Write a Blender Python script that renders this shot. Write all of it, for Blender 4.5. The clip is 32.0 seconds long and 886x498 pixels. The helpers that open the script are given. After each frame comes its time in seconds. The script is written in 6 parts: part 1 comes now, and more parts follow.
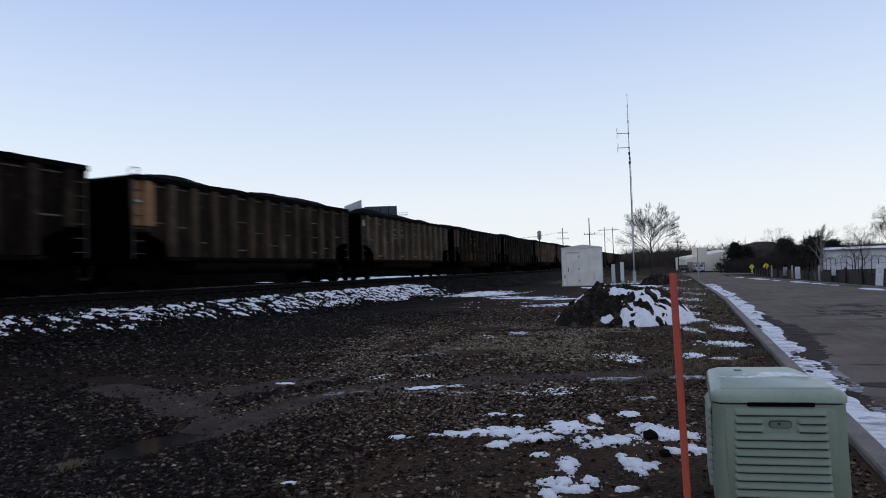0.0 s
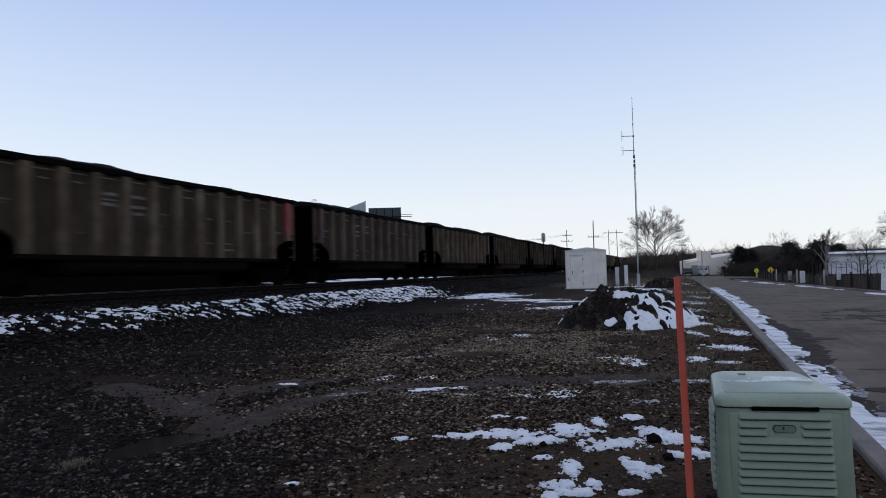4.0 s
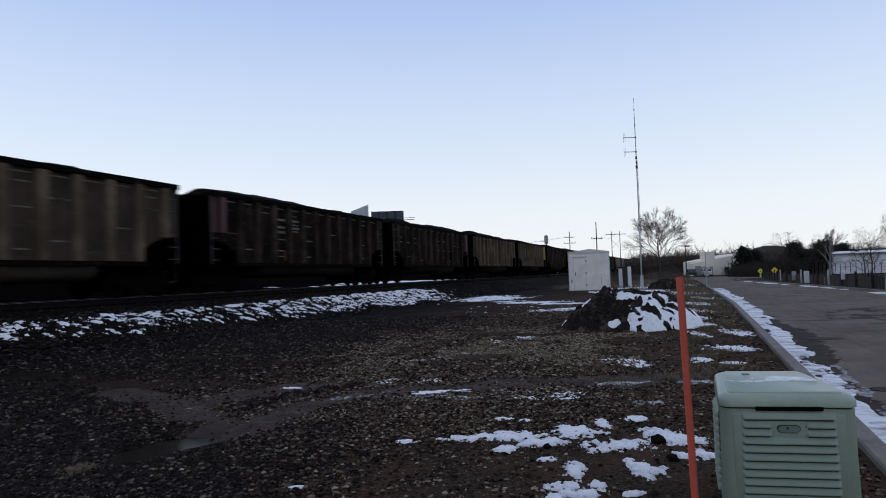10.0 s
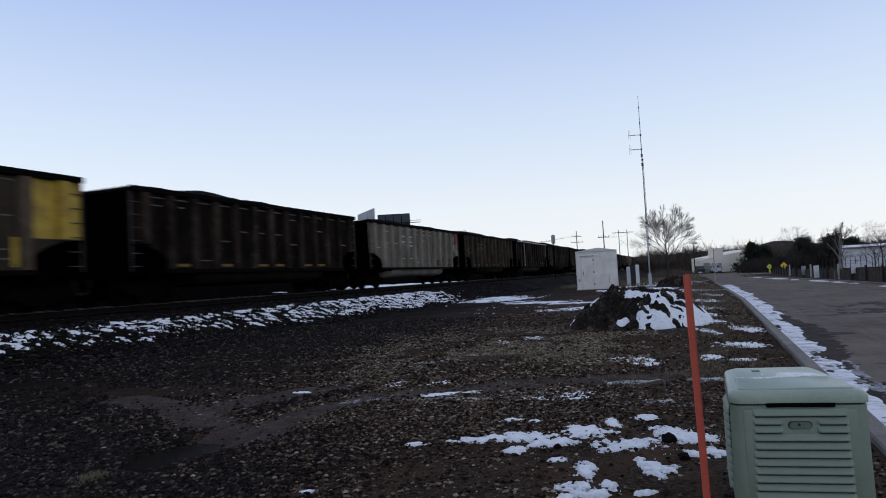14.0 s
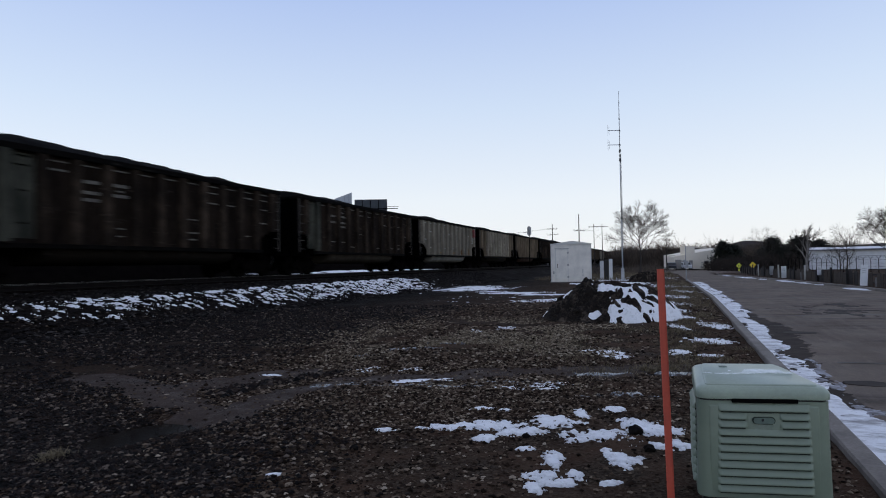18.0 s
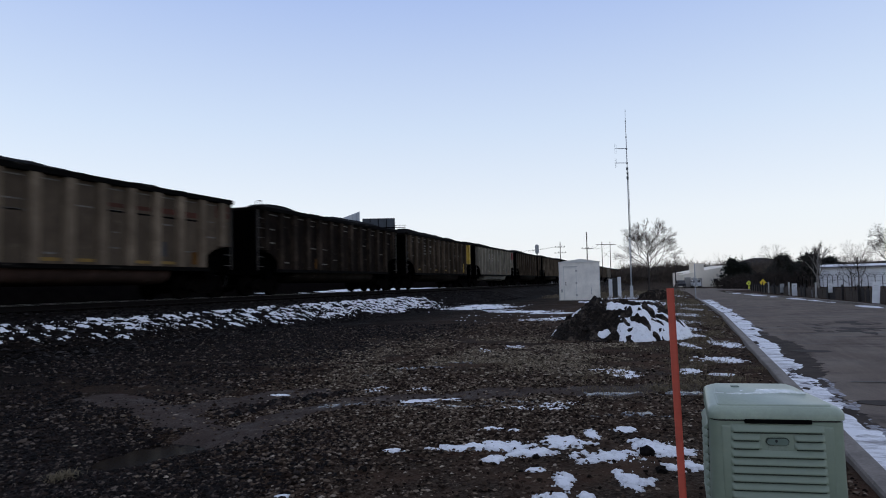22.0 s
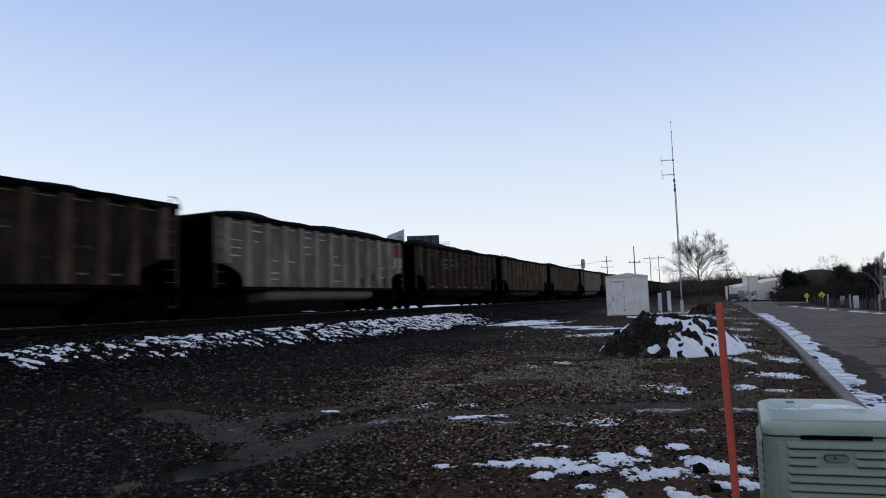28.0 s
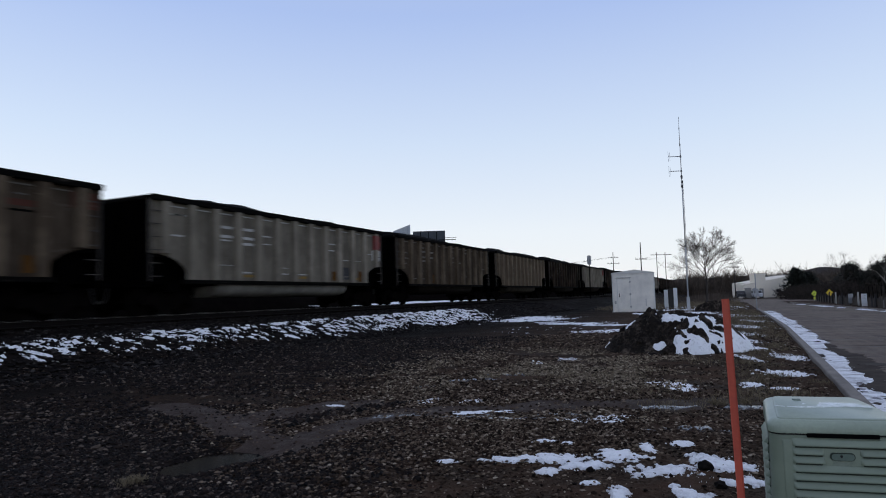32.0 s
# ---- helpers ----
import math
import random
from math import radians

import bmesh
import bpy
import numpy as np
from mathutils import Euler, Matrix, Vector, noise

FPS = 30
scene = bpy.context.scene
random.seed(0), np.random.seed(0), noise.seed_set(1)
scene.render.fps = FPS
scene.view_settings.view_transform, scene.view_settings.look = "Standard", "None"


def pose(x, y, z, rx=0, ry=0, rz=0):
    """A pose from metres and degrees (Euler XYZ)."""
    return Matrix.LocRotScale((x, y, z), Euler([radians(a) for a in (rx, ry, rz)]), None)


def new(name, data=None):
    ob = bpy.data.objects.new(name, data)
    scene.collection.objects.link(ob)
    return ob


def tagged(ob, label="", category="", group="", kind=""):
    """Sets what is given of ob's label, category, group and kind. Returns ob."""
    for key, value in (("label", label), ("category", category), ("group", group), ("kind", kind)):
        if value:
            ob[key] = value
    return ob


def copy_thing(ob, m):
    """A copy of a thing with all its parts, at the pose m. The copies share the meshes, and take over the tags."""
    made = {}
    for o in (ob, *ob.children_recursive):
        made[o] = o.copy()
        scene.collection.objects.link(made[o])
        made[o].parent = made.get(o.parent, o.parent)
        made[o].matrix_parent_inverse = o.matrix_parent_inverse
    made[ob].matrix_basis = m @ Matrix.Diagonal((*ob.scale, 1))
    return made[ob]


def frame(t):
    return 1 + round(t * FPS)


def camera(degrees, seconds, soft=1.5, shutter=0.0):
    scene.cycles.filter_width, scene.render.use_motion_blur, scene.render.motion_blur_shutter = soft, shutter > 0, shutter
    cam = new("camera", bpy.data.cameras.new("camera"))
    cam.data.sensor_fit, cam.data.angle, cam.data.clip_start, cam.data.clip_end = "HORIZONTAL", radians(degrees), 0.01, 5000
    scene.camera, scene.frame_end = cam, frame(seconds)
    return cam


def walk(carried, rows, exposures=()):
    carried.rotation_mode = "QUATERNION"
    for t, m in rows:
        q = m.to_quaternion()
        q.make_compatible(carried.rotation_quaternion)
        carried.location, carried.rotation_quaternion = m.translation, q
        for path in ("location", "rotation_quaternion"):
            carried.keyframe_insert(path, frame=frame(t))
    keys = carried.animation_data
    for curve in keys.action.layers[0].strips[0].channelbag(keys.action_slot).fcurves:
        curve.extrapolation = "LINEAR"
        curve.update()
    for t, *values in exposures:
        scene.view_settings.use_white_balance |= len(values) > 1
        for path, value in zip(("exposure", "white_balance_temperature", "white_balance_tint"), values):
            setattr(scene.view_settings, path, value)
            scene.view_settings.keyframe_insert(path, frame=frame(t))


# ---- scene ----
# World: x to the right of the track, y along the track, z up; the track and the kerb run along y.
cam = camera(70.47, 32.0, soft=1.0, shutter=0.5)
PATH = [  # seconds, eye x y z, yaw, pitch, roll
    (0.0, 0.001, 0.013, 1.301, 20.01, 1.99, 1.81),
    (0.5, 0.000, 0.019, 1.300, 19.92, 1.99, 1.82),
    (1.0, -0.002, 0.008, 1.302, 19.78, 2.23, 1.44),
    (1.5, -0.005, 0.006, 1.302, 19.66, 2.36, 1.45),
    (2.0, -0.006, 0.012, 1.302, 19.80, 1.76, 1.69),
    (2.5, -0.005, 0.009, 1.302, 19.76, 1.43, 1.42),
    (3.0, -0.001, 0.009, 1.299, 20.05, 2.34, 1.02),
    (3.5, -0.000, 0.007, 1.302, 20.37, 2.16, 1.51),
    (5.5, -0.002, 0.007, 1.299, 20.21, 2.18, 1.02),
    (6.0, -0.004, 0.008, 1.301, 20.71, 1.68, 1.36),
    (6.5, 0.000, 0.004, 1.299, 20.91, 1.33, 0.46),
    (7.0, 0.000, -0.012, 1.301, 21.84, 1.76, 1.38),
    (7.5, 0.001, -0.012, 1.300, 22.37, 2.03, 1.17),
    (8.0, 0.004, -0.024, 1.297, 22.54, 2.10, 1.31),
    (8.5, 0.006, 0.001, 1.297, 22.55, 1.27, 1.24),
    (9.0, 0.004, 0.021, 1.298, 20.36, 0.97, 1.80),
    (9.5, 0.005, 0.010, 1.296, 20.37, 1.83, 1.92),
    (10.0, 0.006, 0.006, 1.298, 20.63, 2.44, 1.90),
    (10.5, 0.009, 0.004, 1.296, 20.70, 2.53, 2.23),
    (11.0, 0.018, -0.009, 1.298, 21.36, 3.67, 2.25),
    (11.5, 0.010, -0.006, 1.295, 21.21, 2.36, 1.51),
    (12.0, 0.006, 0.013, 1.294, 20.71, 1.84, 1.18),
    (12.5, 0.009, 0.011, 1.297, 20.81, 1.87, 2.80),
    (13.0, 0.013, -0.007, 1.300, 23.53, 1.05, 6.18),
    (13.5, 0.013, 0.012, 1.299, 21.43, 2.66, 3.67),
    (15.5, 0.010, -0.013, 1.300, 21.98, 2.48, 1.74),
    (16.0, 0.016, 0.000, 1.299, 21.38, 2.78, 2.44),
    (16.5, 0.016, -0.020, 1.299, 21.21, 3.44, 2.04),
    (17.0, 0.009, -0.010, 1.297, 21.48, 3.12, 2.06),
    (17.5, 0.007, 0.019, 1.298, 19.72, 2.10, 1.27),
    (18.0, 0.003, 0.025, 1.293, 19.05, 1.45, 0.98),
    (18.5, 0.004, 0.051, 1.296, 17.22, 1.51, 2.09),
    (19.0, 0.008, 0.012, 1.295, 18.45, 2.82, 2.29),
    (19.5, 0.012, -0.012, 1.302, 20.58, 3.32, 2.49),
    (20.0, 0.011, -0.030, 1.305, 23.38, 3.44, 2.98),
    (20.5, 0.008, -0.002, 1.301, 20.47, 4.01, 0.46),
    (21.0, 0.006, -0.009, 1.300, 20.61, 3.75, 0.75),
    (21.5, 0.001, 0.009, 1.300, 19.38, 3.11, 2.31),
    (22.0, -0.000, 0.016, 1.300, 19.76, 3.15, 1.17),
    (22.5, 0.000, 0.006, 1.300, 20.67, 2.40, 1.64),
    (23.0, 0.004, 0.003, 1.299, 20.43, 3.55, 0.88),
    (23.5, 0.003, -0.002, 1.299, 20.81, 3.51, 0.79),
    (24.0, 0.004, -0.023, 1.301, 21.64, 3.77, 0.65),
    (24.5, 0.002, -0.012, 1.298, 22.08, 2.72, 1.02),
    (25.0, 0.011, -0.019, 1.299, 23.21, 3.08, 1.58),
    (25.5, 0.014, -0.031, 1.301, 23.74, 3.88, 1.49),
    (27.5, 0.022, -0.041, 1.303, 24.06, 4.78, 2.26),
    (28.0, 0.018, -0.053, 1.301, 23.86, 4.75, 1.80),
    (28.5, 0.015, -0.032, 1.299, 23.67, 4.12, 2.02),
    (29.0, 0.014, -0.035, 1.300, 23.41, 3.80, 2.44),
    (29.5, 0.016, -0.020, 1.300, 23.30, 4.19, 2.97),
    (30.0, 0.018, -0.031, 1.303, 23.54, 4.39, 3.04),
    (30.5, 0.019, -0.047, 1.300, 24.08, 4.40, 2.62),
    (31.0, 0.016, -0.055, 1.299, 24.38, 4.10, 1.24),
    (31.5, 0.017, -0.051, 1.299, 24.30, 3.70, 1.63),
    (32.0, 0.019, -0.045, 1.299, 24.38, 4.36, 1.46),
]
walk(cam, [(t, pose(x, y, z, 90 + pitch, roll, yaw)) for t, x, y, z, yaw, pitch, roll in PATH], [(0.0, 0.0), (32.0, 0.0)])

# ---- world and light: clear dusk, the sun just under the horizon ----
world = bpy.data.worlds.new("dusk")
scene.world = world
world.use_nodes = True
wt = world.node_tree
sky = wt.nodes.new("ShaderNodeTexSky")
sky.sky_type = "NISHITA"
sky.sun_disc = False
sky.sun_elevation = radians(9.0)
sky.sun_rotation = radians(-105)
sky.air_density, sky.dust_density, sky.ozone_density = 1.0, 0.4, 1.2
# after sunset the whole sky glows evenly: pale at the horizon, blue overhead
way = wt.nodes.new("ShaderNodeTexCoord")
split = wt.nodes.new("ShaderNodeSeparateXYZ")
wt.links.new(way.outputs["Generated"], split.inputs[0])
glow = wt.nodes.new("ShaderNodeValToRGB")
stops = ((0.0, (0.88, 0.90, 0.95)), (0.10, (0.84, 0.89, 0.97)), (0.24, (0.65, 0.762, 0.95)), (0.42, (0.425, 0.552, 0.885)), (0.60, (0.44, 0.52, 0.76)), (1.0, (0.46, 0.50, 0.64)))
while len(glow.color_ramp.elements) < len(stops):
    glow.color_ramp.elements.new(0.5)
for e, (at_z, c) in zip(glow.color_ramp.elements, stops):
    e.position, e.color = at_z, (*c, 1)
wt.links.new(split.outputs[2], glow.inputs[0])
lift = wt.nodes.new("ShaderNodeMix")
lift.data_type, lift.blend_type = "RGBA", "MULTIPLY"
lift.inputs[0].default_value = 1.0
lift.inputs[7].default_value = (7.2, 7.2, 7.2, 1)
lift.clamp_result = False
wt.links.new(glow.outputs[0], lift.inputs[6])
both = wt.nodes.new("ShaderNodeMix")
both.data_type = "RGBA"
both.inputs[0].default_value = 0.85
wt.links.new(sky.outputs[0], both.inputs[6])
wt.links.new(lift.outputs[2], both.inputs[7])
wt.links.new(both.outputs[2], wt.nodes["Background"].inputs[0])
wt.nodes["Background"].inputs[1].default_value = 0.15


# ---- material kit ----
def rgb(c):
    return (c[0], c[1], c[2], 1.0)


class Mat:
    """A node material with a principled shader, written in few lines."""

    def __init__(self, name, rough=0.7, metal=0.0, spec=0.4):
        self.m = bpy.data.materials.new(name)
        self.m.use_nodes = True
        self.t = self.m.node_tree
        self.p = self.t.nodes["Principled BSDF"]
        self.p.inputs["Roughness"].default_value = rough
        self.p.inputs["Metallic"].default_value = metal
        self.p.inputs["Specular IOR Level"].default_value = spec
        self.geo = self.t.nodes.new("ShaderNodeNewGeometry")
        self.obj = self.t.nodes.new("ShaderNodeTexCoord")

    def noise(self, scale, detail=4.0, rough=0.6, world_space=True, stretch=None):
        n = self.t.nodes.new("ShaderNodeTexNoise")
        n.inputs["Scale"].default_value = scale
        n.inputs["Detail"].default_value = detail
        n.inputs["Roughness"].default_value = rough
        src = self.geo.outputs["Position"] if world_space else self.obj.outputs["Object"]
        if stretch:
            mp = self.t.nodes.new("ShaderNodeMapping")
            mp.inputs["Scale"].default_value = stretch
            self.t.links.new(src, mp.inputs[0])
            src = mp.outputs[0]
        self.t.links.new(src, n.inputs["Vector"])
        return n.outputs["Fac"]

    def own_noise(self, scale, detail, rough, stretch):
        """Noise that differs from object to object."""
        n = self.t.nodes.new("ShaderNodeTexNoise")
        n.noise_dimensions = "4D"
        n.inputs["Scale"].default_value = scale
        n.inputs["Detail"].default_value = detail
        n.inputs["Roughness"].default_value = rough
        mp = self.t.nodes.new("ShaderNodeMapping")
        mp.inputs["Scale"].default_value = stretch
        self.t.links.new(self.obj.outputs["Object"], mp.inputs[0])
        self.t.links.new(mp.outputs[0], n.inputs["Vector"])
        k = self.t.nodes.new("ShaderNodeMath")
        k.operation = "MULTIPLY"
        k.inputs[1].default_value = 37.0
        self.t.links.new(self.rand(), k.inputs[0])
        self.t.links.new(k.outputs[0], n.inputs["W"])
        return n.outputs["Fac"]

    def cells(self, scale, world_space=True):
        n = self.t.nodes.new("ShaderNodeTexVoronoi")
        n.inputs["Scale"].default_value = scale
        src = self.geo.outputs["Position"] if world_space else self.obj.outputs["Object"]
        self.t.links.new(src, n.inputs["Vector"])
        return n.outputs["Distance"], n.outputs["Color"]

    def ramp(self, fac, stops):
        r = self.t.nodes.new("ShaderNodeValToRGB")
        el = r.color_ramp.elements
        while len(el) < len(stops):
            el.new(0.5)
        for e, (pos, c) in zip(el, stops):
            e.position = pos
            e.color = rgb(c) if hasattr(c, "__len__") else (c, c, c, 1)
        self.t.links.new(fac, r.inputs[0])
        return r.outputs[0]

    def mix(self, fac, a, b, mode="MIX"):
        n = self.t.nodes.new("ShaderNodeMix")
        n.data_type = "RGBA"
        n.blend_type = mode
        for i, v in ((0, fac), (6, a), (7, b)):
            if isinstance(v, (int, float)):
                n.inputs[i].default_value = v if i == 0 else (v, v, v, 1)
            elif isinstance(v, tuple):
                n.inputs[i].default_value = rgb(v)
            else:
                self.t.links.new(v, n.inputs[i])
        return n.outputs[2]

    def rand(self):
        n = self.t.nodes.new("ShaderNodeObjectInfo")
        return n.outputs["Random"]

    def island(self):
        return self.geo.outputs["Random Per Island"]

    def color(self, out):
        if isinstance(out, tuple):
            self.p.inputs["Base Color"].default_value = rgb(out)
        else:
            self.t.links.new(out, self.p.inputs["Base Color"])
        return self

    def rough(self, out):
        self.t.links.new(out, self.p.inputs["Roughness"])
        return self

    def bump(self, height, strength=0.3, dist=0.02):
        b = self.t.nodes.new("ShaderNodeBump")
        b.inputs["Strength"].default_value = strength
        b.inputs["Distance"].default_value = dist
        self.t.links.new(height, b.inputs["Height"])
        self.t.links.new(b.outputs[0], self.p.inputs["Normal"])
        return self


def worn(name, base, dark, rough=0.6, metal=0.0, scale=3.0, fine=60.0, amount=0.5, world_space=False, bump=0.15, spec=0.4):
    """Paint or metal with broad stains and a fine grain."""
    m = Mat(name, rough, metal, spec)
    a = m.ramp(m.noise(scale, 5, 0.65, world_space), [(0.35, 0.0), (0.7, 1.0)])
    c = m.mix(a, base, dark)
    f = m.noise(fine, 3, 0.6, world_space)
    c = m.mix(amount * 0.5, c, m.ramp(f, [(0.3, (0.25, 0.25, 0.25)), (0.7, (0.9, 0.9, 0.9))]), "OVERLAY")
    m.color(c)
    m.bump(f, bump, 0.004)
    return m.m


def car_paint(name, base, dirt):
    """Freight car paint: streaks that run down the side and coal dust."""
    base, dirt = ((c[0] * 1.04, c[1] * 1.0, c[2] * 0.92) for c in (base, dirt))
    m = Mat(name, 0.85, 0.0, 0.04)
    streak = m.ramp(m.own_noise(1.0, 6, 0.7, (1.0, 2.2, 0.45)), [(0.40, 0.0), (0.62, 1.0)])
    c = m.mix(streak, base, dirt)
    blot = m.ramp(m.own_noise(0.8, 5, 0.65, (1.0, 0.6, 1.0)), [(0.45, 0.0), (0.66, 0.8)])
    c = m.mix(blot, c, m.mix(0.45, dirt, (0.006, 0.005, 0.0045)))
    fine = m.ramp(m.noise(6.0, 6, 0.75, False, (1.0, 1.6, 0.6)), [(0.40, 0.0), (0.70, 0.75)])
    c = m.mix(fine, c, dirt)
    pale = m.ramp(m.own_noise(2.6, 5, 0.7, (1.0, 0.6, 2.2)), [(0.60, 0.0), (0.72, 0.6)])
    c = m.mix(pale, c, m.mix(0.5, base, (0.20, 0.17, 0.14)))
    c = m.mix(m.rand(), c, m.mix(0.35, c, dirt))
    m.color(c)
    m.bump(m.noise(40, 3, 0.6, False), 0.12, 0.004)
    return m.m


M = {}
# ground
g = Mat("dirt_and_gravel", 0.95, 0, 0.03)
n1 = g.noise(0.35, 5, 0.6)
n2 = g.noise(9, 5, 0.7)
n3 = g.noise(1.7, 4, 0.6)
d1, c1 = g.cells(55)
soil = g.mix(g.ramp(n1, [(0.38, 0.0), (0.62, 1.0)]), (0.040, 0.0215, 0.0148), (0.068, 0.0410, 0.0270))
soil = g.mix(g.ramp(n2, [(0.42, 0.0), (0.75, 0.8)]), soil, (0.078, 0.054, 0.036))
grit = g.mix(g.ramp(c1, [(0.3, 0.0), (0.95, 1.0)]), (0.012, 0.009, 0.007), (0.075, 0.058, 0.042))
col = g.mix(g.ramp(n3, [(0.38, 0.0), (0.60, 0.85)]), soil, grit)
# the earth gets darker towards the track
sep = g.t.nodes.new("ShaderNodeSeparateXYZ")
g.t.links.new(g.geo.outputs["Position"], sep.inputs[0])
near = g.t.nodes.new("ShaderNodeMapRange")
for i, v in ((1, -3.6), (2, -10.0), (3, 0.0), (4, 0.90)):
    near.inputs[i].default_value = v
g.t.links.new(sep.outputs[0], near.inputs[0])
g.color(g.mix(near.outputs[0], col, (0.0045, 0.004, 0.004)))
g.rough(g.ramp(g.noise(0.6, 4, 0.6), [(0.35, 0.75), (0.55, 0.98)]))
g.bump(g.mix(0.5, n2, d1), 0.9, 0.03)
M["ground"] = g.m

a = Mat("asphalt", 0.85, 0, 0.10)
col = a.mix(a.ramp(a.noise(0.5, 5, 0.6), [(0.35, 0.0), (0.7, 1.0)]), (0.094, 0.074, 0.060), (0.148, 0.118, 0.096))
col = a.mix(a.ramp(a.noise(1.0, 5, 0.6, True, (0.5, 1.6, 1.0)), [(0.54, 0.0), (0.66, 0.75)]), col, (0.040, 0.032, 0.028))
col = a.mix(a.ramp(a.noise(2.2, 6, 0.75, True, (2.0, 0.25, 1.0)), [(0.45, 0.0), (0.70, 0.5)]), col, (0.19, 0.152, 0.124))
dd, cc = a.cells(70)
col = a.mix(0.35, col, a.ramp(cc, [(0.0, (0.3, 0.3, 0.3)), (1.0, (0.75, 0.75, 0.75))]), "OVERLAY")
a.color(col)
a.rough(a.ramp(a.noise(0.8, 4, 0.6), [(0.4, 0.75), (0.6, 0.95)]))
a.bump(a.mix(0.5, dd, a.noise(25, 4, 0.7)), 0.4, 0.01)
M["asphalt"] = a.m

s = Mat("snow", 0.75, 0, 0.3)
s.color(s.mix(s.ramp(s.noise(14, 6, 0.75), [(0.52, 0.0), (0.74, 0.7)]), (0.84, 0.85, 0.88), (0.34, 0.33, 0.33)))
s.bump(s.noise(30, 5, 0.65), 0.8, 0.03)
s.p.inputs["Subsurface Weight"].default_value = 0.0
M["snow"] = s.m
so = Mat("old_snow", 0.8, 0, 0.25)
so.color(so.mix(so.ramp(so.noise(2.6, 7, 0.75, True, (0.8, 2.2, 1.0)), [(0.47, 0.0), (0.66, 0.9)]), (0.78, 0.79, 0.82), (0.20, 0.19, 0.19)))
so.bump(so.noise(30, 5, 0.65), 0.5, 0.02)
M["oldsnow"] = so.m
sl = Mat("grey_slush", 0.7, 0, 0.2)
sl.color(sl.mix(sl.ramp(sl.noise(9, 6, 0.75), [(0.42, 0.0), (0.62, 0.95)]), (0.30, 0.30, 0.33), (0.045, 0.038, 0.036)))
M["slush"] = sl.m

st = Mat("gravel_stones", 0.9, 0, 0.04)
st.color(st.mix(0.3, st.ramp(st.island(), [(0.0, (0.005, 0.0035, 0.0025)), (0.36, (0.026, 0.0168, 0.0118)), (0.70, (0.084, 0.0585, 0.0410)), (0.92, (0.175, 0.134, 0.099)), (1.0, (0.33, 0.275, 0.215))]),
                st.ramp(st.noise(70, 3), [(0.3, 0.3), (0.7, 0.7)]), "OVERLAY"))
st.bump(st.noise(90, 3), 0.3, 0.005)
M["stones"] = st.m

ps = Mat("pale_gravel_stones", 0.9, 0, 0.04)
ps.color(ps.ramp(ps.island(), [(0.0, (0.020, 0.015, 0.0105)), (0.30, (0.080, 0.062, 0.043)), (0.70, (0.185, 0.148, 0.104)), (1.0, (0.38, 0.32, 0.24))]))
M["palestones"] = ps.m

bl = Mat("ballast_stones", 0.9, 0, 0.03)
bl.color(bl.mix(0.3, bl.ramp(bl.island(), [(0.0, (0.004, 0.004, 0.004)), (0.7, (0.013, 0.011, 0.0105)), (1.0, (0.05, 0.045, 0.042))]),
                bl.ramp(bl.noise(60, 3), [(0.3, 0.3), (0.7, 0.7)]), "OVERLAY"))
M["ballast"] = bl.m

md = Mat("mound_earth", 0.95, 0, 0.2)
nn = md.noise(9, 7, 0.8)
rock = md.ramp(md.noise(3.2, 7, 0.8), [(0.51, 0.0), (0.68, 0.8)])
md.color(md.mix(rock, md.mix(md.ramp(nn, [(0.35, 0.0), (0.65, 1.0)]), (0.0035, 0.0027, 0.0022), (0.026, 0.019, 0.014)), (0.18, 0.142, 0.110)))
md.bump(nn, 1.0, 0.08)
M["mound"] = md.m
M["damp"] = worn("damp_dark_soil", (0.005, 0.0033, 0.0026), (0.012, 0.0078, 0.006), 0.8, 0, 5, 70, 0.6, True, 0.8, 0.08)

M["patch"] = worn("fresh_asphalt", (0.024, 0.0190, 0.0165), (0.042, 0.0335, 0.029), 0.85, 0, 3, 60, 0.5, True, 0.3, 0.15)
M["wetroad"] = worn("damp_asphalt", (0.028, 0.022, 0.019), (0.060, 0.048, 0.040), 0.9, 0, 2.5, 60, 0.6, True, 0.3, 0.06)
M["concrete"] = worn("kerb_concrete", (0.190, 0.166, 0.146), (0.095, 0.083, 0.073), 0.85, 0, 2.0, 45, 0.6, True, 0.3)
# darker sage with the shade under the blades and round the latch painted in
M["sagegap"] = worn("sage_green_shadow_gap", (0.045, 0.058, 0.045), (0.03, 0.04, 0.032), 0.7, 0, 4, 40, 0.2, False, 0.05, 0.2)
M["sagestain"] = worn("sage_green_worn_label", (0.24, 0.275, 0.215), (0.18, 0.22, 0.165), 0.6, 0, 20, 60, 0.4, False, 0.05, 0.4)
M["sage"] = worn("sage_green_plastic", (0.212, 0.256, 0.186), (0.168, 0.205, 0.150), 0.45, 0, 2.5, 40, 0.15, False, 0.05, 0.5)
M["sagedark"] = worn("sage_green_shade", (0.13, 0.175, 0.14), (0.10, 0.135, 0.11), 0.5, 0, 4, 40, 0.2, False, 0.05, 0.4)
M["darkrock"] = worn("black_rock", (0.005, 0.0045, 0.004), (0.012, 0.010, 0.009), 0.95, 0, 12, 80, 0.6, False, 0.8, 0.05)
# wet gloss, plus a lighter sage: the lid's sky light is in the colour
M["sagelid"] = worn("wet_sage_green_lid", (0.275, 0.328, 0.248), (0.225, 0.272, 0.206), 0.30, 0, 5, 60, 0.2, False, 0.05, 0.6)
M["black"] = worn("black_plastic", (0.015, 0.015, 0.015), (0.03, 0.028, 0.026), 0.6, 0, 6, 50, 0.3)
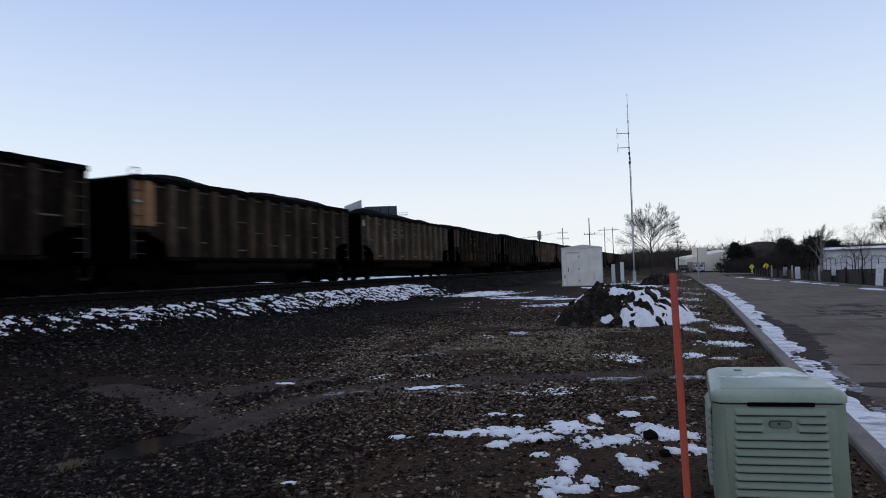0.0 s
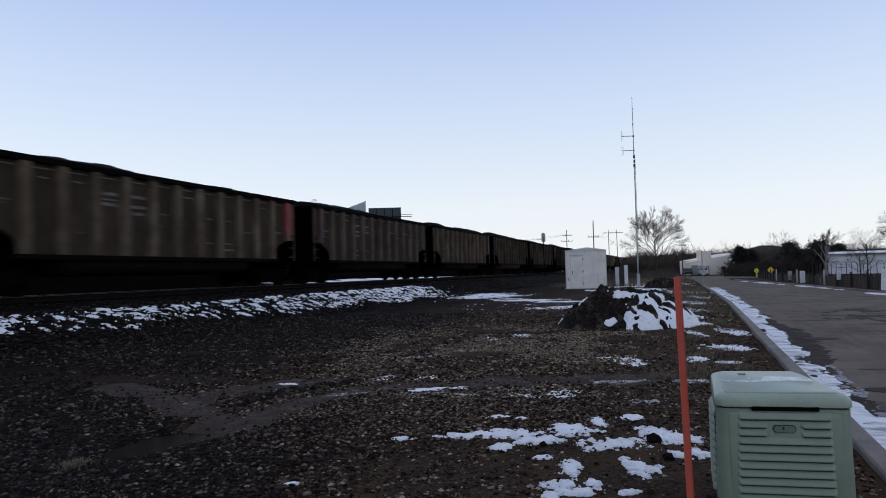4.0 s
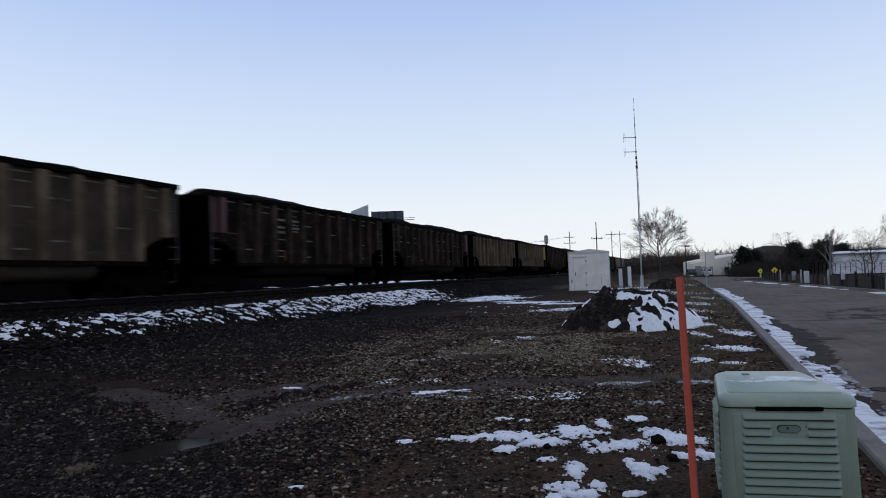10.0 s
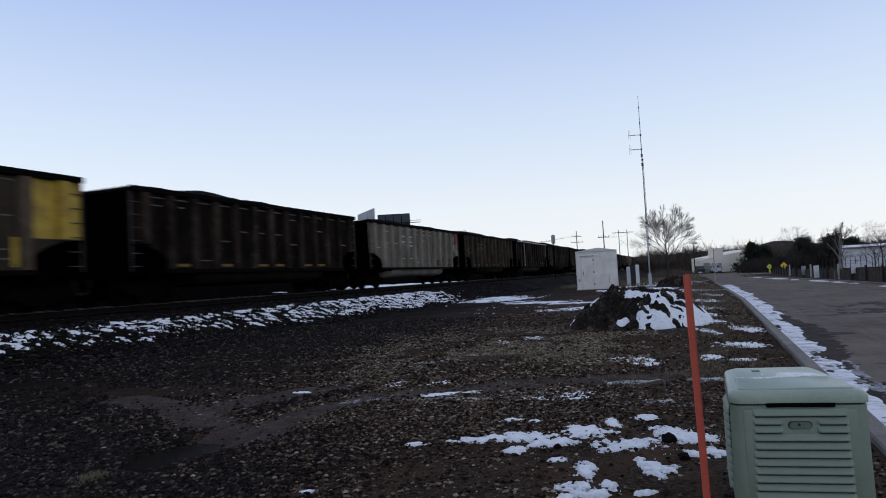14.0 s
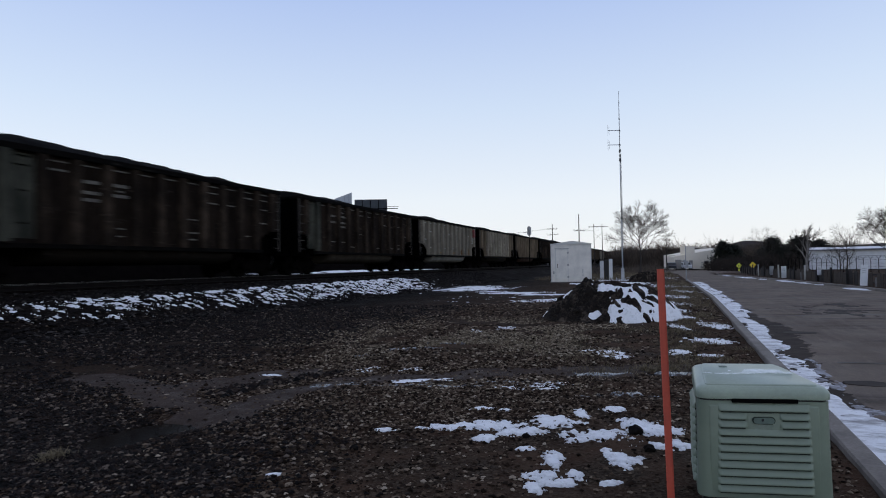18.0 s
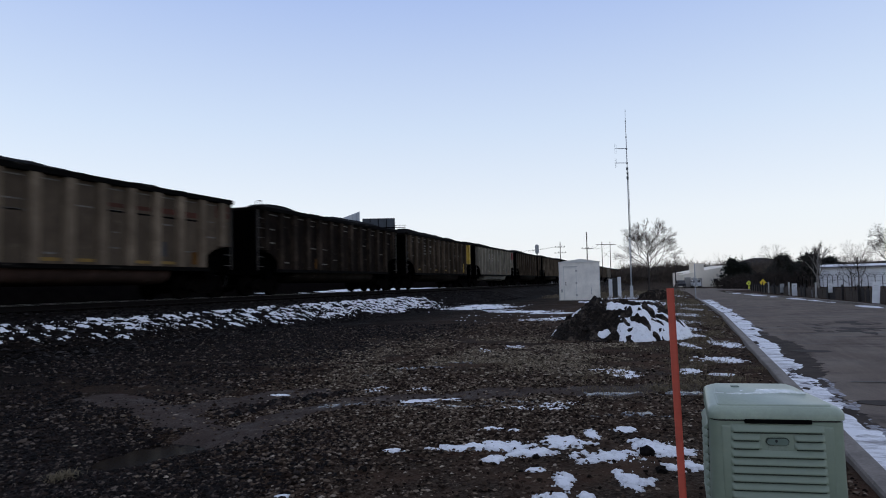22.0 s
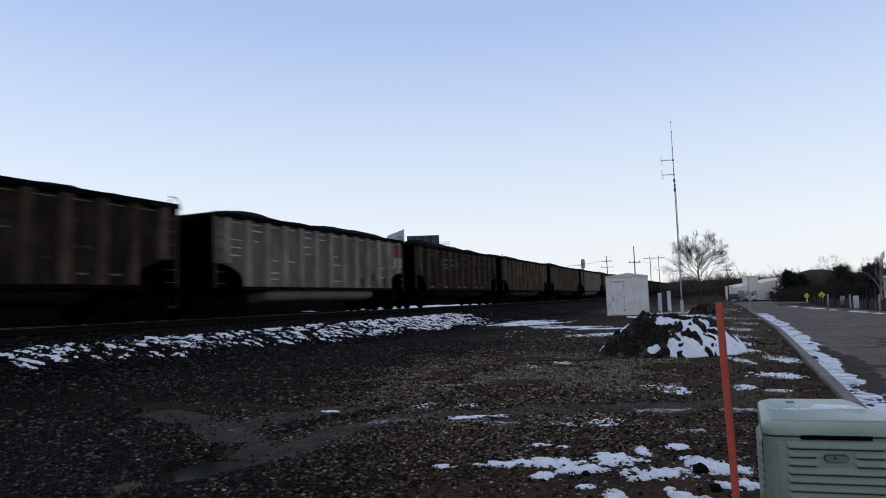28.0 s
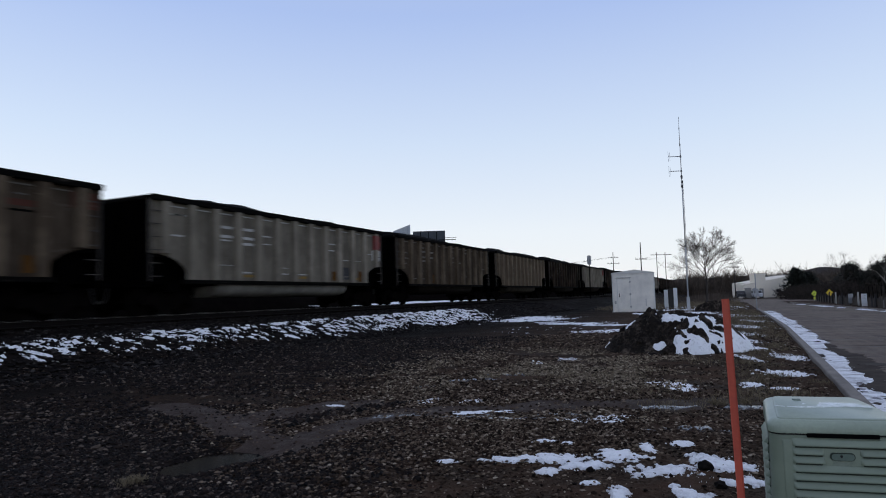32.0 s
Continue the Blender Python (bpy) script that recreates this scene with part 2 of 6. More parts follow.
M["void"] = worn("unlit_hollow", (0.003, 0.003, 0.003), (0.005, 0.005, 0.005), 0.9, 0, 6, 50, 0.3, False, 0.05, 0.02)
M["vaultgrey"] = worn("pale_grey_composite", (0.36, 0.34, 0.33), (0.26, 0.245, 0.235), 0.7, 0, 5, 80, 0.5)
M["orange"] = worn("faded_orange_plastic", (0.52, 0.085, 0.045), (0.40, 0.07, 0.045), 0.5, 0, 6, 60, 0.2, False, 0.08, 0.45)
M["shedwhite"] = worn("shed_white_metal", (0.84, 0.79, 0.71), (0.62, 0.585, 0.53), 0.5, 0, 1.4, 30, 0.25, False, 0.06)
M["shedtrim"] = worn("shed_trim", (0.42, 0.41, 0.39), (0.30, 0.29, 0.27), 0.5, 0.1, 2, 30, 0.25)
M["shedpale"] = worn("shed_pale_trim", (0.66, 0.64, 0.60), (0.52, 0.50, 0.47), 0.5, 0, 2, 30, 0.25)
M["ice"] = worn("melting_ice", (0.80, 0.83, 0.82), (0.50, 0.56, 0.51), 0.25, 0, 30, 90, 0.3, False, 0.3, 0.5)
M["steel"] = worn("galvanised_steel", (0.42, 0.43, 0.44), (0.32, 0.32, 0.33), 0.6, 0.1, 3, 50, 0.3)
# near-black without gloss; on the trucks it takes in the dark under the cars
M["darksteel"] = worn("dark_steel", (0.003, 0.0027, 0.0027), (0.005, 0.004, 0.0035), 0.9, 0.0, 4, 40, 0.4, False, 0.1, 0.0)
M["grimysteel"] = worn("grimy_steel", (0.10, 0.105, 0.11), (0.06, 0.062, 0.066), 0.7, 0.1, 3, 50, 0.3)
M["rail"] = worn("rail_steel", (0.010, 0.008, 0.007), (0.006, 0.005, 0.005), 0.85, 0.0, 5, 40, 0.4, False, 0.1, 0.05)
M["railtop"] = worn("rail_head", (0.12, 0.115, 0.11), (0.08, 0.075, 0.07), 0.4, 0.8, 5, 40, 0.2)
M["tie"] = worn("tie_timber", (0.010, 0.008, 0.007), (0.006, 0.005, 0.005), 0.95, 0, 4, 60, 0.6, False, 0.5, 0.0)
M["coal"] = worn("coal", (0.003, 0.003, 0.003), (0.007, 0.0065, 0.0065), 0.9, 0, 3, 22, 0.8, False, 0.9, 0.02)
M["bark"] = worn("bark", (0.055, 0.045, 0.038), (0.032, 0.026, 0.023), 0.95, 0, 6, 60, 0.6, True, 0.6)
M["palebark"] = worn("pale_bark", (0.27, 0.25, 0.23), (0.15, 0.135, 0.12), 0.9, 0, 5, 50, 0.5, True, 0.4)
M["twig"] = worn("twigs", (0.040, 0.030, 0.025), (0.026, 0.020, 0.017), 0.95, 0, 2, 40, 0.4, True, 0.2)
ev = Mat("evergreen_needles", 0.85, 0, 0.3)
ev.color(ev.ramp(ev.island(), [(0.0, (0.006, 0.008, 0.006)), (1.0, (0.022, 0.027, 0.018))]))
M["evergreen"] = ev.m
br = Mat("dry_brush", 0.95, 0, 0.2)
br.color(br.ramp(br.island(), [(0.0, (0.045, 0.036, 0.031)), (0.6, (0.090, 0.070, 0.056)), (1.0, (0.15, 0.116, 0.086))]))
M["brush"] = br.m
db = Mat("dark_brush", 0.95, 0, 0.1)
db.color(db.ramp(db.island(), [(0.0, (0.016, 0.013, 0.012)), (0.7, (0.034, 0.027, 0.023)), (1.0, (0.075, 0.06, 0.048))]))
M["darkbrush"] = db.m
dg = Mat("dry_grass", 0.95, 0, 0.2)
dg.color(dg.ramp(dg.island(), [(0.0, (0.07, 0.055, 0.035)), (1.0, (0.20, 0.16, 0.10))]))
M["grass"] = dg.m
M["hill"] = worn("far_hillside", (0.034, 0.031, 0.032), (0.050, 0.044, 0.042), 0.95, 0, 0.02, 0.3, 0.5, True, 0.0)
M["stucco"] = worn("cream_wall", (0.84, 0.755, 0.63), (0.75, 0.675, 0.56), 0.85, 0, 0.4, 6, 0.2, True, 0.05)
M["whitewall"] = worn("white_metal_wall", (0.70, 0.70, 0.72), (0.54, 0.54, 0.56), 0.6, 0, 0.5, 8, 0.25, True, 0.05)
M["roofgrey"] = worn("grey_roof", (0.16, 0.16, 0.17), (0.10, 0.10, 0.11), 0.8, 0, 0.5, 8, 0.3, True)
M["doordark"] = worn("shaded_door", (0.30, 0.28, 0.25), (0.24, 0.22, 0.2), 0.7, 0, 1, 10, 0.2, True)
M["glassdark"] = worn("dark_glass", (0.02, 0.022, 0.026), (0.03, 0.03, 0.034), 0.12, 0, 1, 10, 0.1, True, 0.0, 0.6)
M["fence"] = worn("weathered_fence_board", (0.026, 0.023, 0.022), (0.014, 0.012, 0.012), 0.9, 0, 2, 30, 0.6, False, 0.3)
M["fencebrown"] = worn("brown_fence_board", (0.060, 0.046, 0.036), (0.032, 0.025, 0.021), 0.9, 0, 2, 30, 0.6, False, 0.3)
M["fencegrey"] = worn("grey_fence_board", (0.16, 0.15, 0.145), (0.09, 0.085, 0.08), 0.9, 0, 2, 30, 0.6, False, 0.3)
M["signwhite"] = worn("white_sign", (0.72, 0.73, 0.74), (0.62, 0.63, 0.64), 0.5, 0, 3, 40, 0.15)
M["signgrey"] = worn("grey_sign_back", (0.34, 0.35, 0.36), (0.27, 0.27, 0.28), 0.5, 0.3, 3, 40, 0.15)
M["yellow"] = worn("yellow_sign", (0.72, 0.52, 0.03), (0.62, 0.44, 0.03), 0.5, 0, 3, 40, 0.15)
M["yellowgreen"] = worn("yellow_green_sign", (0.62, 0.66, 0.06), (0.52, 0.56, 0.05), 0.5, 0, 3, 40, 0.15)
M["billdark"] = worn("billboard_back", (0.055, 0.065, 0.075), (0.035, 0.04, 0.048), 0.7, 0, 0.8, 10, 0.3)
M["billpale"] = worn("billboard_pale_back", (0.46, 0.48, 0.50), (0.38, 0.40, 0.43), 0.6, 0, 0.8, 10, 0.3)
M["vanwhite"] = worn("white_vehicle_paint", (0.62, 0.63, 0.65), (0.5, 0.5, 0.52), 0.3, 0, 2, 20, 0.1, False, 0.02)
M["vandark"] = worn("dark_vehicle_paint", (0.04, 0.045, 0.055), (0.03, 0.03, 0.035), 0.3, 0, 2, 20, 0.1, False, 0.02)
M["rubber"] = worn("rubber", (0.02, 0.02, 0.02), (0.03, 0.028, 0.027), 0.85, 0, 6, 40, 0.2)
M["hydrant"] = worn("hydrant_paint", (0.42, 0.27, 0.10), (0.3, 0.18, 0.08), 0.6, 0, 8, 40, 0.3)
# puddle: wet mud with a film of ice
pu = Mat("puddle_water", 0.10, 0, 0.12)
pu.color(pu.ramp(pu.noise(5, 4), [(0.4, (0.0045, 0.0032, 0.0024)), (0.7, (0.010, 0.0068, 0.0048))]))
M["puddle"] = pu.m
mu = Mat("wet_mud", 0.9, 0, 0.06)
mu.color(mu.mix(mu.ramp(mu.noise(60, 4, 0.7), [(0.35, 0.0), (0.7, 0.6)]), mu.ramp(mu.noise(2.2, 6, 0.7), [(0.35, (0.029, 0.0208, 0.0172)), (0.7, (0.060, 0.0440, 0.0365))]), (0.086, 0.065, 0.053)))
mu.rough(mu.ramp(mu.noise(3.0, 5, 0.7), [(0.40, 0.6), (0.55, 0.95)]))
mu.bump(mu.noise(22, 6, 0.75), 0.8, 0.03)
M["mud"] = mu.m
M["melt"] = worn("melt_water_film", (0.02, 0.016, 0.014), (0.05, 0.045, 0.042), 0.22, 0, 4, 30, 0.3, True, 0.5, 0.5)
ds = Mat("damp_stones", 0.8, 0, 0.10)
ds.color(ds.ramp(ds.island(), [(0.0, (0.002, 0.002, 0.002)), (0.50, (0.0068, 0.0042, 0.0033)), (0.85, (0.0245, 0.0158, 0.0120)), (1.0, (0.12, 0.093, 0.074))]))
M["dampstones"] = ds.m
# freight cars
# side sheets take a darker version of each paint than the ribs
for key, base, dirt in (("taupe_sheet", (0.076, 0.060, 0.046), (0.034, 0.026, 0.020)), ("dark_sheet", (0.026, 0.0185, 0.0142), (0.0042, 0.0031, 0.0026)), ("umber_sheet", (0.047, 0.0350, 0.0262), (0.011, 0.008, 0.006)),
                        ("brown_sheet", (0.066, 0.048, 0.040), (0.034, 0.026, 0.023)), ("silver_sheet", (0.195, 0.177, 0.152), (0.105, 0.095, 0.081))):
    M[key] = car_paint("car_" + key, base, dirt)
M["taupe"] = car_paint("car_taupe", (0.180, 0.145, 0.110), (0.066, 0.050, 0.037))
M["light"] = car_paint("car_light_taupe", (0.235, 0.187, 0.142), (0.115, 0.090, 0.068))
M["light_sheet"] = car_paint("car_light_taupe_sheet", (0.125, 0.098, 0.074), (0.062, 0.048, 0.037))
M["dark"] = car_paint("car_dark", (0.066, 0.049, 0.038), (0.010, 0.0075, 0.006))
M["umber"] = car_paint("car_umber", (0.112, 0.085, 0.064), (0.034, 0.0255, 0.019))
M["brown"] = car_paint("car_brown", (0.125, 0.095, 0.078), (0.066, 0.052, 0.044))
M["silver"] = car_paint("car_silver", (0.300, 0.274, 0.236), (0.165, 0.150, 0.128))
# almost no colour: the shade under and between the cars is painted in
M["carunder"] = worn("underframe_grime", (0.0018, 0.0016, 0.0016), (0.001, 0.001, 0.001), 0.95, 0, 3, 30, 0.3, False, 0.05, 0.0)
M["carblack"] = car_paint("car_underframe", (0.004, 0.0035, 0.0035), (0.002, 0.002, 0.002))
M["tubpale"] = car_paint("car_tub_pale", (0.27, 0.265, 0.255), (0.15, 0.145, 0.14))
M["tubmid"] = car_paint("car_tub_mid", (0.070, 0.060, 0.050), (0.032, 0.027, 0.023))
M["tubdark"] = car_paint("car_tub_dark", (0.018, 0.014, 0.011), (0.008, 0.0065, 0.0055))
M["caryellow"] = worn("car_yellow", (0.50, 0.32, 0.028), (0.24, 0.15, 0.018), 0.6, 0, 2, 30, 0.3)
M["dashyellow"] = worn("dusty_yellow", (0.22, 0.125, 0.016), (0.10, 0.058, 0.013), 0.7, 0, 3, 30, 0.4)
M["carred"] = worn("car_red", (0.25, 0.032, 0.026), (0.10, 0.017, 0.015), 0.6, 0, 2, 30, 0.3)
M["carmaroon"] = worn("car_maroon", (0.058, 0.014, 0.014), (0.026, 0.008, 0.008), 0.6, 0, 2, 30, 0.3)
M["cartan"] = worn("car_tan", (0.27, 0.135, 0.05), (0.13, 0.07, 0.03), 0.6, 0, 3, 30, 0.3)
M["carwhite"] = worn("car_white", (0.44, 0.43, 0.41), (0.24, 0.23, 0.21), 0.6, 0, 2, 30, 0.3)
M["carpale"] = car_paint("car_pale_ribs", (0.40, 0.365, 0.315), (0.24, 0.215, 0.185))
# near-black: the darkness seen under the cars is put into this colour
M["bankdark"] = worn("dark_bank_earth", (0.003, 0.0026, 0.0026), (0.006, 0.005, 0.0045), 0.95, 0, 2, 20, 0.6, True, 0.6, 0.0)
M["cargreen"] = car_paint("car_pale_green", (0.105, 0.105, 0.088), (0.022, 0.024, 0.021))
M["carletter"] = worn("car_lettering", (0.14, 0.126, 0.108), (0.036, 0.030, 0.024), 0.7, 0, 4, 30, 0.4)
M["rung"] = worn("worn_rung_paint", (0.045, 0.038, 0.031), (0.016, 0.013, 0.011), 0.7, 0, 2, 30, 0.4)
M["rustorange"] = car_paint("car_rust_square", (0.16, 0.075, 0.018), (0.07, 0.034, 0.012))
M["tubred"] = car_paint("car_tub_reddish", (0.075, 0.045, 0.038), (0.036, 0.024, 0.021))
M["navy"] = worn("car_dark_blue", (0.014, 0.015, 0.020), (0.009, 0.009, 0.012), 0.6, 0, 2, 30, 0.3)
M["carrust"] = car_paint("car_faded_red", (0.115, 0.038, 0.030), (0.060, 0.030, 0.024))


# ---- mesh kit ----
class Build:
    """Gathers faces for one mesh."""

    def __init__(self):
        self.v, self.f = [], []

    def add(self, verts, faces):
        o = len(self.v)
        self.v.extend(verts)
        self.f.extend(tuple(i + o for i in f) for f in faces)
        return self

    def box(self, x0, x1, y0, y1, z0, z1, bevel=0.0):
        if not bevel:
            v = [(x, y, z) for z in (z0, z1) for y in (y0, y1) for x in (x0, x1)]
            return self.add(v, [(0, 2, 3, 1), (4, 5, 7, 6), (0, 1, 5, 4), (2, 6, 7, 3), (0, 4, 6, 2), (1, 3, 7, 5)])
        bm = bmesh.new()
        bmesh.ops.create_cube(bm, size=1)
        for w in bm.verts:
            w.co = Vector(((x0 + x1) / 2 + w.co.x * (x1 - x0), (y0 + y1) / 2 + w.co.y * (y1 - y0), (z0 + z1) / 2 + w.co.z * (z1 - z0)))
        bmesh.ops.bevel(bm, geom=bm.edges[:], offset=bevel, segments=2, affect="EDGES", profile=0.6)
        return self.bm(bm)

    def bm(self, bm):
        bm.verts.index_update()
        self.add([tuple(w.co) for w in bm.verts], [tuple(w.index for w in f.verts) for f in bm.faces])
        bm.free()
        return self

    def tube(self, p, q, r0, r1=None, n=6, caps=True):
        r1 = r0 if r1 is None else r1
        p, q = Vector(p), Vector(q)
        d = (q - p).normalized()
        a = d.orthogonal().normalized()
        b = d.cross(a)
        v, f = [], []
        for c, r in ((p, r0), (q, r1)):
            for i in range(n):
                w = 2 * math.pi * i / n
                v.append(tuple(c + a * (math.cos(w) * r) + b * (math.sin(w) * r)))
        for i in range(n):
            j = (i + 1) % n
            f.append((i, j, n + j, n + i))
        if caps:
            f.append(tuple(range(n - 1, -1, -1)))
            f.append(tuple(range(n, 2 * n)))
        return self.add(v, f)

    def prism(self, outline, lo, hi, axis="z"):
        """An outline of (a, b) pairs pushed from lo to hi along an axis."""
        n = len(outline)
        put = {"z": lambda a, b, c: (a, b, c), "y": lambda a, b, c: (a, c, b), "x": lambda a, b, c: (c, a, b)}[axis]
        v = [put(a, b, lo) for a, b in outline] + [put(a, b, hi) for a, b in outline]
        f = [(i, (i + 1) % n, n + (i + 1) % n, n + i) for i in range(n)]
        f += [tuple(range(n - 1, -1, -1)), tuple(range(n, 2 * n))]
        return self.add(v, f)

    def mesh(self, name, smooth=False):
        me = bpy.data.meshes.new(name)
        me.from_pydata(self.v, [], self.f)
        bm = bmesh.new()
        bm.from_mesh(me)
        if len(self.f) < 60000:
            bmesh.ops.recalc_face_normals(bm, faces=bm.faces[:])
        bm.to_mesh(me)
        bm.free()
        if smooth:
            me.polygons.foreach_set("use_smooth", [True] * len(me.polygons))
        me.update()
        return me


def part(name, build, material, parent=None, label="", smooth=False):
    me = build if isinstance(build, bpy.types.Mesh) else build.mesh(name, smooth)
    if not me.materials:
        me.materials.append(M[material])
    ob = new(name, me)
    if parent:
        ob.parent = parent
    if label:
        ob["label"] = label
    return ob


def crisp(ob, deg=32):
    """Smooth shading that keeps the edges sharper than an angle."""
    ob.data.polygons.foreach_set("use_smooth", [True] * len(ob.data.polygons))
    ob.data.set_sharp_from_angle(angle=radians(deg))
    return ob


def thing(name, x, y, z, rz=0.0, label="", category="", group="", kind=""):
    ob = new(name)
    ob.empty_display_size = 0.1
    ob.matrix_basis = pose(x, y, z, 0, 0, rz)
    return tagged(ob, label, category, group, kind)


def fbm(x, y, z=0.0, scale=1.0, octaves=3):
    return noise.fractal(Vector((x * scale, y * scale, z)), 1.0, 2.0, octaves)


def smooth(a, b, v):
    t = min(1.0, max(0.0, (v - a) / (b - a)))
    return t * t * (3 - 2 * t)


# ---- the lie of the land ----
TRACK_X = -17.95
RAIL_TOP = 0.92


def kerb_x(y):
    return 0.985 + 0.027 * min(y, 24.0)


def ground_z(x, y, fine=True):
    dx = abs(x - TRACK_X)
    z = 0.57 * (1 - smooth(4.1, 6.4, dx)) + 0.13 * (1 - smooth(1.6, 2.6, dx))
    if 0 <= y <= 400:
        z += -0.75 * smooth(50, 150, y) * smooth(7, 10, dx)
    elif y > 400:
        z -= 0.75 * smooth(7, 10, dx)
    if x > kerb_x(max(-60, min(y, 60))) + 0.12:
        z -= 0.16
    elif fine and dx > 6.6:
        z += 0.035 * fbm(x, y, 1.3, 0.45) + 0.014 * fbm(x, y, 5.0, 2.6)
        wheel = math.exp(-((x + 4.4 + 0.10 * (y - 5)) / 0.9) ** 2) * smooth(1, 3, y) * (1 - smooth(9, 14, y))
        z -= 0.06 * wheel
        z += 0.045 * math.exp(-((x - 0.45) / 0.6) ** 2 - ((y - 3.5) / 0.8) ** 2)
        z -= 0.10 * math.exp(-((x + 4.24) / 0.34) ** 2 - ((y - 4.05) / 0.40) ** 2)
        z -= 0.10 * math.exp(-((x + 4.04) / 0.40) ** 2 - ((y - 4.42) / 0.28) ** 2)
    if fine and 2.6 < dx < 7:
        z += 0.03 * fbm(x, y, 2.0, 1.3)
    return z


def grade(*runs):
    """Coordinates from runs of (start, stop, step)."""
    out = []
    for a, b, s in runs:
        n = max(1, round((b - a) / s))
        out.extend(a + (b - a) * i / n for i in range(n))
    out.append(runs[-1][1])
    return out


def sheet(xs, ys, height):
    b = Build()
    nx = len(xs)
    b.v = [(x, y, height(x, y)) for y in ys for x in xs]
    b.f = [(j * nx + i, j * nx + i + 1, (j + 1) * nx + i + 1, (j + 1) * nx + i) for j in range(len(ys) - 1) for i in range(nx - 1)]
    return b


xs = grade((-2500, -300, 220), (-300, -40, 26), (-40, -24, 2), (-24, -10.5, 0.3), (-10.5, -6, 0.12), (-6, 1.9, 0.07), (1.9, 3, 0.3), (3, 12, 3), (12, 60, 8), (60, 400, 40), (400, 2500, 200))
ys = grade((-2500, -100, 240), (-100, -6, 9), (-6, 1.5, 0.5), (1.5, 9, 0.07), (9, 16, 0.14), (16, 40, 0.5), (40, 80, 2.5), (80, 260, 12), (260, 600, 40), (600, 3000, 240))
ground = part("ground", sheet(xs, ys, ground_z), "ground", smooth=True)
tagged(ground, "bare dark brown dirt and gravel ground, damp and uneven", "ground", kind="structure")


# ---- road, kerb, gutter ----
def far_kerb(y):
    return 5.3 + 3.3 * (1 - smooth(28, 72, y))


def road_sheet():
    b = Build()
    rows = grade((-60, 0, 6), (0, 20, 1.0), (20, 80, 2.0), (80, 150, 8))
    cols = 10
    for y in rows:
        x0, x1 = kerb_x(min(y, 60)) + 0.15, far_kerb(y) + 0.02
        if y > 62:
            x0 -= 2.0 * smooth(62, 95, y)
        if y > 70:
            x1 += 10 * smooth(70, 120, y)
        for i in range(cols + 1):
            u = i / cols
            x = x0 + (x1 - x0) * u
            b.v.append((x, y, ground_z(min(x, 2000), y, False) * (1 if x > kerb_x(min(y, 60)) + .12 else 1) + 0.05 + 0.03 * math.sin(math.pi * u)))
    n = cols + 1
    b.f = [(j * n + i, j * n + i + 1, (j + 1) * n + i + 1, (j + 1) * n + i) for j in range(len(rows) - 1) for i in range(cols)]
    return b


road = tagged(part("road", road_sheet(), "asphalt", smooth=True), "worn grey asphalt road with dark patches and cracks", "road", kind="structure")


def crack(points, width):
    b = Build()
    for (xa, ya), (xb, yb) in zip(points, points[1:]):
        n = 14
        prev = None
        for i in range(n + 1):
            u = i / n
            x, y = xa + (xb - xa) * u, ya + (yb - ya) * u
            y += 0.14 * fbm(x, y, 9.0, 1.4)
            w = width * (0.6 + 0.8 * abs(fbm(x, y, 4.0, 3.0)))
            lift = ground_z(x, y, False) + 0.056 + 0.03 * math.sin(math.pi * max(0, min(1, (x - kerb_x(y)) / (far_kerb(y) - kerb_x(y)))))
            cur = [(x, y - w, lift), (x, y + w, lift)]
            if prev:
                b.add(prev + cur, [(0, 1, 3, 2)])
            prev = cur
    return b


for pts, w in (([(2.2, 9.6), (7.4, 10.4)], 0.03), ([(2.0, 17.0), (7.8, 18.2)], 0.04), ([(2.4, 25.5), (7.0, 24.6)], 0.06), ([(4.2, 11), (6.6, 16.5)], 0.05), ([(2.05, 14.6), (3.1, 14.9)], 0.02), ([(2.1, 19.2), (4.4, 19.8)], 0.05), ([(3.4, 8.6), (6.2, 8.9)], 0.02), ([(2.9, 31.0), (8.0, 34.8)], 0.06), ([(4.6, 12.6), (7.6, 12.2)], 0.03)):
    part("crack_seal", crack(pts, w), "black", road)

kerb = tagged(new("kerb"), "pale weathered concrete road kerb with joints", "kerb", kind="structure")
kerb_mesh = Build().prism([(0.0, -0.16), (0.0, 0.045), (0.012, 0.06), (0.13, 0.06), (0.165, 0.03), (0.18, -0.16)], 0.006, 2.994, "y").mesh("kerb_piece")
kerb_mesh.materials.append(M["concrete"])
for i in range(-3, 15):
    y = i * 3.0
    p = part("kerb_piece", kerb_mesh, "concrete", kerb)
    p.matrix_basis = pose(kerb_x(y), y, 0.0, 0, 0, -math.degrees(math.atan2(kerb_x(y + 3) - kerb_x(y), 3.0)))
far = tagged(new("far_kerb"), "low concrete kerb along the far side of the road", "kerb", kind="structure")
for i in range(0, 17):
    y = 18 + i * 3.0
    ang = math.degrees(math.atan2(far_kerb(y) - far_kerb(y + 3), 3.0))
    p = part("kerb_piece", kerb_mesh, "concrete", far)
    p.matrix_basis = pose(far_kerb(y), y, -0.06 - 0.75 * smooth(50, 150, y), 0, 0, ang)
verge = Build()
for i in range(25):
    y = 10 + i * 3.0
    verge.v += [(far_kerb(y) + 0.17, y, -0.015 - 0.75 * smooth(50, 150, y)), (far_kerb(y) + 30, y, 0.02 - 0.75 * smooth(50, 150, y))]
    if i:
        verge.f.append((2 * i - 2, 2 * i - 1, 2 * i + 1, 2 * i))
tagged(part("verge", verge, "ground"), "bare earth verge behind the far kerb", "verge", kind="structure")


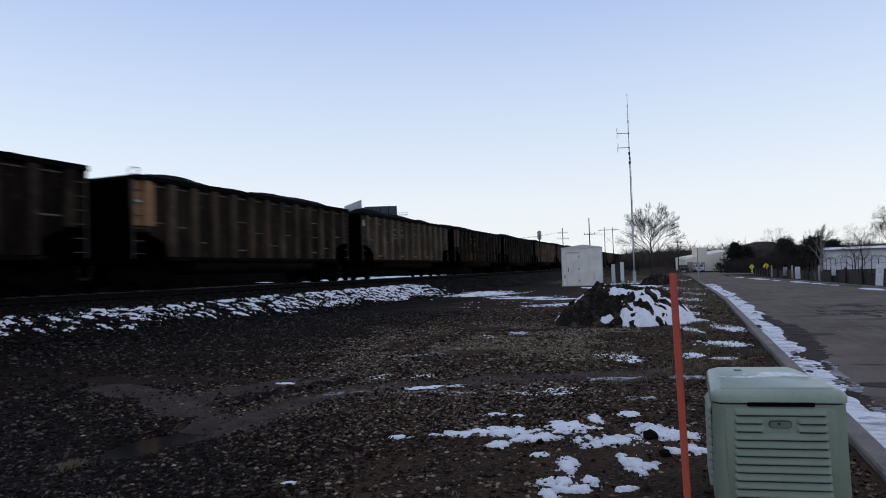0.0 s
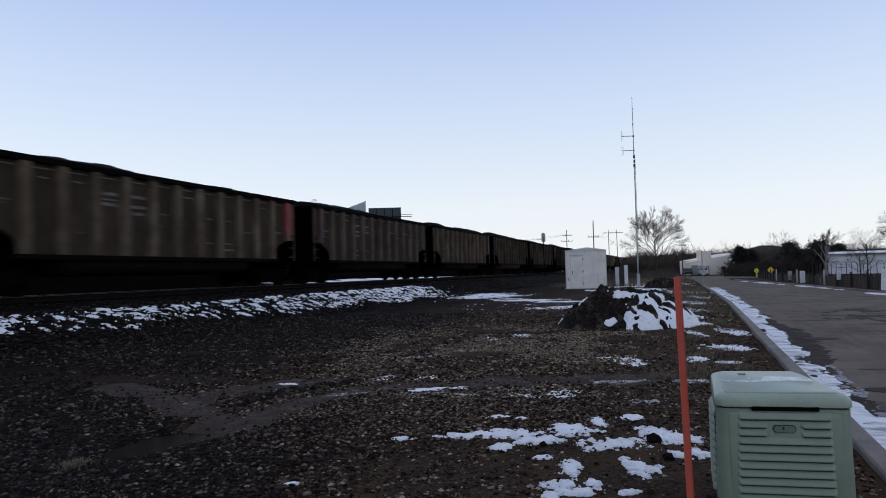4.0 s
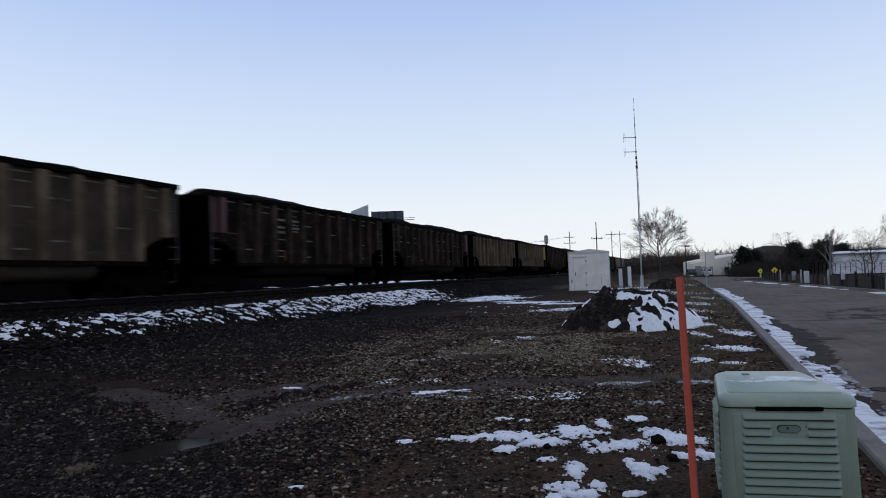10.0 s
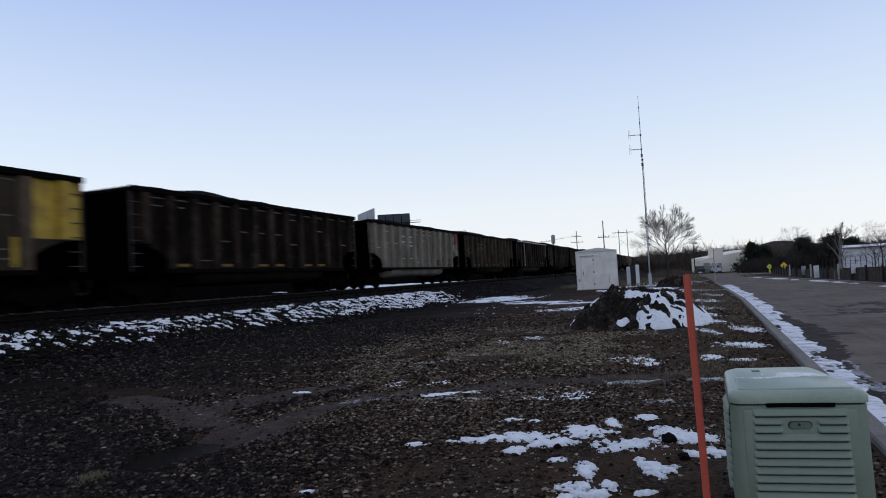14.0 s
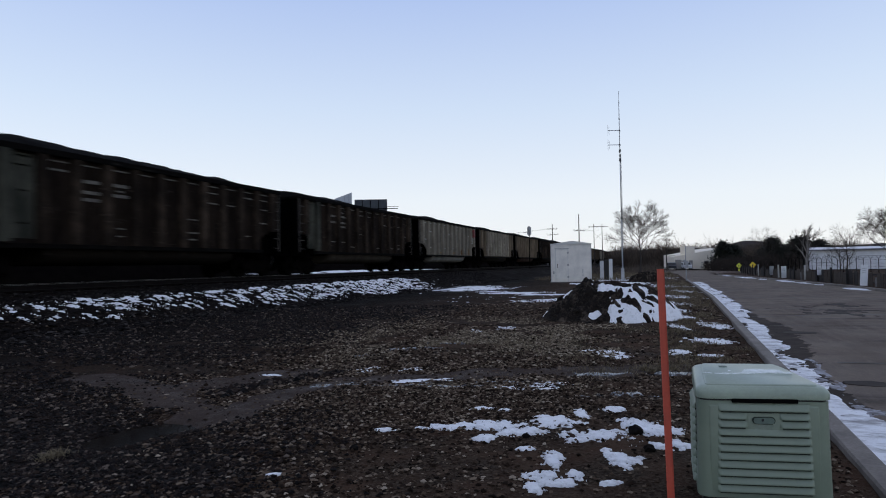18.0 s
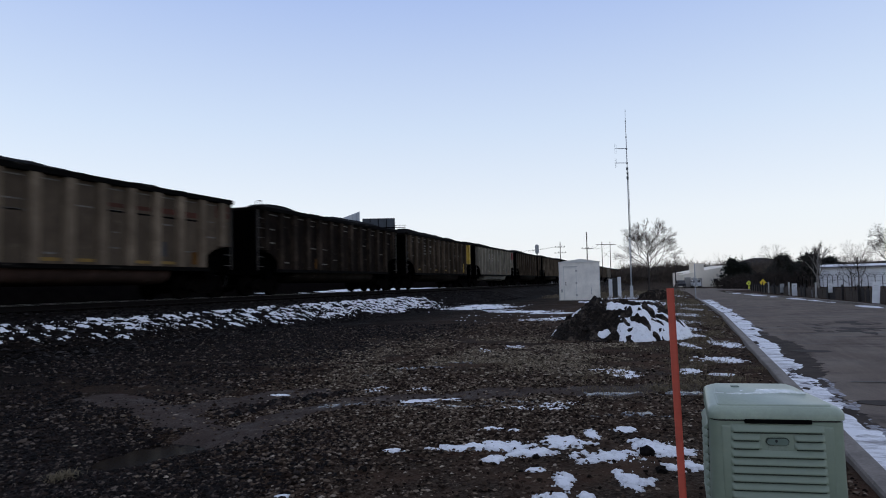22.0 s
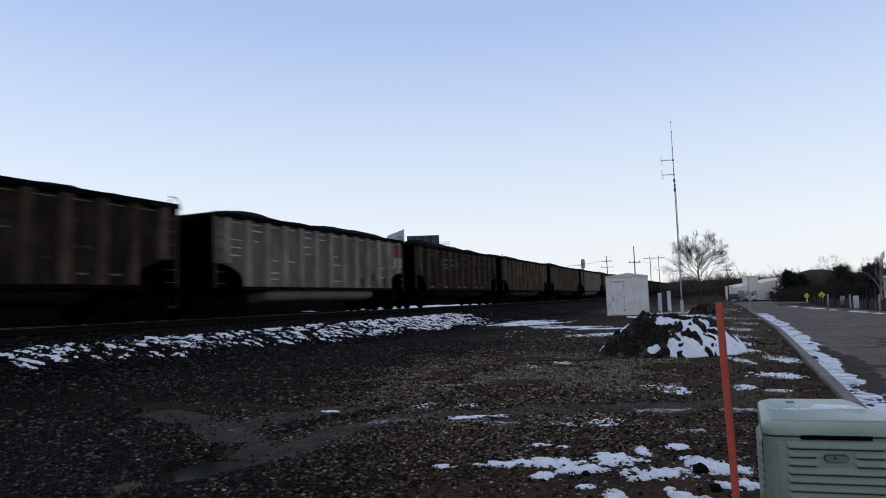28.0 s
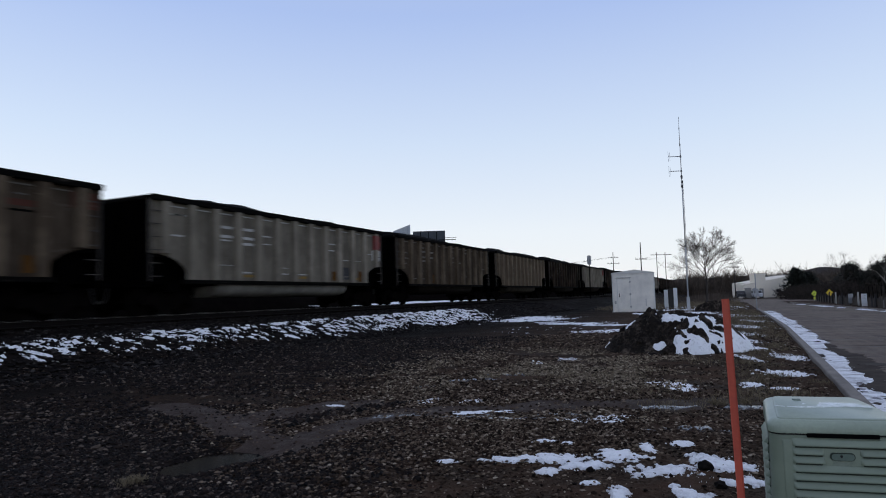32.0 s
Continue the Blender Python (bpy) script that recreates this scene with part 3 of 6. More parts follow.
# ---- track ----
def along(name, outline, x, z, y0, y1, material, parent):
    p = part(name, Build().prism(outline, y0, y1, "y"), material, parent)
    p.location = (x, 0, z)
    return p


track = tagged(new("railway_track"), "single railway track on dark ballast, rusty rails", "railway track", kind="structure")
prof = [(-0.07, 0), (-0.07, 0.015), (-0.012, 0.03), (-0.012, 0.12), (-0.036, 0.135), (-0.036, 0.165), (0.036, 0.165), (0.036, 0.135), (0.012, 0.12), (0.012, 0.03), (0.07, 0.015), (0.07, 0)]
for sx in (-0.7535, 0.7535):
    r = along("rail", prof, TRACK_X + sx, RAIL_TOP - 0.172, -60, 900, "rail", track)
    part("rail_head", Build().box(-0.034, 0.034, -60, 900, 0.166, 0.172), "railtop", r, "polished running surface")
tie_mesh = Build().box(-1.3, 1.3, -0.115, 0.115, -0.17, 0.0).mesh("tie")
tie_mesh.materials.append(M["tie"])
for i in range(200):
    t = part("tie", tie_mesh, "tie", track)
    t.location = (TRACK_X + 0.02 * math.sin(i * 7.3), 3 + i * 0.5, RAIL_TOP - 0.172)


# ---- the utility cabinet, the vault before it and the marker stake ----
def pill(cx, cz, hx, r, y0, y1):
    """A slot with round ends that faces along y."""
    pts = [(cx + (hx - r) * (1 if -90 <= a <= 90 else -1) + r * math.cos(radians(a)), cz + r * math.sin(radians(a))) for a in list(range(-90, 91, 20)) + list(range(90, 271, 20))]
    return Build().prism(pts, y0, y1, "y")


TAPER = 0.72


def wedge(hw, hd, r, n=7):
    """The cabinet's outline: a front corner pair further apart than the back pair, all rounded."""
    corners = [Vector((-hw, -hd)), Vector((hw, -hd)), Vector((hw * TAPER, hd)), Vector((-hw * TAPER, hd))]
    pts = []
    for i, c in enumerate(corners):
        a, b = (corners[i - 1] - c).normalized(), (corners[(i + 1) % 4] - c).normalized()
        half = a.angle(b) / 2
        mid = (a + b).normalized()
        centre = c + mid * (r / math.sin(half))
        p0, p1 = c + a * (r / math.tan(half)) - centre, c + b * (r / math.tan(half)) - centre
        sweep = p0.angle_signed(p1)
        for k in range(n + 1):
            w = -sweep * k / n
            q = Vector((p0.x * math.cos(w) - p0.y * math.sin(w), p0.x * math.sin(w) + p0.y * math.cos(w)))
            pts.append(centre + q)
    return pts


def loft(rings, cap=True):
    """Skin over outlines of equal length; rings: (outline, height of a point)."""
    b = Build()
    m = len(rings[0][0])
    for pts, height in rings:
        b.v += [(p.x, p.y, height(p.x, p.y)) for p in pts]
    b.f = [(j * m + i, j * m + (i + 1) % m, (j + 1) * m + (i + 1) % m, (j + 1) * m + i) for j in range(len(rings) - 1) for i in range(m)]
    if cap:
        b.f.append(tuple(range((len(rings) - 1) * m, len(rings) * m)))
    return b


def utility_cabinet():
    c = thing("utility_cabinet", 0.442, 3.79, -0.005, 9.5, "sage green plastic utility cabinet with louvred sides, ice on its lid", "utility cabinet")
    hw, hd, z0, z1 = 0.322, 0.25, 0.10, 0.585
    part("base", Build().prism([(-0.30, -0.235), (0.30, -0.235), (0.215, 0.235), (-0.215, 0.235)], -0.03, 0.10, "z"), "black", c, "black base plinth")

    def at(z):
        return lambda x, y: z

    body = loft([(wedge(hw * 1.02, hd * 1.02, 0.05), at(z0)), (wedge(hw * 1.006, hd * 1.006, 0.05), at(0.35)), (wedge(hw, hd, 0.05), at(z1))])
    crisp(part("body", body, "sage", c))

    def lid_z(y):
        return 0.652 + 0.048 * (y + 0.256) / 0.512

    def slope(drop):
        return lambda x, y: lid_z(y) - drop

    lid = loft([(wedge(hw - 0.004, hd - 0.004, 0.046), at(0.5925)), (wedge(hw + 0.008, hd + 0.008, 0.055), at(0.596)), (wedge(hw + 0.008, hd + 0.008, 0.055), slope(0.030)), (wedge(hw + 0.003, hd + 0.004, 0.055), slope(0.019)),
                (wedge(hw - 0.008, hd - 0.006, 0.052), slope(0.010)), (wedge(hw - 0.026, hd - 0.020, 0.046), slope(0.003)), (wedge(hw - 0.045, hd - 0.032, 0.040), slope(0.0))])
    ld = crisp(part("lid", lid, "sagelid", c), 40)
    plate = loft([(wedge(0.274, 0.216, 0.026), slope(0.002)), (wedge(0.272, 0.214, 0.026), slope(-0.003)), (wedge(0.266, 0.209, 0.024), slope(-0.006))])
    crisp(part("lid_panel", plate, "sagelid", ld), 40)
    plug = Build().box(-0.115, -0.075, 0.125, 0.150, -0.004, 0.010, 0.002)
    plug.v = [(x, y, z + lid_z(y)) for x, y, z in plug.v]
    part("lid_plug", plug, "sagedark", ld)
    # solid bar, not an opening: the slot's darkness is put into its colour
    part("vent_slot", Build().box(-0.155, 0.155, -hd - 0.0115, -hd + 0.02, 0.577, 0.599, 0.004), "void", c, "dark air slot under the lid")
    part("seam", loft([(wedge(hw - 0.009, hd - 0.009, 0.045), at(0.584)), (wedge(hw - 0.009, hd - 0.009, 0.045), at(0.5930))]), "black", c)

    def louvre(x0, x1, z, face, ob_rz=0.0, depth=0.017):
        """One blade: it swells out towards its lower lip and runs out into the panel at both ends."""
        prof = [(0.0, 0.0365), (-0.22, 0.029), (-0.55, 0.019), (-0.88, 0.010), (-1.0, 0.0055), (-0.9, 0.002), (-0.35, 0.0045), (0.0, 0.0065)]
        b = Build()
        n = len(prof)
        for x, k in ((x0, 0.0), (x0 + 0.007, 0.7), (x0 + 0.016, 1.0), (x1 - 0.016, 1.0), (x1 - 0.007, 0.7), (x1, 0.0)):
            b.v += [(x, d * depth * k + (0.003 if d == 0 else 0.0), h) for d, h in prof]
        b.f = [(j * n + i, j * n + i + 1, (j + 1) * n + i + 1, (j + 1) * n + i) for j in range(5) for i in range(n - 1)]
        p = crisp(part("louvre", b, "sage", c), 50)
        p.matrix_basis = pose(0, 0, 0, 0, 0, ob_rz) @ pose(0, face, z)
        # solid strip: the shadow line below the lip is put into its colour
        part("vent_gap", Build().box(x0 + 0.012, x1 - 0.012, -0.0022, 0.004, -0.0075, 0.0055), "sagegap", p, "darker sage strip painting the shade under the blade")
        return p

    crisp(part("front_panel", Build().box(-0.268, 0.256, -hd - 0.005, -hd + 0.02, 0.125, 0.566, 0.012), "sage", c), 60)
    step = 0.0405
    for i in range(11):
        z = 0.535 - i * step
        grow_out = 0.0011 * i
        if i in (1, 2):
            louvre(-0.222 - grow_out, -0.082, z, -hd - 0.005)
            louvre(0.068, 0.210 + grow_out, z, -hd - 0.005)
        else:
            louvre(-0.222 - grow_out, 0.210 + grow_out, z, -hd - 0.005)
    lean = math.degrees(math.atan2(hw * (1 - TAPER), 2 * hd))
    for sx in (-90, 90):
        for i in range(10):
            louvre(-0.205, 0.205, 0.52 - i * 0.042, -hw * (1 + TAPER) / 2, sx + math.copysign(lean, sx), 0.019 if sx < 0 else 0.034)
    # raised pills; their darker sage paints the shade of a sunken latch
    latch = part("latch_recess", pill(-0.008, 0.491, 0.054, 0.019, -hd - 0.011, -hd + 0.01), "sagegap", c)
    part("latch_cup", pill(-0.007, 0.4895, 0.049, 0.0155, -hd - 0.0125, -hd), "sagedark", latch)
    part("keyhole", pill(-0.014, 0.494, 0.006, 0.0075, -hd - 0.014, -hd), "black", latch)
    part("stain", Build().box(-0.05, 0.036, -hd - 0.0062, -hd, 0.438, 0.468), "sagestain", c, "pale worn label under the latch")
    ice, keep = Build(), []
    n = 70
    for j in range(n + 1):
        for i in range(n + 1):
            ix, iy = -0.24 + 0.46 * i / n, -0.11 + 0.21 * j / n
            k = 1 - math.hypot((ix - 0.08) / 0.11, (iy - 0.045) / 0.038) + 1.0 * fbm(ix, iy, 3.0, 16.0, 4) - 0.05
            k = max(k, 0.8 - abs(iy - 0.005 - 0.02 * math.sin(ix * 14)) / 0.018 + 0.6 * fbm(ix, iy, 5.0, 20.0) - 3 * max(0, abs(ix - 0.11) - 0.07))
            keep.append(k)
            ice.v.append((ix, iy, lid_z(iy) + (0.007 + 0.008 * min(1.0, k) ** 0.5 if k > 0 else 0.003)))
    ice.f = [(j * (n + 1) + i, j * (n + 1) + i + 1, (j + 1) * (n + 1) + i + 1, (j + 1) * (n + 1) + i) for j in range(n) for i in range(n)]
    ice.f = [f for f in ice.f if max(keep[i] for i in f) > 0]
    part("ice", ice, "ice", ld, "thin film of melting ice", smooth=True)
    return c


utility_cabinet()


def rounded_slab(hx, hy, r, z0, z1, n=6):
    pts = []
    for cx, cy, a0 in ((hx - r, hy - r, 0), (-hx + r, hy - r, 90), (-hx + r, -hy + r, 180), (hx - r, -hy + r, 270)):
        for i in range(n + 1):
            w = radians(a0 + 90 * i / n)
            pts.append((cx + r * math.cos(w), cy + r * math.sin(w)))
    b = Build()
    m = len(pts)
    rings = [(1.0, z0), (1.0, z1 - 0.012), (0.988, z1 - 0.003), (0.965, z1)]
    for s, z in rings:
        b.v += [(x * s, y * s, z) for x, y in pts]
    b.f = [(j * m + i, j * m + (i + 1) % m, (j + 1) * m + (i + 1) % m, (j + 1) * m + i) for j in range(3) for i in range(m)] + [tuple(range(3 * m, 4 * m))]
    return b


v = thing("utility_vault", 0.50, 2.92, 0.015, 11.0, "pale grey ground vault with a rounded lid, beside the cabinet", "utility vault")
part("box", rounded_slab(0.36, 0.24, 0.06, 0.0, 0.09), "concrete", v)
part("lid", rounded_slab(0.345, 0.225, 0.05, 0.09, 0.125), "vaultgrey", v)
for x in (-0.25, 0.25):
    part("bolt", Build().tube((x, 0.15, 0.12), (x, 0.15, 0.131), 0.014, n=8), "steel", v)

s = thing("marker_stake", 0.003, 3.30, -0.03, 20, "faded orange flat plastic marker stake in the dirt", "marker stake")
s.matrix_basis = pose(0.030, 3.22, -0.03, 0, -1.2, 18)
sb = Build().prism([(-0.0175, -0.004), (-0.012, 0.006), (0.012, 0.006), (0.0175, -0.004), (0.011, 0.0005), (-0.011, 0.0005)], 0.0, 1.285, "z")
part("blade", sb, "orange", s)


# ---- the earth mound with snow ----
def mound_base(x, y, cx, cy, rx, ry, h, seed):
    """The heap without its lumps, and how far the lumps stand out there."""
    dx, dy = (x - cx) / rx, (y - cy) / ry
    r = math.hypot(dx, dy) + 0.12 * fbm(x, y, seed, 1.1)
    flank = 0.62 - 0.16 * max(-1.0, min(1.0, dx))
    base = max(0.0, min(1.0, (1 - r) / flank))
    base = base * (1.45 - 0.45 * base) * (1 - 0.13 * (dx + 0.33))
    return h * base, min(1.0, base * 3)


def mound_z(x, y, cx, cy, rx, ry, h, seed):
    base, edge = mound_base(x, y, cx, cy, rx, ry, h, seed)
    return max(0.0, base + edge * clods(x, y, seed))


def crease(x, y, seed):
    """Distance from the creases between the frozen lumps."""
    d = noise.voronoi(Vector((x * 3.0 + 0.7 * fbm(x, y, seed, 2.2), y * 4.4 + 0.7 * fbm(x, y, seed + 2, 2.2), seed)))[0]
    return d[1] - d[0]


def clods(x, y, seed):
    """Frozen lumps: rounded humps with creases between them."""
    small = noise.voronoi(Vector((x * 7.5, y * 7.5, seed + 4)))[0]
    return 0.19 * min(1.0, 2.2 * crease(x, y, seed)) ** 0.7 - 0.10 + 0.08 * fbm(x, y, seed + 12, 1.8) + 0.05 * min(1.0, 2 * (small[1] - small[0])) + 0.018 * fbm(x, y, seed + 5, 14.0)


def heap(name, cx, cy, rx, ry, h, seed, label, snow_amount, snow_from, earth="mound"):
    b = Build()
    n = 150
    for j in range(n + 1):
        for i in range(n + 1):
            x, y = cx + rx * 1.2 * (2 * i / n - 1), cy + ry * 1.2 * (2 * j / n - 1)
            q = mound_z(x, y, cx, cy, rx, ry, h, seed)
            b.v.append((x, y, ground_z(x, y) + q - (0.06 if q < 0.01 else 0)))
    m = n + 1
    b.f = [(j * m + i, j * m + i + 1, (j + 1) * m + i + 1, (j + 1) * m + i) for j in range(n) for i in range(n)]
    t = tagged(new(name), label, "earth mound")
    part("earth", b, earth, t, smooth=False)
    if snow_amount > -0.4:
        sb = Build()
        keep = []
        for x, y, z in b.v:
            q = mound_z(x, y, cx, cy, rx, ry, h, seed)
            u = (x - cx - snow_from) / rx
            # the snow fills the creases between the lumps and leaves the face towards the track bare
            v = (y - cy) / ry
            base, edge = mound_base(x, y, cx, cy, rx, ry, h, seed)
            lie = max(smooth(-0.15, 0.08, v), smooth(-0.42, 0.02, u + 0.25 * fbm(x, y, seed + 35, 2.0)))
            fill = base + edge * (snow_amount + 0.07 * fbm(x, y, seed + 30, 2.2, 3) - 0.35 * (1 - lie))
            foot = 0.03 if q < 0.12 and fbm(x, y, seed + 33, 1.6, 4) > 0.12 + 4 * abs(q - 0.05) else -0.05
            deep = max(fill - q, foot) if q > 0.005 else foot - 0.03
            keep.append(deep)
            sb.v.append((x, y, z + max(deep, -0.03)))
        sb.f = [f for f in b.f if max(keep[i] for i in f) > 0]
        part("snow_cover", sb, "snow", t, "melting snow lying in veins on the lumps", smooth=True)
    return t


heap("dirt_mound", -1.10, 15.0, 1.62, 1.4, 0.76, 3.0, "dark earth mound with clods, half covered in melting snow", 0.040, 0.0)
heap("rubble_heap", -0.95, 42.6, 1.05, 1.0, 0.55, 11.0, "low dark heap of earth and brush under the tree", -0.5, 0.0)
rnd = random.Random(12)


def rock_mesh(seed, r):
    bm = bmesh.new()
    bmesh.ops.create_icosphere(bm, subdivisions=2, radius=r)
    for w in bm.verts:
        d = w.co.normalized()
        w.co = w.co * (1 + 0.45 * noise.noise(d * 1.7 + Vector((seed, 0, 0)))) + d * 0.10 * r * noise.noise(d * 5 + Vector((0, seed, 0)))
        w.co.z *= 0.72
    return Build().bm(bm)


for k, (x, y, r, mat) in enumerate(((-1.75, 13.95, 0.07, "mound"), (-1.2, 13.75, 0.10, "mound"), (-0.8, 13.85, 0.07, "mound"), (-2.2, 14.1, 0.06, "mound"), (-0.3, 13.9, 0.06, "mound"), (-1.45, 13.65, 0.06, "mound"))):
    ob = part("clod", rock_mesh(k * 3.1, r), mat)
    ob.location = (x, y, ground_z(x, y) + mound_z(x, y, -1.10, 15.0, 1.62, 1.4, 0.76, 3.0) + r * 0.15)
    tagged(ob, "dark lump of frozen earth on the mound", "clod", "clods on the mound")
for k, (x, y, r) in enumerate(((-0.20, 4.95, 0.055), (-0.09, 4.55, 0.038), (-0.98, 4.72, 0.030), (-1.62, 3.05, 0.035), (-2.05, 4.0, 0.03))):
    ob = part("rock", rock_mesh(k * 5.7 + 1, r), "darkrock")
    ob.location = (x, y, ground_z(x, y) + r * 0.4)
    tagged(ob, "small dark rock lying in the dirt", "rock", "rocks in the dirt")


# ---- the equipment shed ----
def shed():
    t = thing("equipment_shed", -5.53, 41.98, 0.0, 8.5, "white sheet metal trackside equipment shed, door closed", "shed")
    w, d, h = 1.29, 2.5, 2.50
    part("slab", Build().box(-w - 0.1, w + 0.1, -0.1, d + 0.1, -0.1, 0.03), "concrete", t)
    part("wall", Build().box(-w, w, 0, d, 0.03, h, 0.01), "shedwhite", t)
    roof = Build().prism([(-w - 0.05, h), (w + 0.05, h), (w + 0.05, h + 0.05), (0.1, h + 0.24), (-w - 0.05, h + 0.05)], -0.06, d + 0.06, "y")
    part("roof", roof, "shedpale", t, "pale grey low gable roof")
    door = part("door", Build().box(-0.98, -0.22, -0.03, 0.0, 0.10, 2.14, 0.008), "shedwhite", t)
    part("door_frame", Build().box(-1.02, -0.98, -0.025, 0.0, 0.05, 2.2).box(-0.22, -0.18, -0.025, 0.0, 0.05, 2.2).box(-1.02, -0.18, -0.026, 0.0, 2.14, 2.18), "shedpale", t)
    part("handle", Build().box(-0.90, -0.86, -0.075, -0.03, 0.98, 1.22, 0.006), "darksteel", door, "dark door handle")
    for z in (0.3, 1.1, 1.9):
        part("hinge", Build().box(-0.25, -0.14, -0.045, -0.03, z, z + 0.12), "shedtrim", door)
    part("drip_cap", Build().box(-1.05, -0.12, -0.07, 0.0, 2.21, 2.25), "shedtrim", t)
    part("seam_strip", Build().box(0.30, 0.33, -0.012, 0.0, 0.05, h), "shedwhite", t)
    part("seam_strip", Build().box(0.78, 0.81, -0.012, 0.0, 0.05, h), "shedwhite", t)
    part("latch", Build().box(0.73, 0.77, -0.03, 0.0, 0.4, 0.85), "shedtrim", t)
    for x in (-w, w):
        part("corner_trim", Build().box(x - 0.03, x + 0.03, -0.014, 0.03, 0.03, h), "shedpale", t)
    part("vent", Build().box(-1.2, -1.08, -0.03, 0.0, 0.55, 0.75, 0.005), "shedtrim", t)
    part("side_vent", Build().box(w, w + 0.03, 0.9, 1.5, 1.6, 2.0), "shedtrim", t)


shed()


# ---- the radio mast ----
def mast():
    t = thing("radio_mast", -2.16, 40.3, 0.0, 0.0, "slim galvanised steel radio mast with two side antennas", "radio mast")
    part("footing", Build().tube((0, 0, -0.05), (0, 0, 0.12), 0.25, n=14), "concrete", t)
    hinge = Build().box(-0.09, 0.09, -0.09, 0.09, 0.1, 0.9, 0.01)
    part("base_post", hinge, "steel", t)
    secs = ((0.5, 4.0, 0.046), (4.0, 7.9, 0.036), (7.9, 10.2, 0.026), (10.2, 11.2, 0.019), (11.2, 11.85, 0.011))
    for a, b, r in secs:
        s = part("pole_section", Build().tube((0, 0, a), (0, 0, b), r, r * 0.9, n=10), "steel", t, smooth=True)
        part("collar", Build().tube((0, 0, b - 0.08), (0, 0, b + 0.05), r * 1.3, n=10), "grimysteel", s)
    for z in (8.55, 9.45):
        a = part("antenna_arm", Build().tube((0.05, -0.02, z), (-0.68, -0.28, z), 0.022, n=6), "steel", t)
        part("dipole", Build().tube((-0.68, -0.28, z - 0.32), (-0.68, -0.28, z + 0.32), 0.009, n=6).tube((-0.60, -0.25, z - 0.27), (-0.60, -0.25, z + 0.27), 0.006, n=5), "steel", a)
        part("clamp", Build().box(-0.045, 0.045, -0.045, 0.045, z - 0.05, z + 0.05), "grimysteel", a)
    for z in (7.62, 8.18):
        part("joint_clamp", Build().tube((0, 0, z - 0.09), (0, 0, z + 0.09), 0.062, n=10), "grimysteel", t, "dark clamp at a joint")
    part("cable", arc_rod0([(0.06, -0.05, 0.8), (0.07, -0.05, 4.0), (0.06, -0.05, 8.0)], 0.012), "rubber", t)


def arc_rod0(points, r):
    b = Build()
    for p, q in zip(points, points[1:]):
        b.tube(p, q, r, n=5)
    return b


mast()

for x, y, w, h, mat, label in ((-3.98, 47.0, 0.13, 1.36, "signwhite", "white plastic marker post by the track"), (-3.60, 46.4, 0.15, 1.42, "black", "black post between the white ones"), (-3.28, 46.0, 0.12, 1.48, "signwhite", "white plastic marker post by the track")):
    p = thing("marker_post", x, y, 0.0, 0, label, "marker post", "posts by the shed")
    part("post", Build().box(-w, w, -0.03, 0.03, -0.05, h, 0.01), mat, p)
    part("cap", Build().box(-w - 0.008, w + 0.008, -0.038, 0.038, h, h + 0.03, 0.008), mat, p)


# ---- trees ----
def grow(wood, twigs, p, d, length, r, depth, rnd, spread, sides=5):
    n = 3
    r = max(r, 0.007)
    for i in range(n):
        d2 = (d + Vector((rnd.uniform(-1, 1), rnd.uniform(-1, 1), rnd.uniform(-0.5, 0.7))) * 0.14).normalized()
        q = p + d2 * (length / n)
        r2 = r * 0.88
        (wood if depth > 1 else twigs).tube(p, q, r, r2, sides if depth > 2 else 3, caps=False)
        if depth > 0 and i > 0:
            side = d2.cross(Vector((rnd.uniform(-1, 1), rnd.uniform(-1, 1), rnd.uniform(-1, 1)))).normalized()
            dd = (d2 * rnd.uniform(0.6, 1.1) + side * rnd.uniform(0.6, 1.1) * spread + Vector((0, 0, 0.12))).normalized()
            grow(wood, twigs, q, dd, length * rnd.uniform(0.55, 0.78), r2 * 0.62, depth - 1, rnd, spread, sides)
        p, d, r = q, d2, r2
    if depth > 0:
        for k in range(2):
            side = d.cross(Vector((rnd.uniform(-1, 1), rnd.uniform(-1, 1), rnd.uniform(-1, 1)))).normalized()
            dd = (d + side * rnd.uniform(0.35, 0.8) * spread + Vector((0, 0, 0.1))).normalized()
            grow(wood, twigs, p, dd, length * rnd.uniform(0.6, 0.8), r * 0.72, depth - 1, rnd, spread, sides)


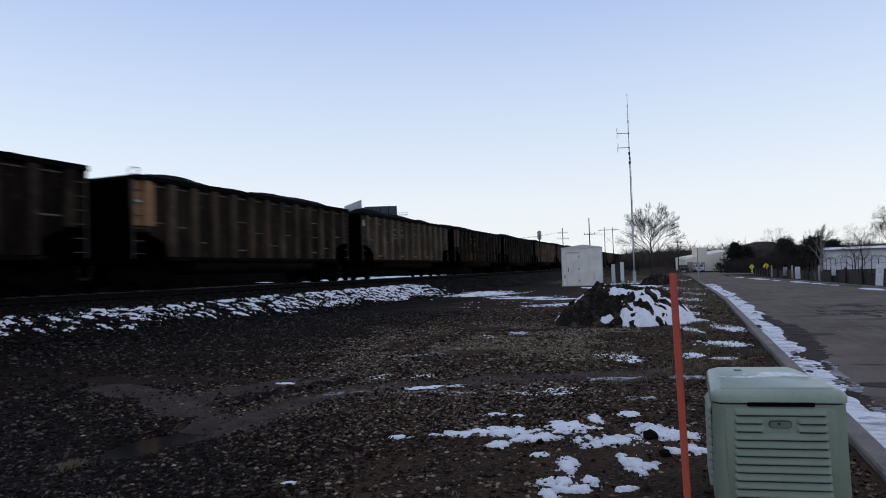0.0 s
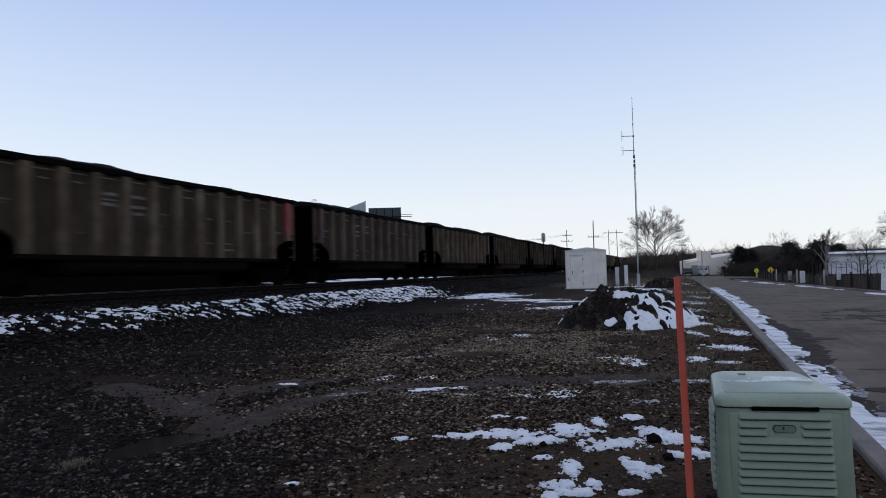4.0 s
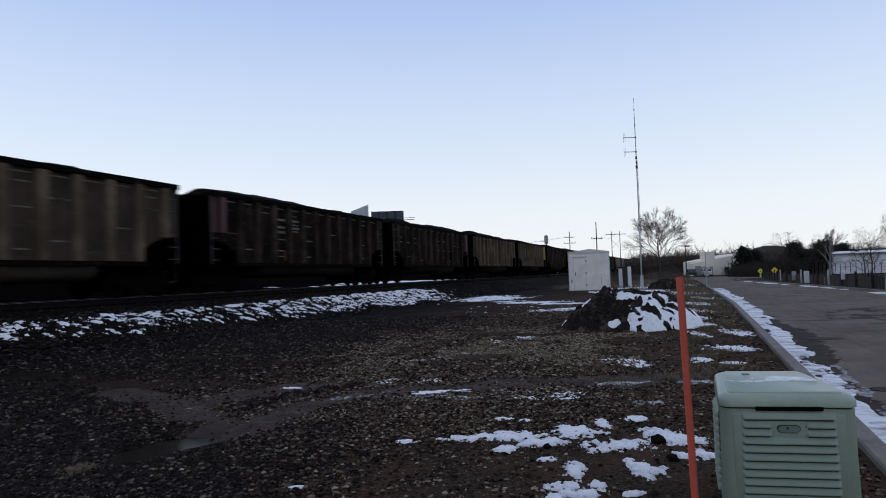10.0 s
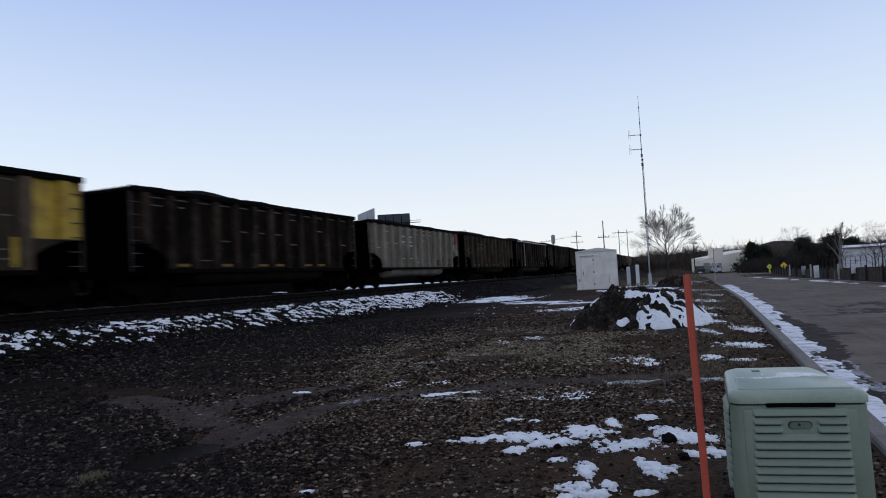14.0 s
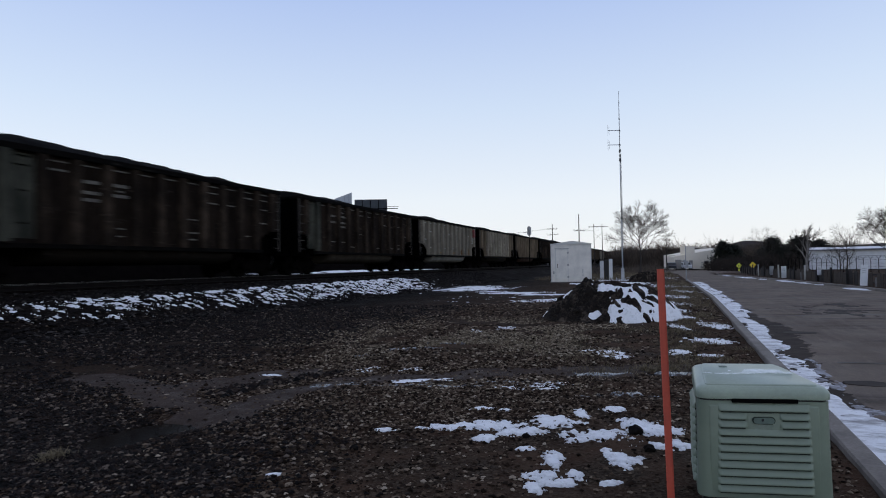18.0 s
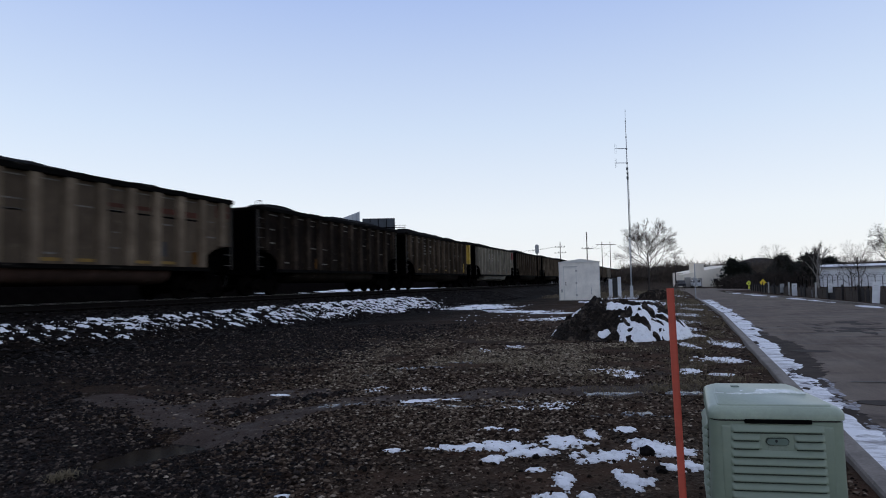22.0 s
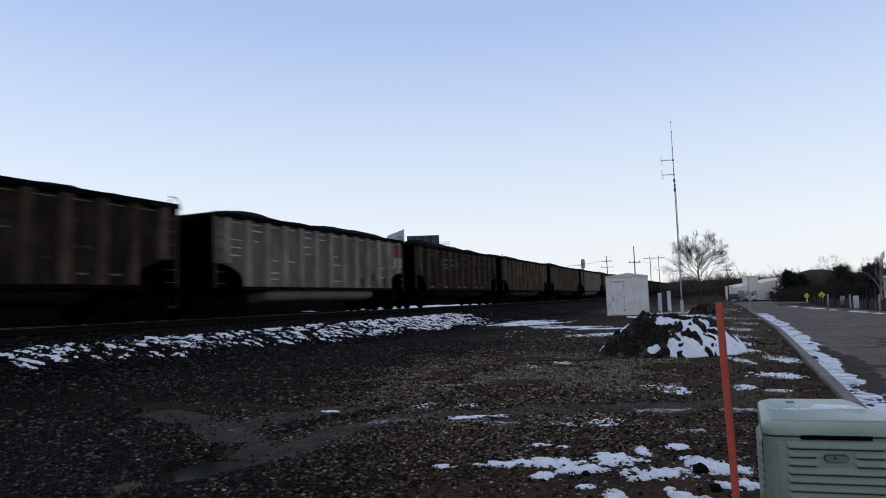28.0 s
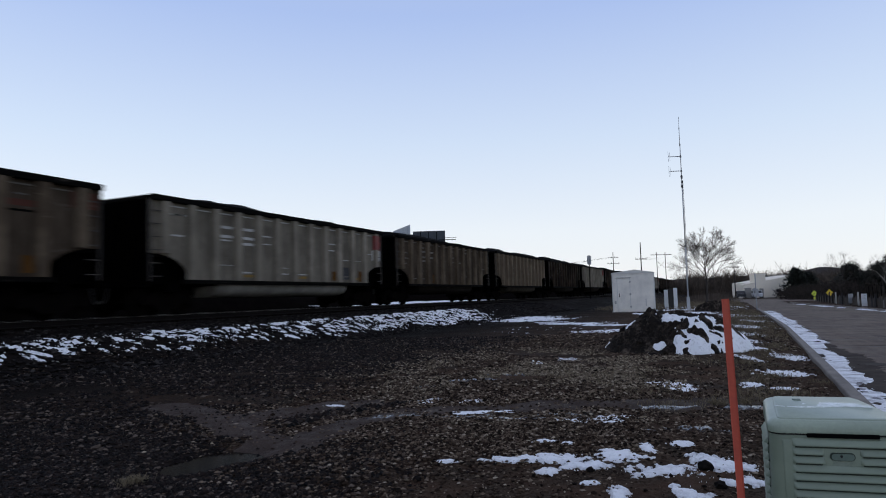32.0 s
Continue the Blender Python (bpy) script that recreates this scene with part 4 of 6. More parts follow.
def bare_tree(x, y, z, height, seed, label, depth=5, spread=0.9, trunk=0.1, stem=0.3, limbs=11, rise=0.75, bark="bark"):
    rnd = random.Random(seed)
    t = thing("bare_tree", x, y, z, 0, label, "tree", "bare trees")
    wood, twigs = Build(), Build()
    pts = [Vector((0, 0, -0.1))]
    for k in range(1, 6):
        pts.append(Vector((rnd.uniform(-0.02, 0.02) * height * k / 5, rnd.uniform(-0.02, 0.02) * height * k / 5, height * 0.78 * k / 5)))
    for k, (p, q) in enumerate(zip(pts, pts[1:])):
        wood.tube(p, q, trunk * (1.15 - 0.2 * k), trunk * (0.95 - 0.2 * k), 7, caps=False)
    for k in range(limbs):
        u = stem + (0.95 - stem) * (k + rnd.random() * 0.7) / limbs
        i = min(4, int(u * 5))
        p = pts[i] + (pts[i + 1] - pts[i]) * (u * 5 - i)
        w = 2.4 * k + rnd.uniform(-0.5, 0.5)
        out = spread * (0.95 - 0.35 * u)
        d = Vector((math.cos(w) * out, math.sin(w) * out, rise)).normalized()
        grow(wood, twigs, p, d, height * 0.27 * (1.15 - 0.45 * u), trunk * 0.5 * (1.1 - 0.6 * u), depth - 2, rnd, spread)
    top = max(v[2] for v in twigs.v)
    s = height / top
    part("trunk", wood, bark, t)
    part("crown", twigs, "twig", t, "leafless twigs")
    for o in t.children:
        o.scale = (s, s, s)
    return t


def evergreen(x, y, z, height, width, seed, label):
    """A dense tree of drooping sprays set on uneven boughs."""
    rnd = random.Random(seed)
    t = thing("evergreen_tree", x, y, z, 0, label, "tree", "evergreen trees")
    part("trunk", Build().tube((0, 0, -0.1), (0, 0, height * 0.9), 0.14, 0.03, 7), "bark", t)
    b = Build()
    for k in range(46):
        u = (k + rnd.random()) / 46
        a = 2.4 * k + rnd.uniform(-0.4, 0.4)
        far = width * 0.5 * min(1.0, (1.08 - u) ** 0.75 * 1.1) * rnd.uniform(0.55, 1.08)
        root = height * (0.02 + 0.88 * u)
        for i in range(100):
            w = math.sqrt(rnd.random())
            c = Vector((math.cos(a) * far * w, math.sin(a) * far * w, root + height * 0.07 * w + rnd.gauss(0, 0.05 * height)))
            c += Vector((rnd.gauss(0, 0.075 * width), rnd.gauss(0, 0.075 * width), 0)) * (0.4 + 0.6 * w)
            if c.z < 0.05:
                c.z = rnd.uniform(0.05, 0.4)
            o = Vector((math.cos(a) + rnd.uniform(-0.8, 0.8), math.sin(a) + rnd.uniform(-0.8, 0.8), rnd.uniform(-0.2, 0.9))).normalized()
            s = width * rnd.uniform(0.022, 0.060)
            q = o.cross(Vector((0, 0, 1))).normalized()
            b.add([tuple(c - q * s * 0.5), tuple(c + o * s * 1.5), tuple(c + q * s * 0.5), tuple(c + Vector((0, 0, s * 0.45)))], [(0, 1, 3), (1, 2, 3), (0, 2, 1)])
    part("crown", b, "evergreen", t)
    return t


bare_tree(-1.25, 45.2, 0.0, 5.55, 5, "small leafless tree beside the radio mast", 6, 0.72, 0.10, 0.48, 12, 0.55)
bare_tree(9.2, 47.0, -0.05, 3.7, 8, "leafless tree with a pale grey trunk by the fence", 5, 0.6, 0.13, 0.45, 8, 0.9, "palebark")
bare_tree(12.1, 39.8, 0.0, 4.5, 21, "spreading leafless tree behind the fence", 6, 0.9, 0.12, 0.22)
bare_tree(18.9, 57.0, 0.0, 6.6, 33, "large leafless tree behind the fence", 6, 0.9, 0.16, 0.22)
bare_tree(16.4, 118.0, -0.6, 7.6, 14, "leafless tree behind the fence", 5, 0.9, 0.1, 0.25)
bare_tree(10.9, 58.0, -0.1, 3.2, 17, "leafless shrub-like tree at the white building", 4, 1.0, 0.06, 0.2)
bare_tree(12.4, 52.5, -0.1, 3.0, 19, "leafless shrub-like tree at the white building", 4, 1.0, 0.06, 0.2)
bare_tree(22.5, 92.0, -0.4, 6.2, 27, "leafless tree behind the white building", 5, 1.0, 0.1, 0.25)
evergreen(13.9, 158.0, -0.75, 6.3, 6.6, 2, "dark broad evergreen tree beside the cream building")
evergreen(16.8, 163.0, -0.75, 5.4, 6.0, 4, "dark broad evergreen tree beside the cream building")
evergreen(21.6, 142.0, -0.75, 6.3, 7.0, 6, "dark evergreen tree by the white building")
evergreen(26.9, 143.0, -0.75, 6.4, 8.0, 7, "dark evergreen tree behind the white building")
evergreen(30.2, 144.0, -0.75, 5.6, 7.0, 9, "dark evergreen tree behind the white building")


def thicket(name, spots, label, mat="brush"):
    """Leafless brush far off: upright fans of thin stems."""
    b = Build()
    for x, y, z, h, w, n, seed in spots:
        rnd = random.Random(seed)
        for i in range(n):
            a = rnd.uniform(0, 2 * math.pi)
            r = w * math.sqrt(rnd.random())
            px, py = x + r * math.cos(a), y + r * math.sin(a) * 0.6
            hh = h * rnd.uniform(0.35, 1.0) * (1 - 0.35 * r / w)
            lean = Vector((rnd.uniform(-0.35, 0.35), rnd.uniform(-0.2, 0.2), 1))
            p = Vector((px, py, z - 0.2))
            q = p + lean * hh * 0.55
            th = 0.009 * h
            b.tube(p, q, th, th * 0.6, 3, caps=False)
            for j in range(8):
                l2 = lean + Vector((rnd.uniform(-1.1, 1.1), rnd.uniform(-0.7, 0.7), rnd.uniform(-0.3, 0.3)))
                e = p + (q - p) * rnd.uniform(0.45, 1.0)
                f = e + l2.normalized() * hh * rnd.uniform(0.18, 0.42)
                b.tube(e, f, th * 0.55, th * 0.15, 3, caps=False)
    return tagged(part(name, b, mat), label, "brush", kind="stuff")


rnd = random.Random(77)
spots = []
for i in range(120):
    u = i / 119
    x = -13.5 + 75 * u
    spots.append((x + rnd.uniform(-2, 2), 205 + 30 * u + rnd.uniform(-14, 14), -0.7, rnd.uniform(8.5, 14.0), 4.0, 56, i))
thicket("tree_belt", spots, "grey-brown belt of leafless trees and brush in the distance")
spots = []
for i in range(50):
    spots.append((-9 + 10 * rnd.random() ** 1.2, 62 + 75 * rnd.random(), -0.3, rnd.uniform(1.2, 2.8), 1.8, 26, 500 + i))
thicket("roadside_brush", spots, "low leafless brush between the track and the road")
spots = [(10.5 + 9 * rnd.random(), 112 + 40 * rnd.random(), -0.6, rnd.uniform(3.5, 6.0), 2.8, 34, 700 + i) for i in range(42)]
thicket("fence_thicket", spots, "dark leafless thicket behind the fence", "darkbrush")
spots = [(28 + 55 * rnd.random(), 150 + 30 * rnd.random(), -0.7, rnd.uniform(6.0, 9.0), 3.0, 40, 900 + i) for i in range(26)]
thicket("thicket_behind", spots, "leafless thicket behind the white building")


# ---- far hills ----
def hills():
    b = Build()
    n = 160
    for i in range(n + 1):
        az = -60 + 150 * i / n
        d = 520.0
        x, y = d * math.sin(radians(az)), d * math.cos(radians(az))
        h = 3.2 + 7.5 * smooth(-9, -3, az) + 1.2 * fbm(az, 0, 3, 0.2)
        h += 3.4 * (smooth(4.6, 6.0, az) - smooth(8.2, 11.0, az)) + 1.7 * (smooth(6.2, 6.5, az) - smooth(8.0, 8.3, az))
        b.v += [(x, y, -3), (x * 1.02, y * 1.02, h), (x * 1.25, y * 1.25, -3)]
    b.f = [f for i in range(n) for f in ((3 * i, 3 * i + 3, 3 * i + 4, 3 * i + 1), (3 * i + 1, 3 * i + 4, 3 * i + 5, 3 * i + 2))]
    return tagged(part("backdrop_hills", b, "hill", smooth=True), "low dark hills on the horizon with a flat-topped rise", "hills", kind="structure")


hills()


def bank_height(x, y):
    """A near bank close to the track that gives way, further on, to one behind a strip of snow."""
    near = (0.30 + 2.25 * (1 - smooth(28, 37, y))) * smooth(22.9, 25.5, -x) * (1 - smooth(29.5, 34.0, -x)) * (1 - smooth(33, 40, y))
    back = (2.2 + 0.35 * fbm(x, y, 91, 0.15)) * smooth(31.0, 36.0, -x) * (1 - smooth(42.0, 50.0, -x)) * smooth(-60, -20, y)
    return ground_z(x, y, False) - 0.03 + max(near, back) + 0.12 * fbm(x, y, 90, 0.35) * smooth(23.5, 26, -x)


# added bank, raised above the car bellies so the gaps beneath stay dark
bank_sheet = sheet(grade((-52, -22.8, 0.9)), grade((-60, 190, 2.5)), bank_height)
tagged(part("bank_beyond", bank_sheet, "bankdark", smooth=True), "low near-black bank added beyond the track, closing the gaps under the cars", "earth bank", kind="structure")


# ---- buildings beyond ----
def cream_building():
    t = thing("cream_building", 6.3, 160.5, -0.75, 20.0, "cream industrial building with a stepped front, seen far off", "building")
    part("wall", Build().box(-3.3, -0.5, 0, 3, 0, 2.9).prism([(-3.3, 2.9), (-0.5, 2.9), (-0.5, 3.5)], 0, 3, "y").box(-0.5, 9.2, 0.01, 14, 0, 3.2).prism([(-0.5, 3.2), (9.2, 3.2), (9.2, 5.1), (-0.5, 3.5)], 0.01, 14, "y"), "stucco", t)
    part("tower", Build().box(-0.5, 1.7, -0.25, 3, 0, 5.5), "stucco", t)
    part("roof", Build().prism([(-3.5, 2.93), (-0.5, 3.53), (-0.5, 3.58), (-3.5, 2.98)], -0.04, 3.1, "y"), "stucco", t)
    part("parapet", Build().box(-0.6, 1.8, -0.35, 3.1, 5.5, 5.62), "stucco", t)
    for x, w, h in ((-2.2, 1.5, 2.3), (-0.95, 0.7, 2.1)):
        part("garage_door", Build().box(x - w / 2, x + w / 2, -0.06, 0.0, 0.0, h), "doordark", t)
    win = part("window", Build().box(4.0, 5.0, -0.06, 0.0, 1.1, 1.9), "doordark", t)
    part("pane", Build().box(4.08, 4.92, -0.09, -0.06, 1.18, 1.82), "glassdark", win)
    part("entrance_door", Build().box(0.2, 1.1, -0.33, -0.25, 0.0, 2.1), "doordark", t)


cream_building()


def vehicle(x, y, z, rz, mat, label):
    t = thing("parked_van", x, y, z, rz, label, "van", "vehicles at the building")
    body = Build().prism([(-2.2, 0.35), (2.2, 0.35), (2.25, 0.95), (1.5, 1.05), (1.0, 1.65), (-1.9, 1.7), (-2.2, 1.1)], -0.85, 0.85, "y")
    part("body", body, mat, t)
    part("windscreen", Build().prism([(1.06, 1.60), (1.5, 1.08), (1.54, 1.1), (1.1, 1.64)], -0.75, 0.75, "y"), "glassdark", t)
    for sy in (-1, 1):
        part("side_window", Build().box(-1.7, 0.9, sy * 0.86 - 0.01, sy * 0.86 + 0.01, 1.15, 1.55), "glassdark", t)
        for px in (-1.4, 1.4):
            part("wheel", Build().tube((px, sy * 0.72, 0.33), (px, sy * 0.9, 0.33), 0.33, n=12), "rubber", t)


vehicle(2.6, 155.6, -0.75, -84, "vandark", "dark van parked before the cream building")
vehicle(5.9, 156.4, -0.75, -84, "vanwhite", "pale van parked before the cream building")


def white_building():
    t = thing("white_building", 28.6, 125.5, -0.65, -10.0, "long white metal building behind the fence, dark eaves", "building")
    part("wall", Build().box(-3.4, 32, 0, 16, 0, 3.4), "whitewall", t)
    part("roof", Build().prism([(-0.5, 3.4), (16.5, 3.4), (8, 4.0)], -3.7, 32.3, "x"), "whitewall", t)
    part("eave_board", Build().box(-3.7, 32.3, -0.55, -0.3, 3.3, 3.5), "roofgrey", t)
    for i in range(30):
        part("wall_rib", Build().box(-3.2 + i * 1.17, -3.14 + i * 1.17, -0.04, 0, 0, 3.35), "whitewall", t)


white_building()


# ---- the fence across the road ----
def fence():
    t = tagged(new("fence"), "low dark weathered board fence with pale posts", "fence")
    rnd = random.Random(5)
    line = [Vector((13.5, 26.6)), Vector((9.25, 31.6)), Vector((8.05, 50.0)), Vector((7.7, 57.0)), Vector((8.3, 74.0))]
    boards = []
    for top, mat in ((0.70, "fence"), (0.80, "fence"), (0.62, "fencebrown"), (0.74, "fencebrown"), (0.55, "fencegrey")):
        boards.append(Build().box(-0.012, 0.012, -0.10, 0.10, 0.0, top).mesh("board"))
        boards[-1].materials.append(M[mat])
    post = Build().box(-0.045, 0.045, -0.045, 0.045, -0.1, 0.86).mesh("post")
    post.materials.append(M["fence"])
    pale = Build().box(-0.045, 0.045, -0.05, 0.05, -0.1, 0.95).mesh("post")
    pale.materials.append(M["shedtrim"])
    count = 0
    for a, b in zip(line, line[1:]):
        L = (b - a).length
        d = (b - a) / L
        ang = math.degrees(math.atan2(d.y, d.x)) - 90
        for i in range(int(L / 0.23)):
            p = a + d * (i * 0.23)
            if 29.2 < p.y < 31.0:
                continue
            if rnd.random() < 0.10:
                continue
            ob = part("board", boards[min(4, int(2.5 + 2.5 * fbm(p.x, p.y, 2.0, 0.35) + rnd.uniform(-0.8, 0.8)))], "fence", t)
            z = -0.12 + rnd.uniform(-0.04, 0.03) - 0.75 * smooth(50, 150, p.y)
            ob.matrix_basis = pose(p.x, p.y, z, 0, rnd.uniform(-1.5, 1.5), ang)
        for i in range(int(L / 2.4) + 1):
            p = a + d * (i * 2.4)
            count += 1
            ob = part("post", pale if count in (9, 12, 15) else post, "fence", t)
            ob.matrix_basis = pose(p.x - 0.07, p.y, -0.05 - 0.75 * smooth(50, 150, p.y), 0, 0, ang)
        for z in (0.12, 0.48):
            part("fence_rail", Build().prism([(a.x + 0.02, a.y), (a.x + 0.06, a.y), (b.x + 0.06, b.y), (b.x + 0.02, b.y)], z, z + 0.07, "z"), "fence", t)
    return t


fence()
w = tagged(new("barbed_wire_fence"), "dark wire fence posts with forked barbed wire arms", "fence")
for i in range(22):
    y = 31.5 + i * 0.98
    x = 10.2 - (y - 31.6) * 0.060
    p = part("post", Build().tube((x, y, -0.1), (x, y, 1.22), 0.016, n=6), "darksteel", w)
    part("arm", Build().tube((x, y, 1.22), (x - 0.13, y - 0.03, 1.40), 0.009, n=5).tube((x, y, 1.22), (x + 0.13, y + 0.03, 1.40), 0.009, n=5), "darksteel", p)
for z, dx in ((1.19, 0), (1.39, -0.12), (1.39, 0.12), (1.31, -0.07), (1.31, 0.07), (0.86, 0), (1.02, 0)):
    part("wire", Build().tube((10.2 + dx, 31.5, z), (10.2 - 20.9 * 0.060 + dx, 52.4, z), 0.006, n=4), "darksteel", w)
gate = thing("timber_gate", 10.35, 30.1, -0.06, 41, "low timber gate with dark posts in the fence", "gate")
for x, y in ((0.0, -0.95), (0.0, 0.95)):
    part("post", Build().box(x - 0.06, x + 0.06, y - 0.06, y + 0.06, -0.05, 1.15), "fence", gate)
for z in (0.06, 0.2, 0.34):
    part("board", Build().box(-0.02, 0.02, -0.9, 0.9, z, z + 0.12), "fence", gate)
hy = thing("fire_hydrant", 9.95, 29.85, -0.05, 0, "small tan fire hydrant by the gate", "hydrant")
part("barrel", Build().tube((0, 0, 0), (0, 0, 0.36), 0.075, 0.07, 10), "hydrant", hy)
part("bonnet", Build().tube((0, 0, 0.36), (0, 0, 0.46), 0.085, 0.03, 10), "hydrant", hy)
part("nozzle", Build().tube((-0.13, 0, 0.27), (0.13, 0, 0.27), 0.04, n=8), "hydrant", hy)


def panel_sign(x, y, z, w, h, rz, tilt, label, mat="signwhite"):
    t = thing("fence_sign", x, y, z, rz, label, "sign", "signs on the fence")
    t.matrix_basis = pose(x, y, z, 0, tilt, rz)
    part("board", Build().box(-w / 2, w / 2, -0.012, 0.012, 0, h, 0.004), mat, t)
    for k in range(3):
        part("lettering", Build().box(-w * 0.3, w * 0.24, -0.016, -0.012, h * (0.62 + 0.1 * k), h * (0.62 + 0.1 * k) + 0.018), "signgrey", t)
    return t


panel_sign(8.52, 32.4, 0.05, 0.34, 0.92, 22, 5, "white banner-like sign board leaning on the fence")
panel_sign(7.85, 47.2, 0.02, 0.34, 0.80, 20, 0, "narrow white sign on the fence")
panel_sign(7.85, 52.0, 0.12, 0.32, 0.66, 20, 0, "narrow pale sign on the fence", "signgrey")
panel_sign(8.55, 40.6, 0.35, 0.26, 0.5, 20, 0, "small white notice on the fence")


def warning_sign(x, y, z, size, mat, label):
    t = thing("warning_sign", x, y, z, 20, label, "road sign", "warning signs")
    part("post", Build().tube((0, 0.02, 0), (0, 0.02, 1.45), 0.025, n=6), "signgrey", t)
    s = size
    part("plate", Build().prism([(0, 1.35 - s), (s, 1.35), (0, 1.35 + s), (-s, 1.35)], -0.012, 0.0, "y"), mat, t)
    part("symbol", Build().prism([(-0.3 * s, 1.35 - 0.3 * s), (0.1 * s, 1.35 - 0.3 * s), (0.1 * s, 1.35 + 0.3 * s), (-0.1 * s, 1.35 + 0.2 * s)], -0.02, -0.012, "y"), "black", t)
    part("lower_plate", Build().box(-0.3 * s, 0.3 * s, -0.012, 0.0, 1.35 - 1.9 * s, 1.35 - 1.1 * s), mat, t)


warning_sign(8.9, 82.0, -0.75, 0.34, "yellowgreen", "yellow-green diamond warning sign on a post")
warning_sign(9.0, 71.0, -0.62, 0.36, "yellow", "yellow diamond warning sign on a post")
sp = thing("street_sign", 1.60, 43.3, -0.1, 20, "grey street sign post with small plates, seen from behind", "street sign")
part("post", Build().tube((0, 0, 0), (0, 0, 2.35), 0.03, n=6), "signgrey", sp)
part("plate", Build().box(-0.05, 0.14, -0.03, -0.015, 0.95, 1.4), "signgrey", sp)
part("plate", Build().box(-0.16, -0.01, -0.03, -0.015, 1.25, 1.45), "signgrey", sp)


# ---- poles, signal, billboard beyond the track ----
def power_pole(x, y, z, h, arms, label, rz=0.0):
    t = thing("power_pole", x, y, z, rz, label, "utility pole", "power poles")
    part("pole", Build().tube((0, 0, -0.2), (0, 0, h), 0.125, 0.075, 8), "bark", t)
    for za, w in arms:
        a = part("crossarm", Build().box(-w / 2, w / 2, -0.05, 0.05, za - 0.045, za + 0.045), "bark", t)
        for i in range(4):
            px = -w / 2 + 0.1 + (w - 0.2) * i / 3
            part("insulator", Build().tube((px, 0, za + 0.06), (px, 0, za + 0.28), 0.05, 0.03, 6), "darksteel", a)
    return t


power_pole(-22.55, 140.85, 0, 10.1, ((8.9, 2.2), (7.6, 2.6)), "wooden power pole with two crossarms beyond the track", 15)
power_pole(-13.3, 112.3, -0.5, 10.3, ((7.4, 1.9),), "tall wooden power pole with one crossarm", 15)
hp = thing("h_frame_pole", -14.75, 165.0, -0.7, 20, "wooden H-frame power pole", "utility pole", "power poles")
for x in (-1.05, 1.05):
    part("pole", Build().tube((x, 0, -0.2), (x, 0, 11.8), 0.11, 0.075, 8), "bark", hp)
part("crossarm", Build().box(-2.6, 2.6, -0.06, 0.06, 11.03, 11.17), "bark", hp)
part("brace", Build().tube((-1.05, 0.1, 7.6), (1.05, 0.1, 9.6), 0.028, n=5).tube((1.05, 0.1, 7.6), (-1.05, 0.1, 9.6), 0.028, n=5), "bark", hp)
power_pole(1.3, 128.4, -0.6, 6.3, ((5.9, 1.6),), "short wooden pole with a crossarm by the road", 20)
wires = tagged(new("power_lines"), "thin dark power lines between the poles", "power line")


def wire(p, q, sag, r=0.012):
    b = Build()
    p, q = Vector(p), Vector(q)
    prev = p
    for i in range(1, 13):
        u = i / 12
        c = p + (q - p) * u - Vector((0, 0, 4 * sag * u * (1 - u)))
        b.tube(prev, c, r, n=3, caps=False)
        prev = c
    return part("wire", b, "darksteel", wires)


for off in (-0.9, 0.0, 0.9):
    wire((-13.3 + off, 112.3, 7.2), (-14.75 + off * 2, 165, 10.6), 0.8)
    wire((-22.55 + off, 140.85, 9.1), (-60 + off, 160, 9.1), 0.8)

sg = thing("railway_signal", -14.7, 74.5, 0.4, 0, "railway signal mast with a pale round-topped target, seen from behind", "railway signal")
part("mast", Build().tube((0, 0, -0.2), (0, 0, 4.9), 0.05, n=8), "darksteel", sg)
ring = [(0.24 * math.cos(radians(a)), 4.78 + 0.24 * math.sin(radians(a)) + (0.33 if math.sin(radians(a)) > 0 else -0.33)) for a in range(0, 360, 20)]
part("target", Build().prism(ring, -0.04, 0.04, "y"), "signgrey", sg)
part("bracket", Build().tube((0, 0, 4.6), (-0.9, 0, 4.6), 0.025, n=5), "signgrey", sg)


def billboard():
    t = thing("billboard", -39.2, 76.2, 0, 20.5, "pair of roadside billboards beyond the track, one dark, one pale", "billboard")
    for x in (-0.8, 3.4):
        part("post", Build().tube((x, 0.5, -0.3), (x, 0.5, 10.2), 0.16, n=8), "darksteel", t)
    d = part("dark_board", Build().box(0.35, 4.75, 0.0, 0.25, 8.7, 10.33, 0.02), "billdark", t)
    for x in (1.4, 2.5, 3.6):
        part("stringer", Build().box(x - 0.04, x + 0.04, -0.08, 0.0, 8.7, 10.3), "darksteel", d)
    part("catwalk", Build().box(0.2, 6.2, -0.7, -0.1, 9.0, 9.04).tube((4.7, -0.4, 9.3), (6.3, -0.4, 9.3), 0.03, n=5), "darksteel", t)
    p = Build().prism([(-2.35, 9.2), (-0.02, 9.2), (-0.02, 11.3), (-2.35, 10.45)], -0.12, 0.12, "y")
    part("pale_board", p, "billpale", t)
    for x in (-1.7, -1.0, -0.4):
        part("stringer", Build().box(x - 0.025, x + 0.025, -0.18, -0.12, 9.2, 10.45 + (x + 2.35) * 0.3), "signgrey", t)
    part("catwalk", Build().box(-2.4, 0.0, -0.6, -0.15, 9.15, 9.2), "darksteel", t)


billboard()


# ---- the coal train ----
PITCH = 16.2
HALF = 7.25
RIB = 0.15  # depth of the side posts
RIBS = [-6.66 + 1.11 * i for i in range(13)]


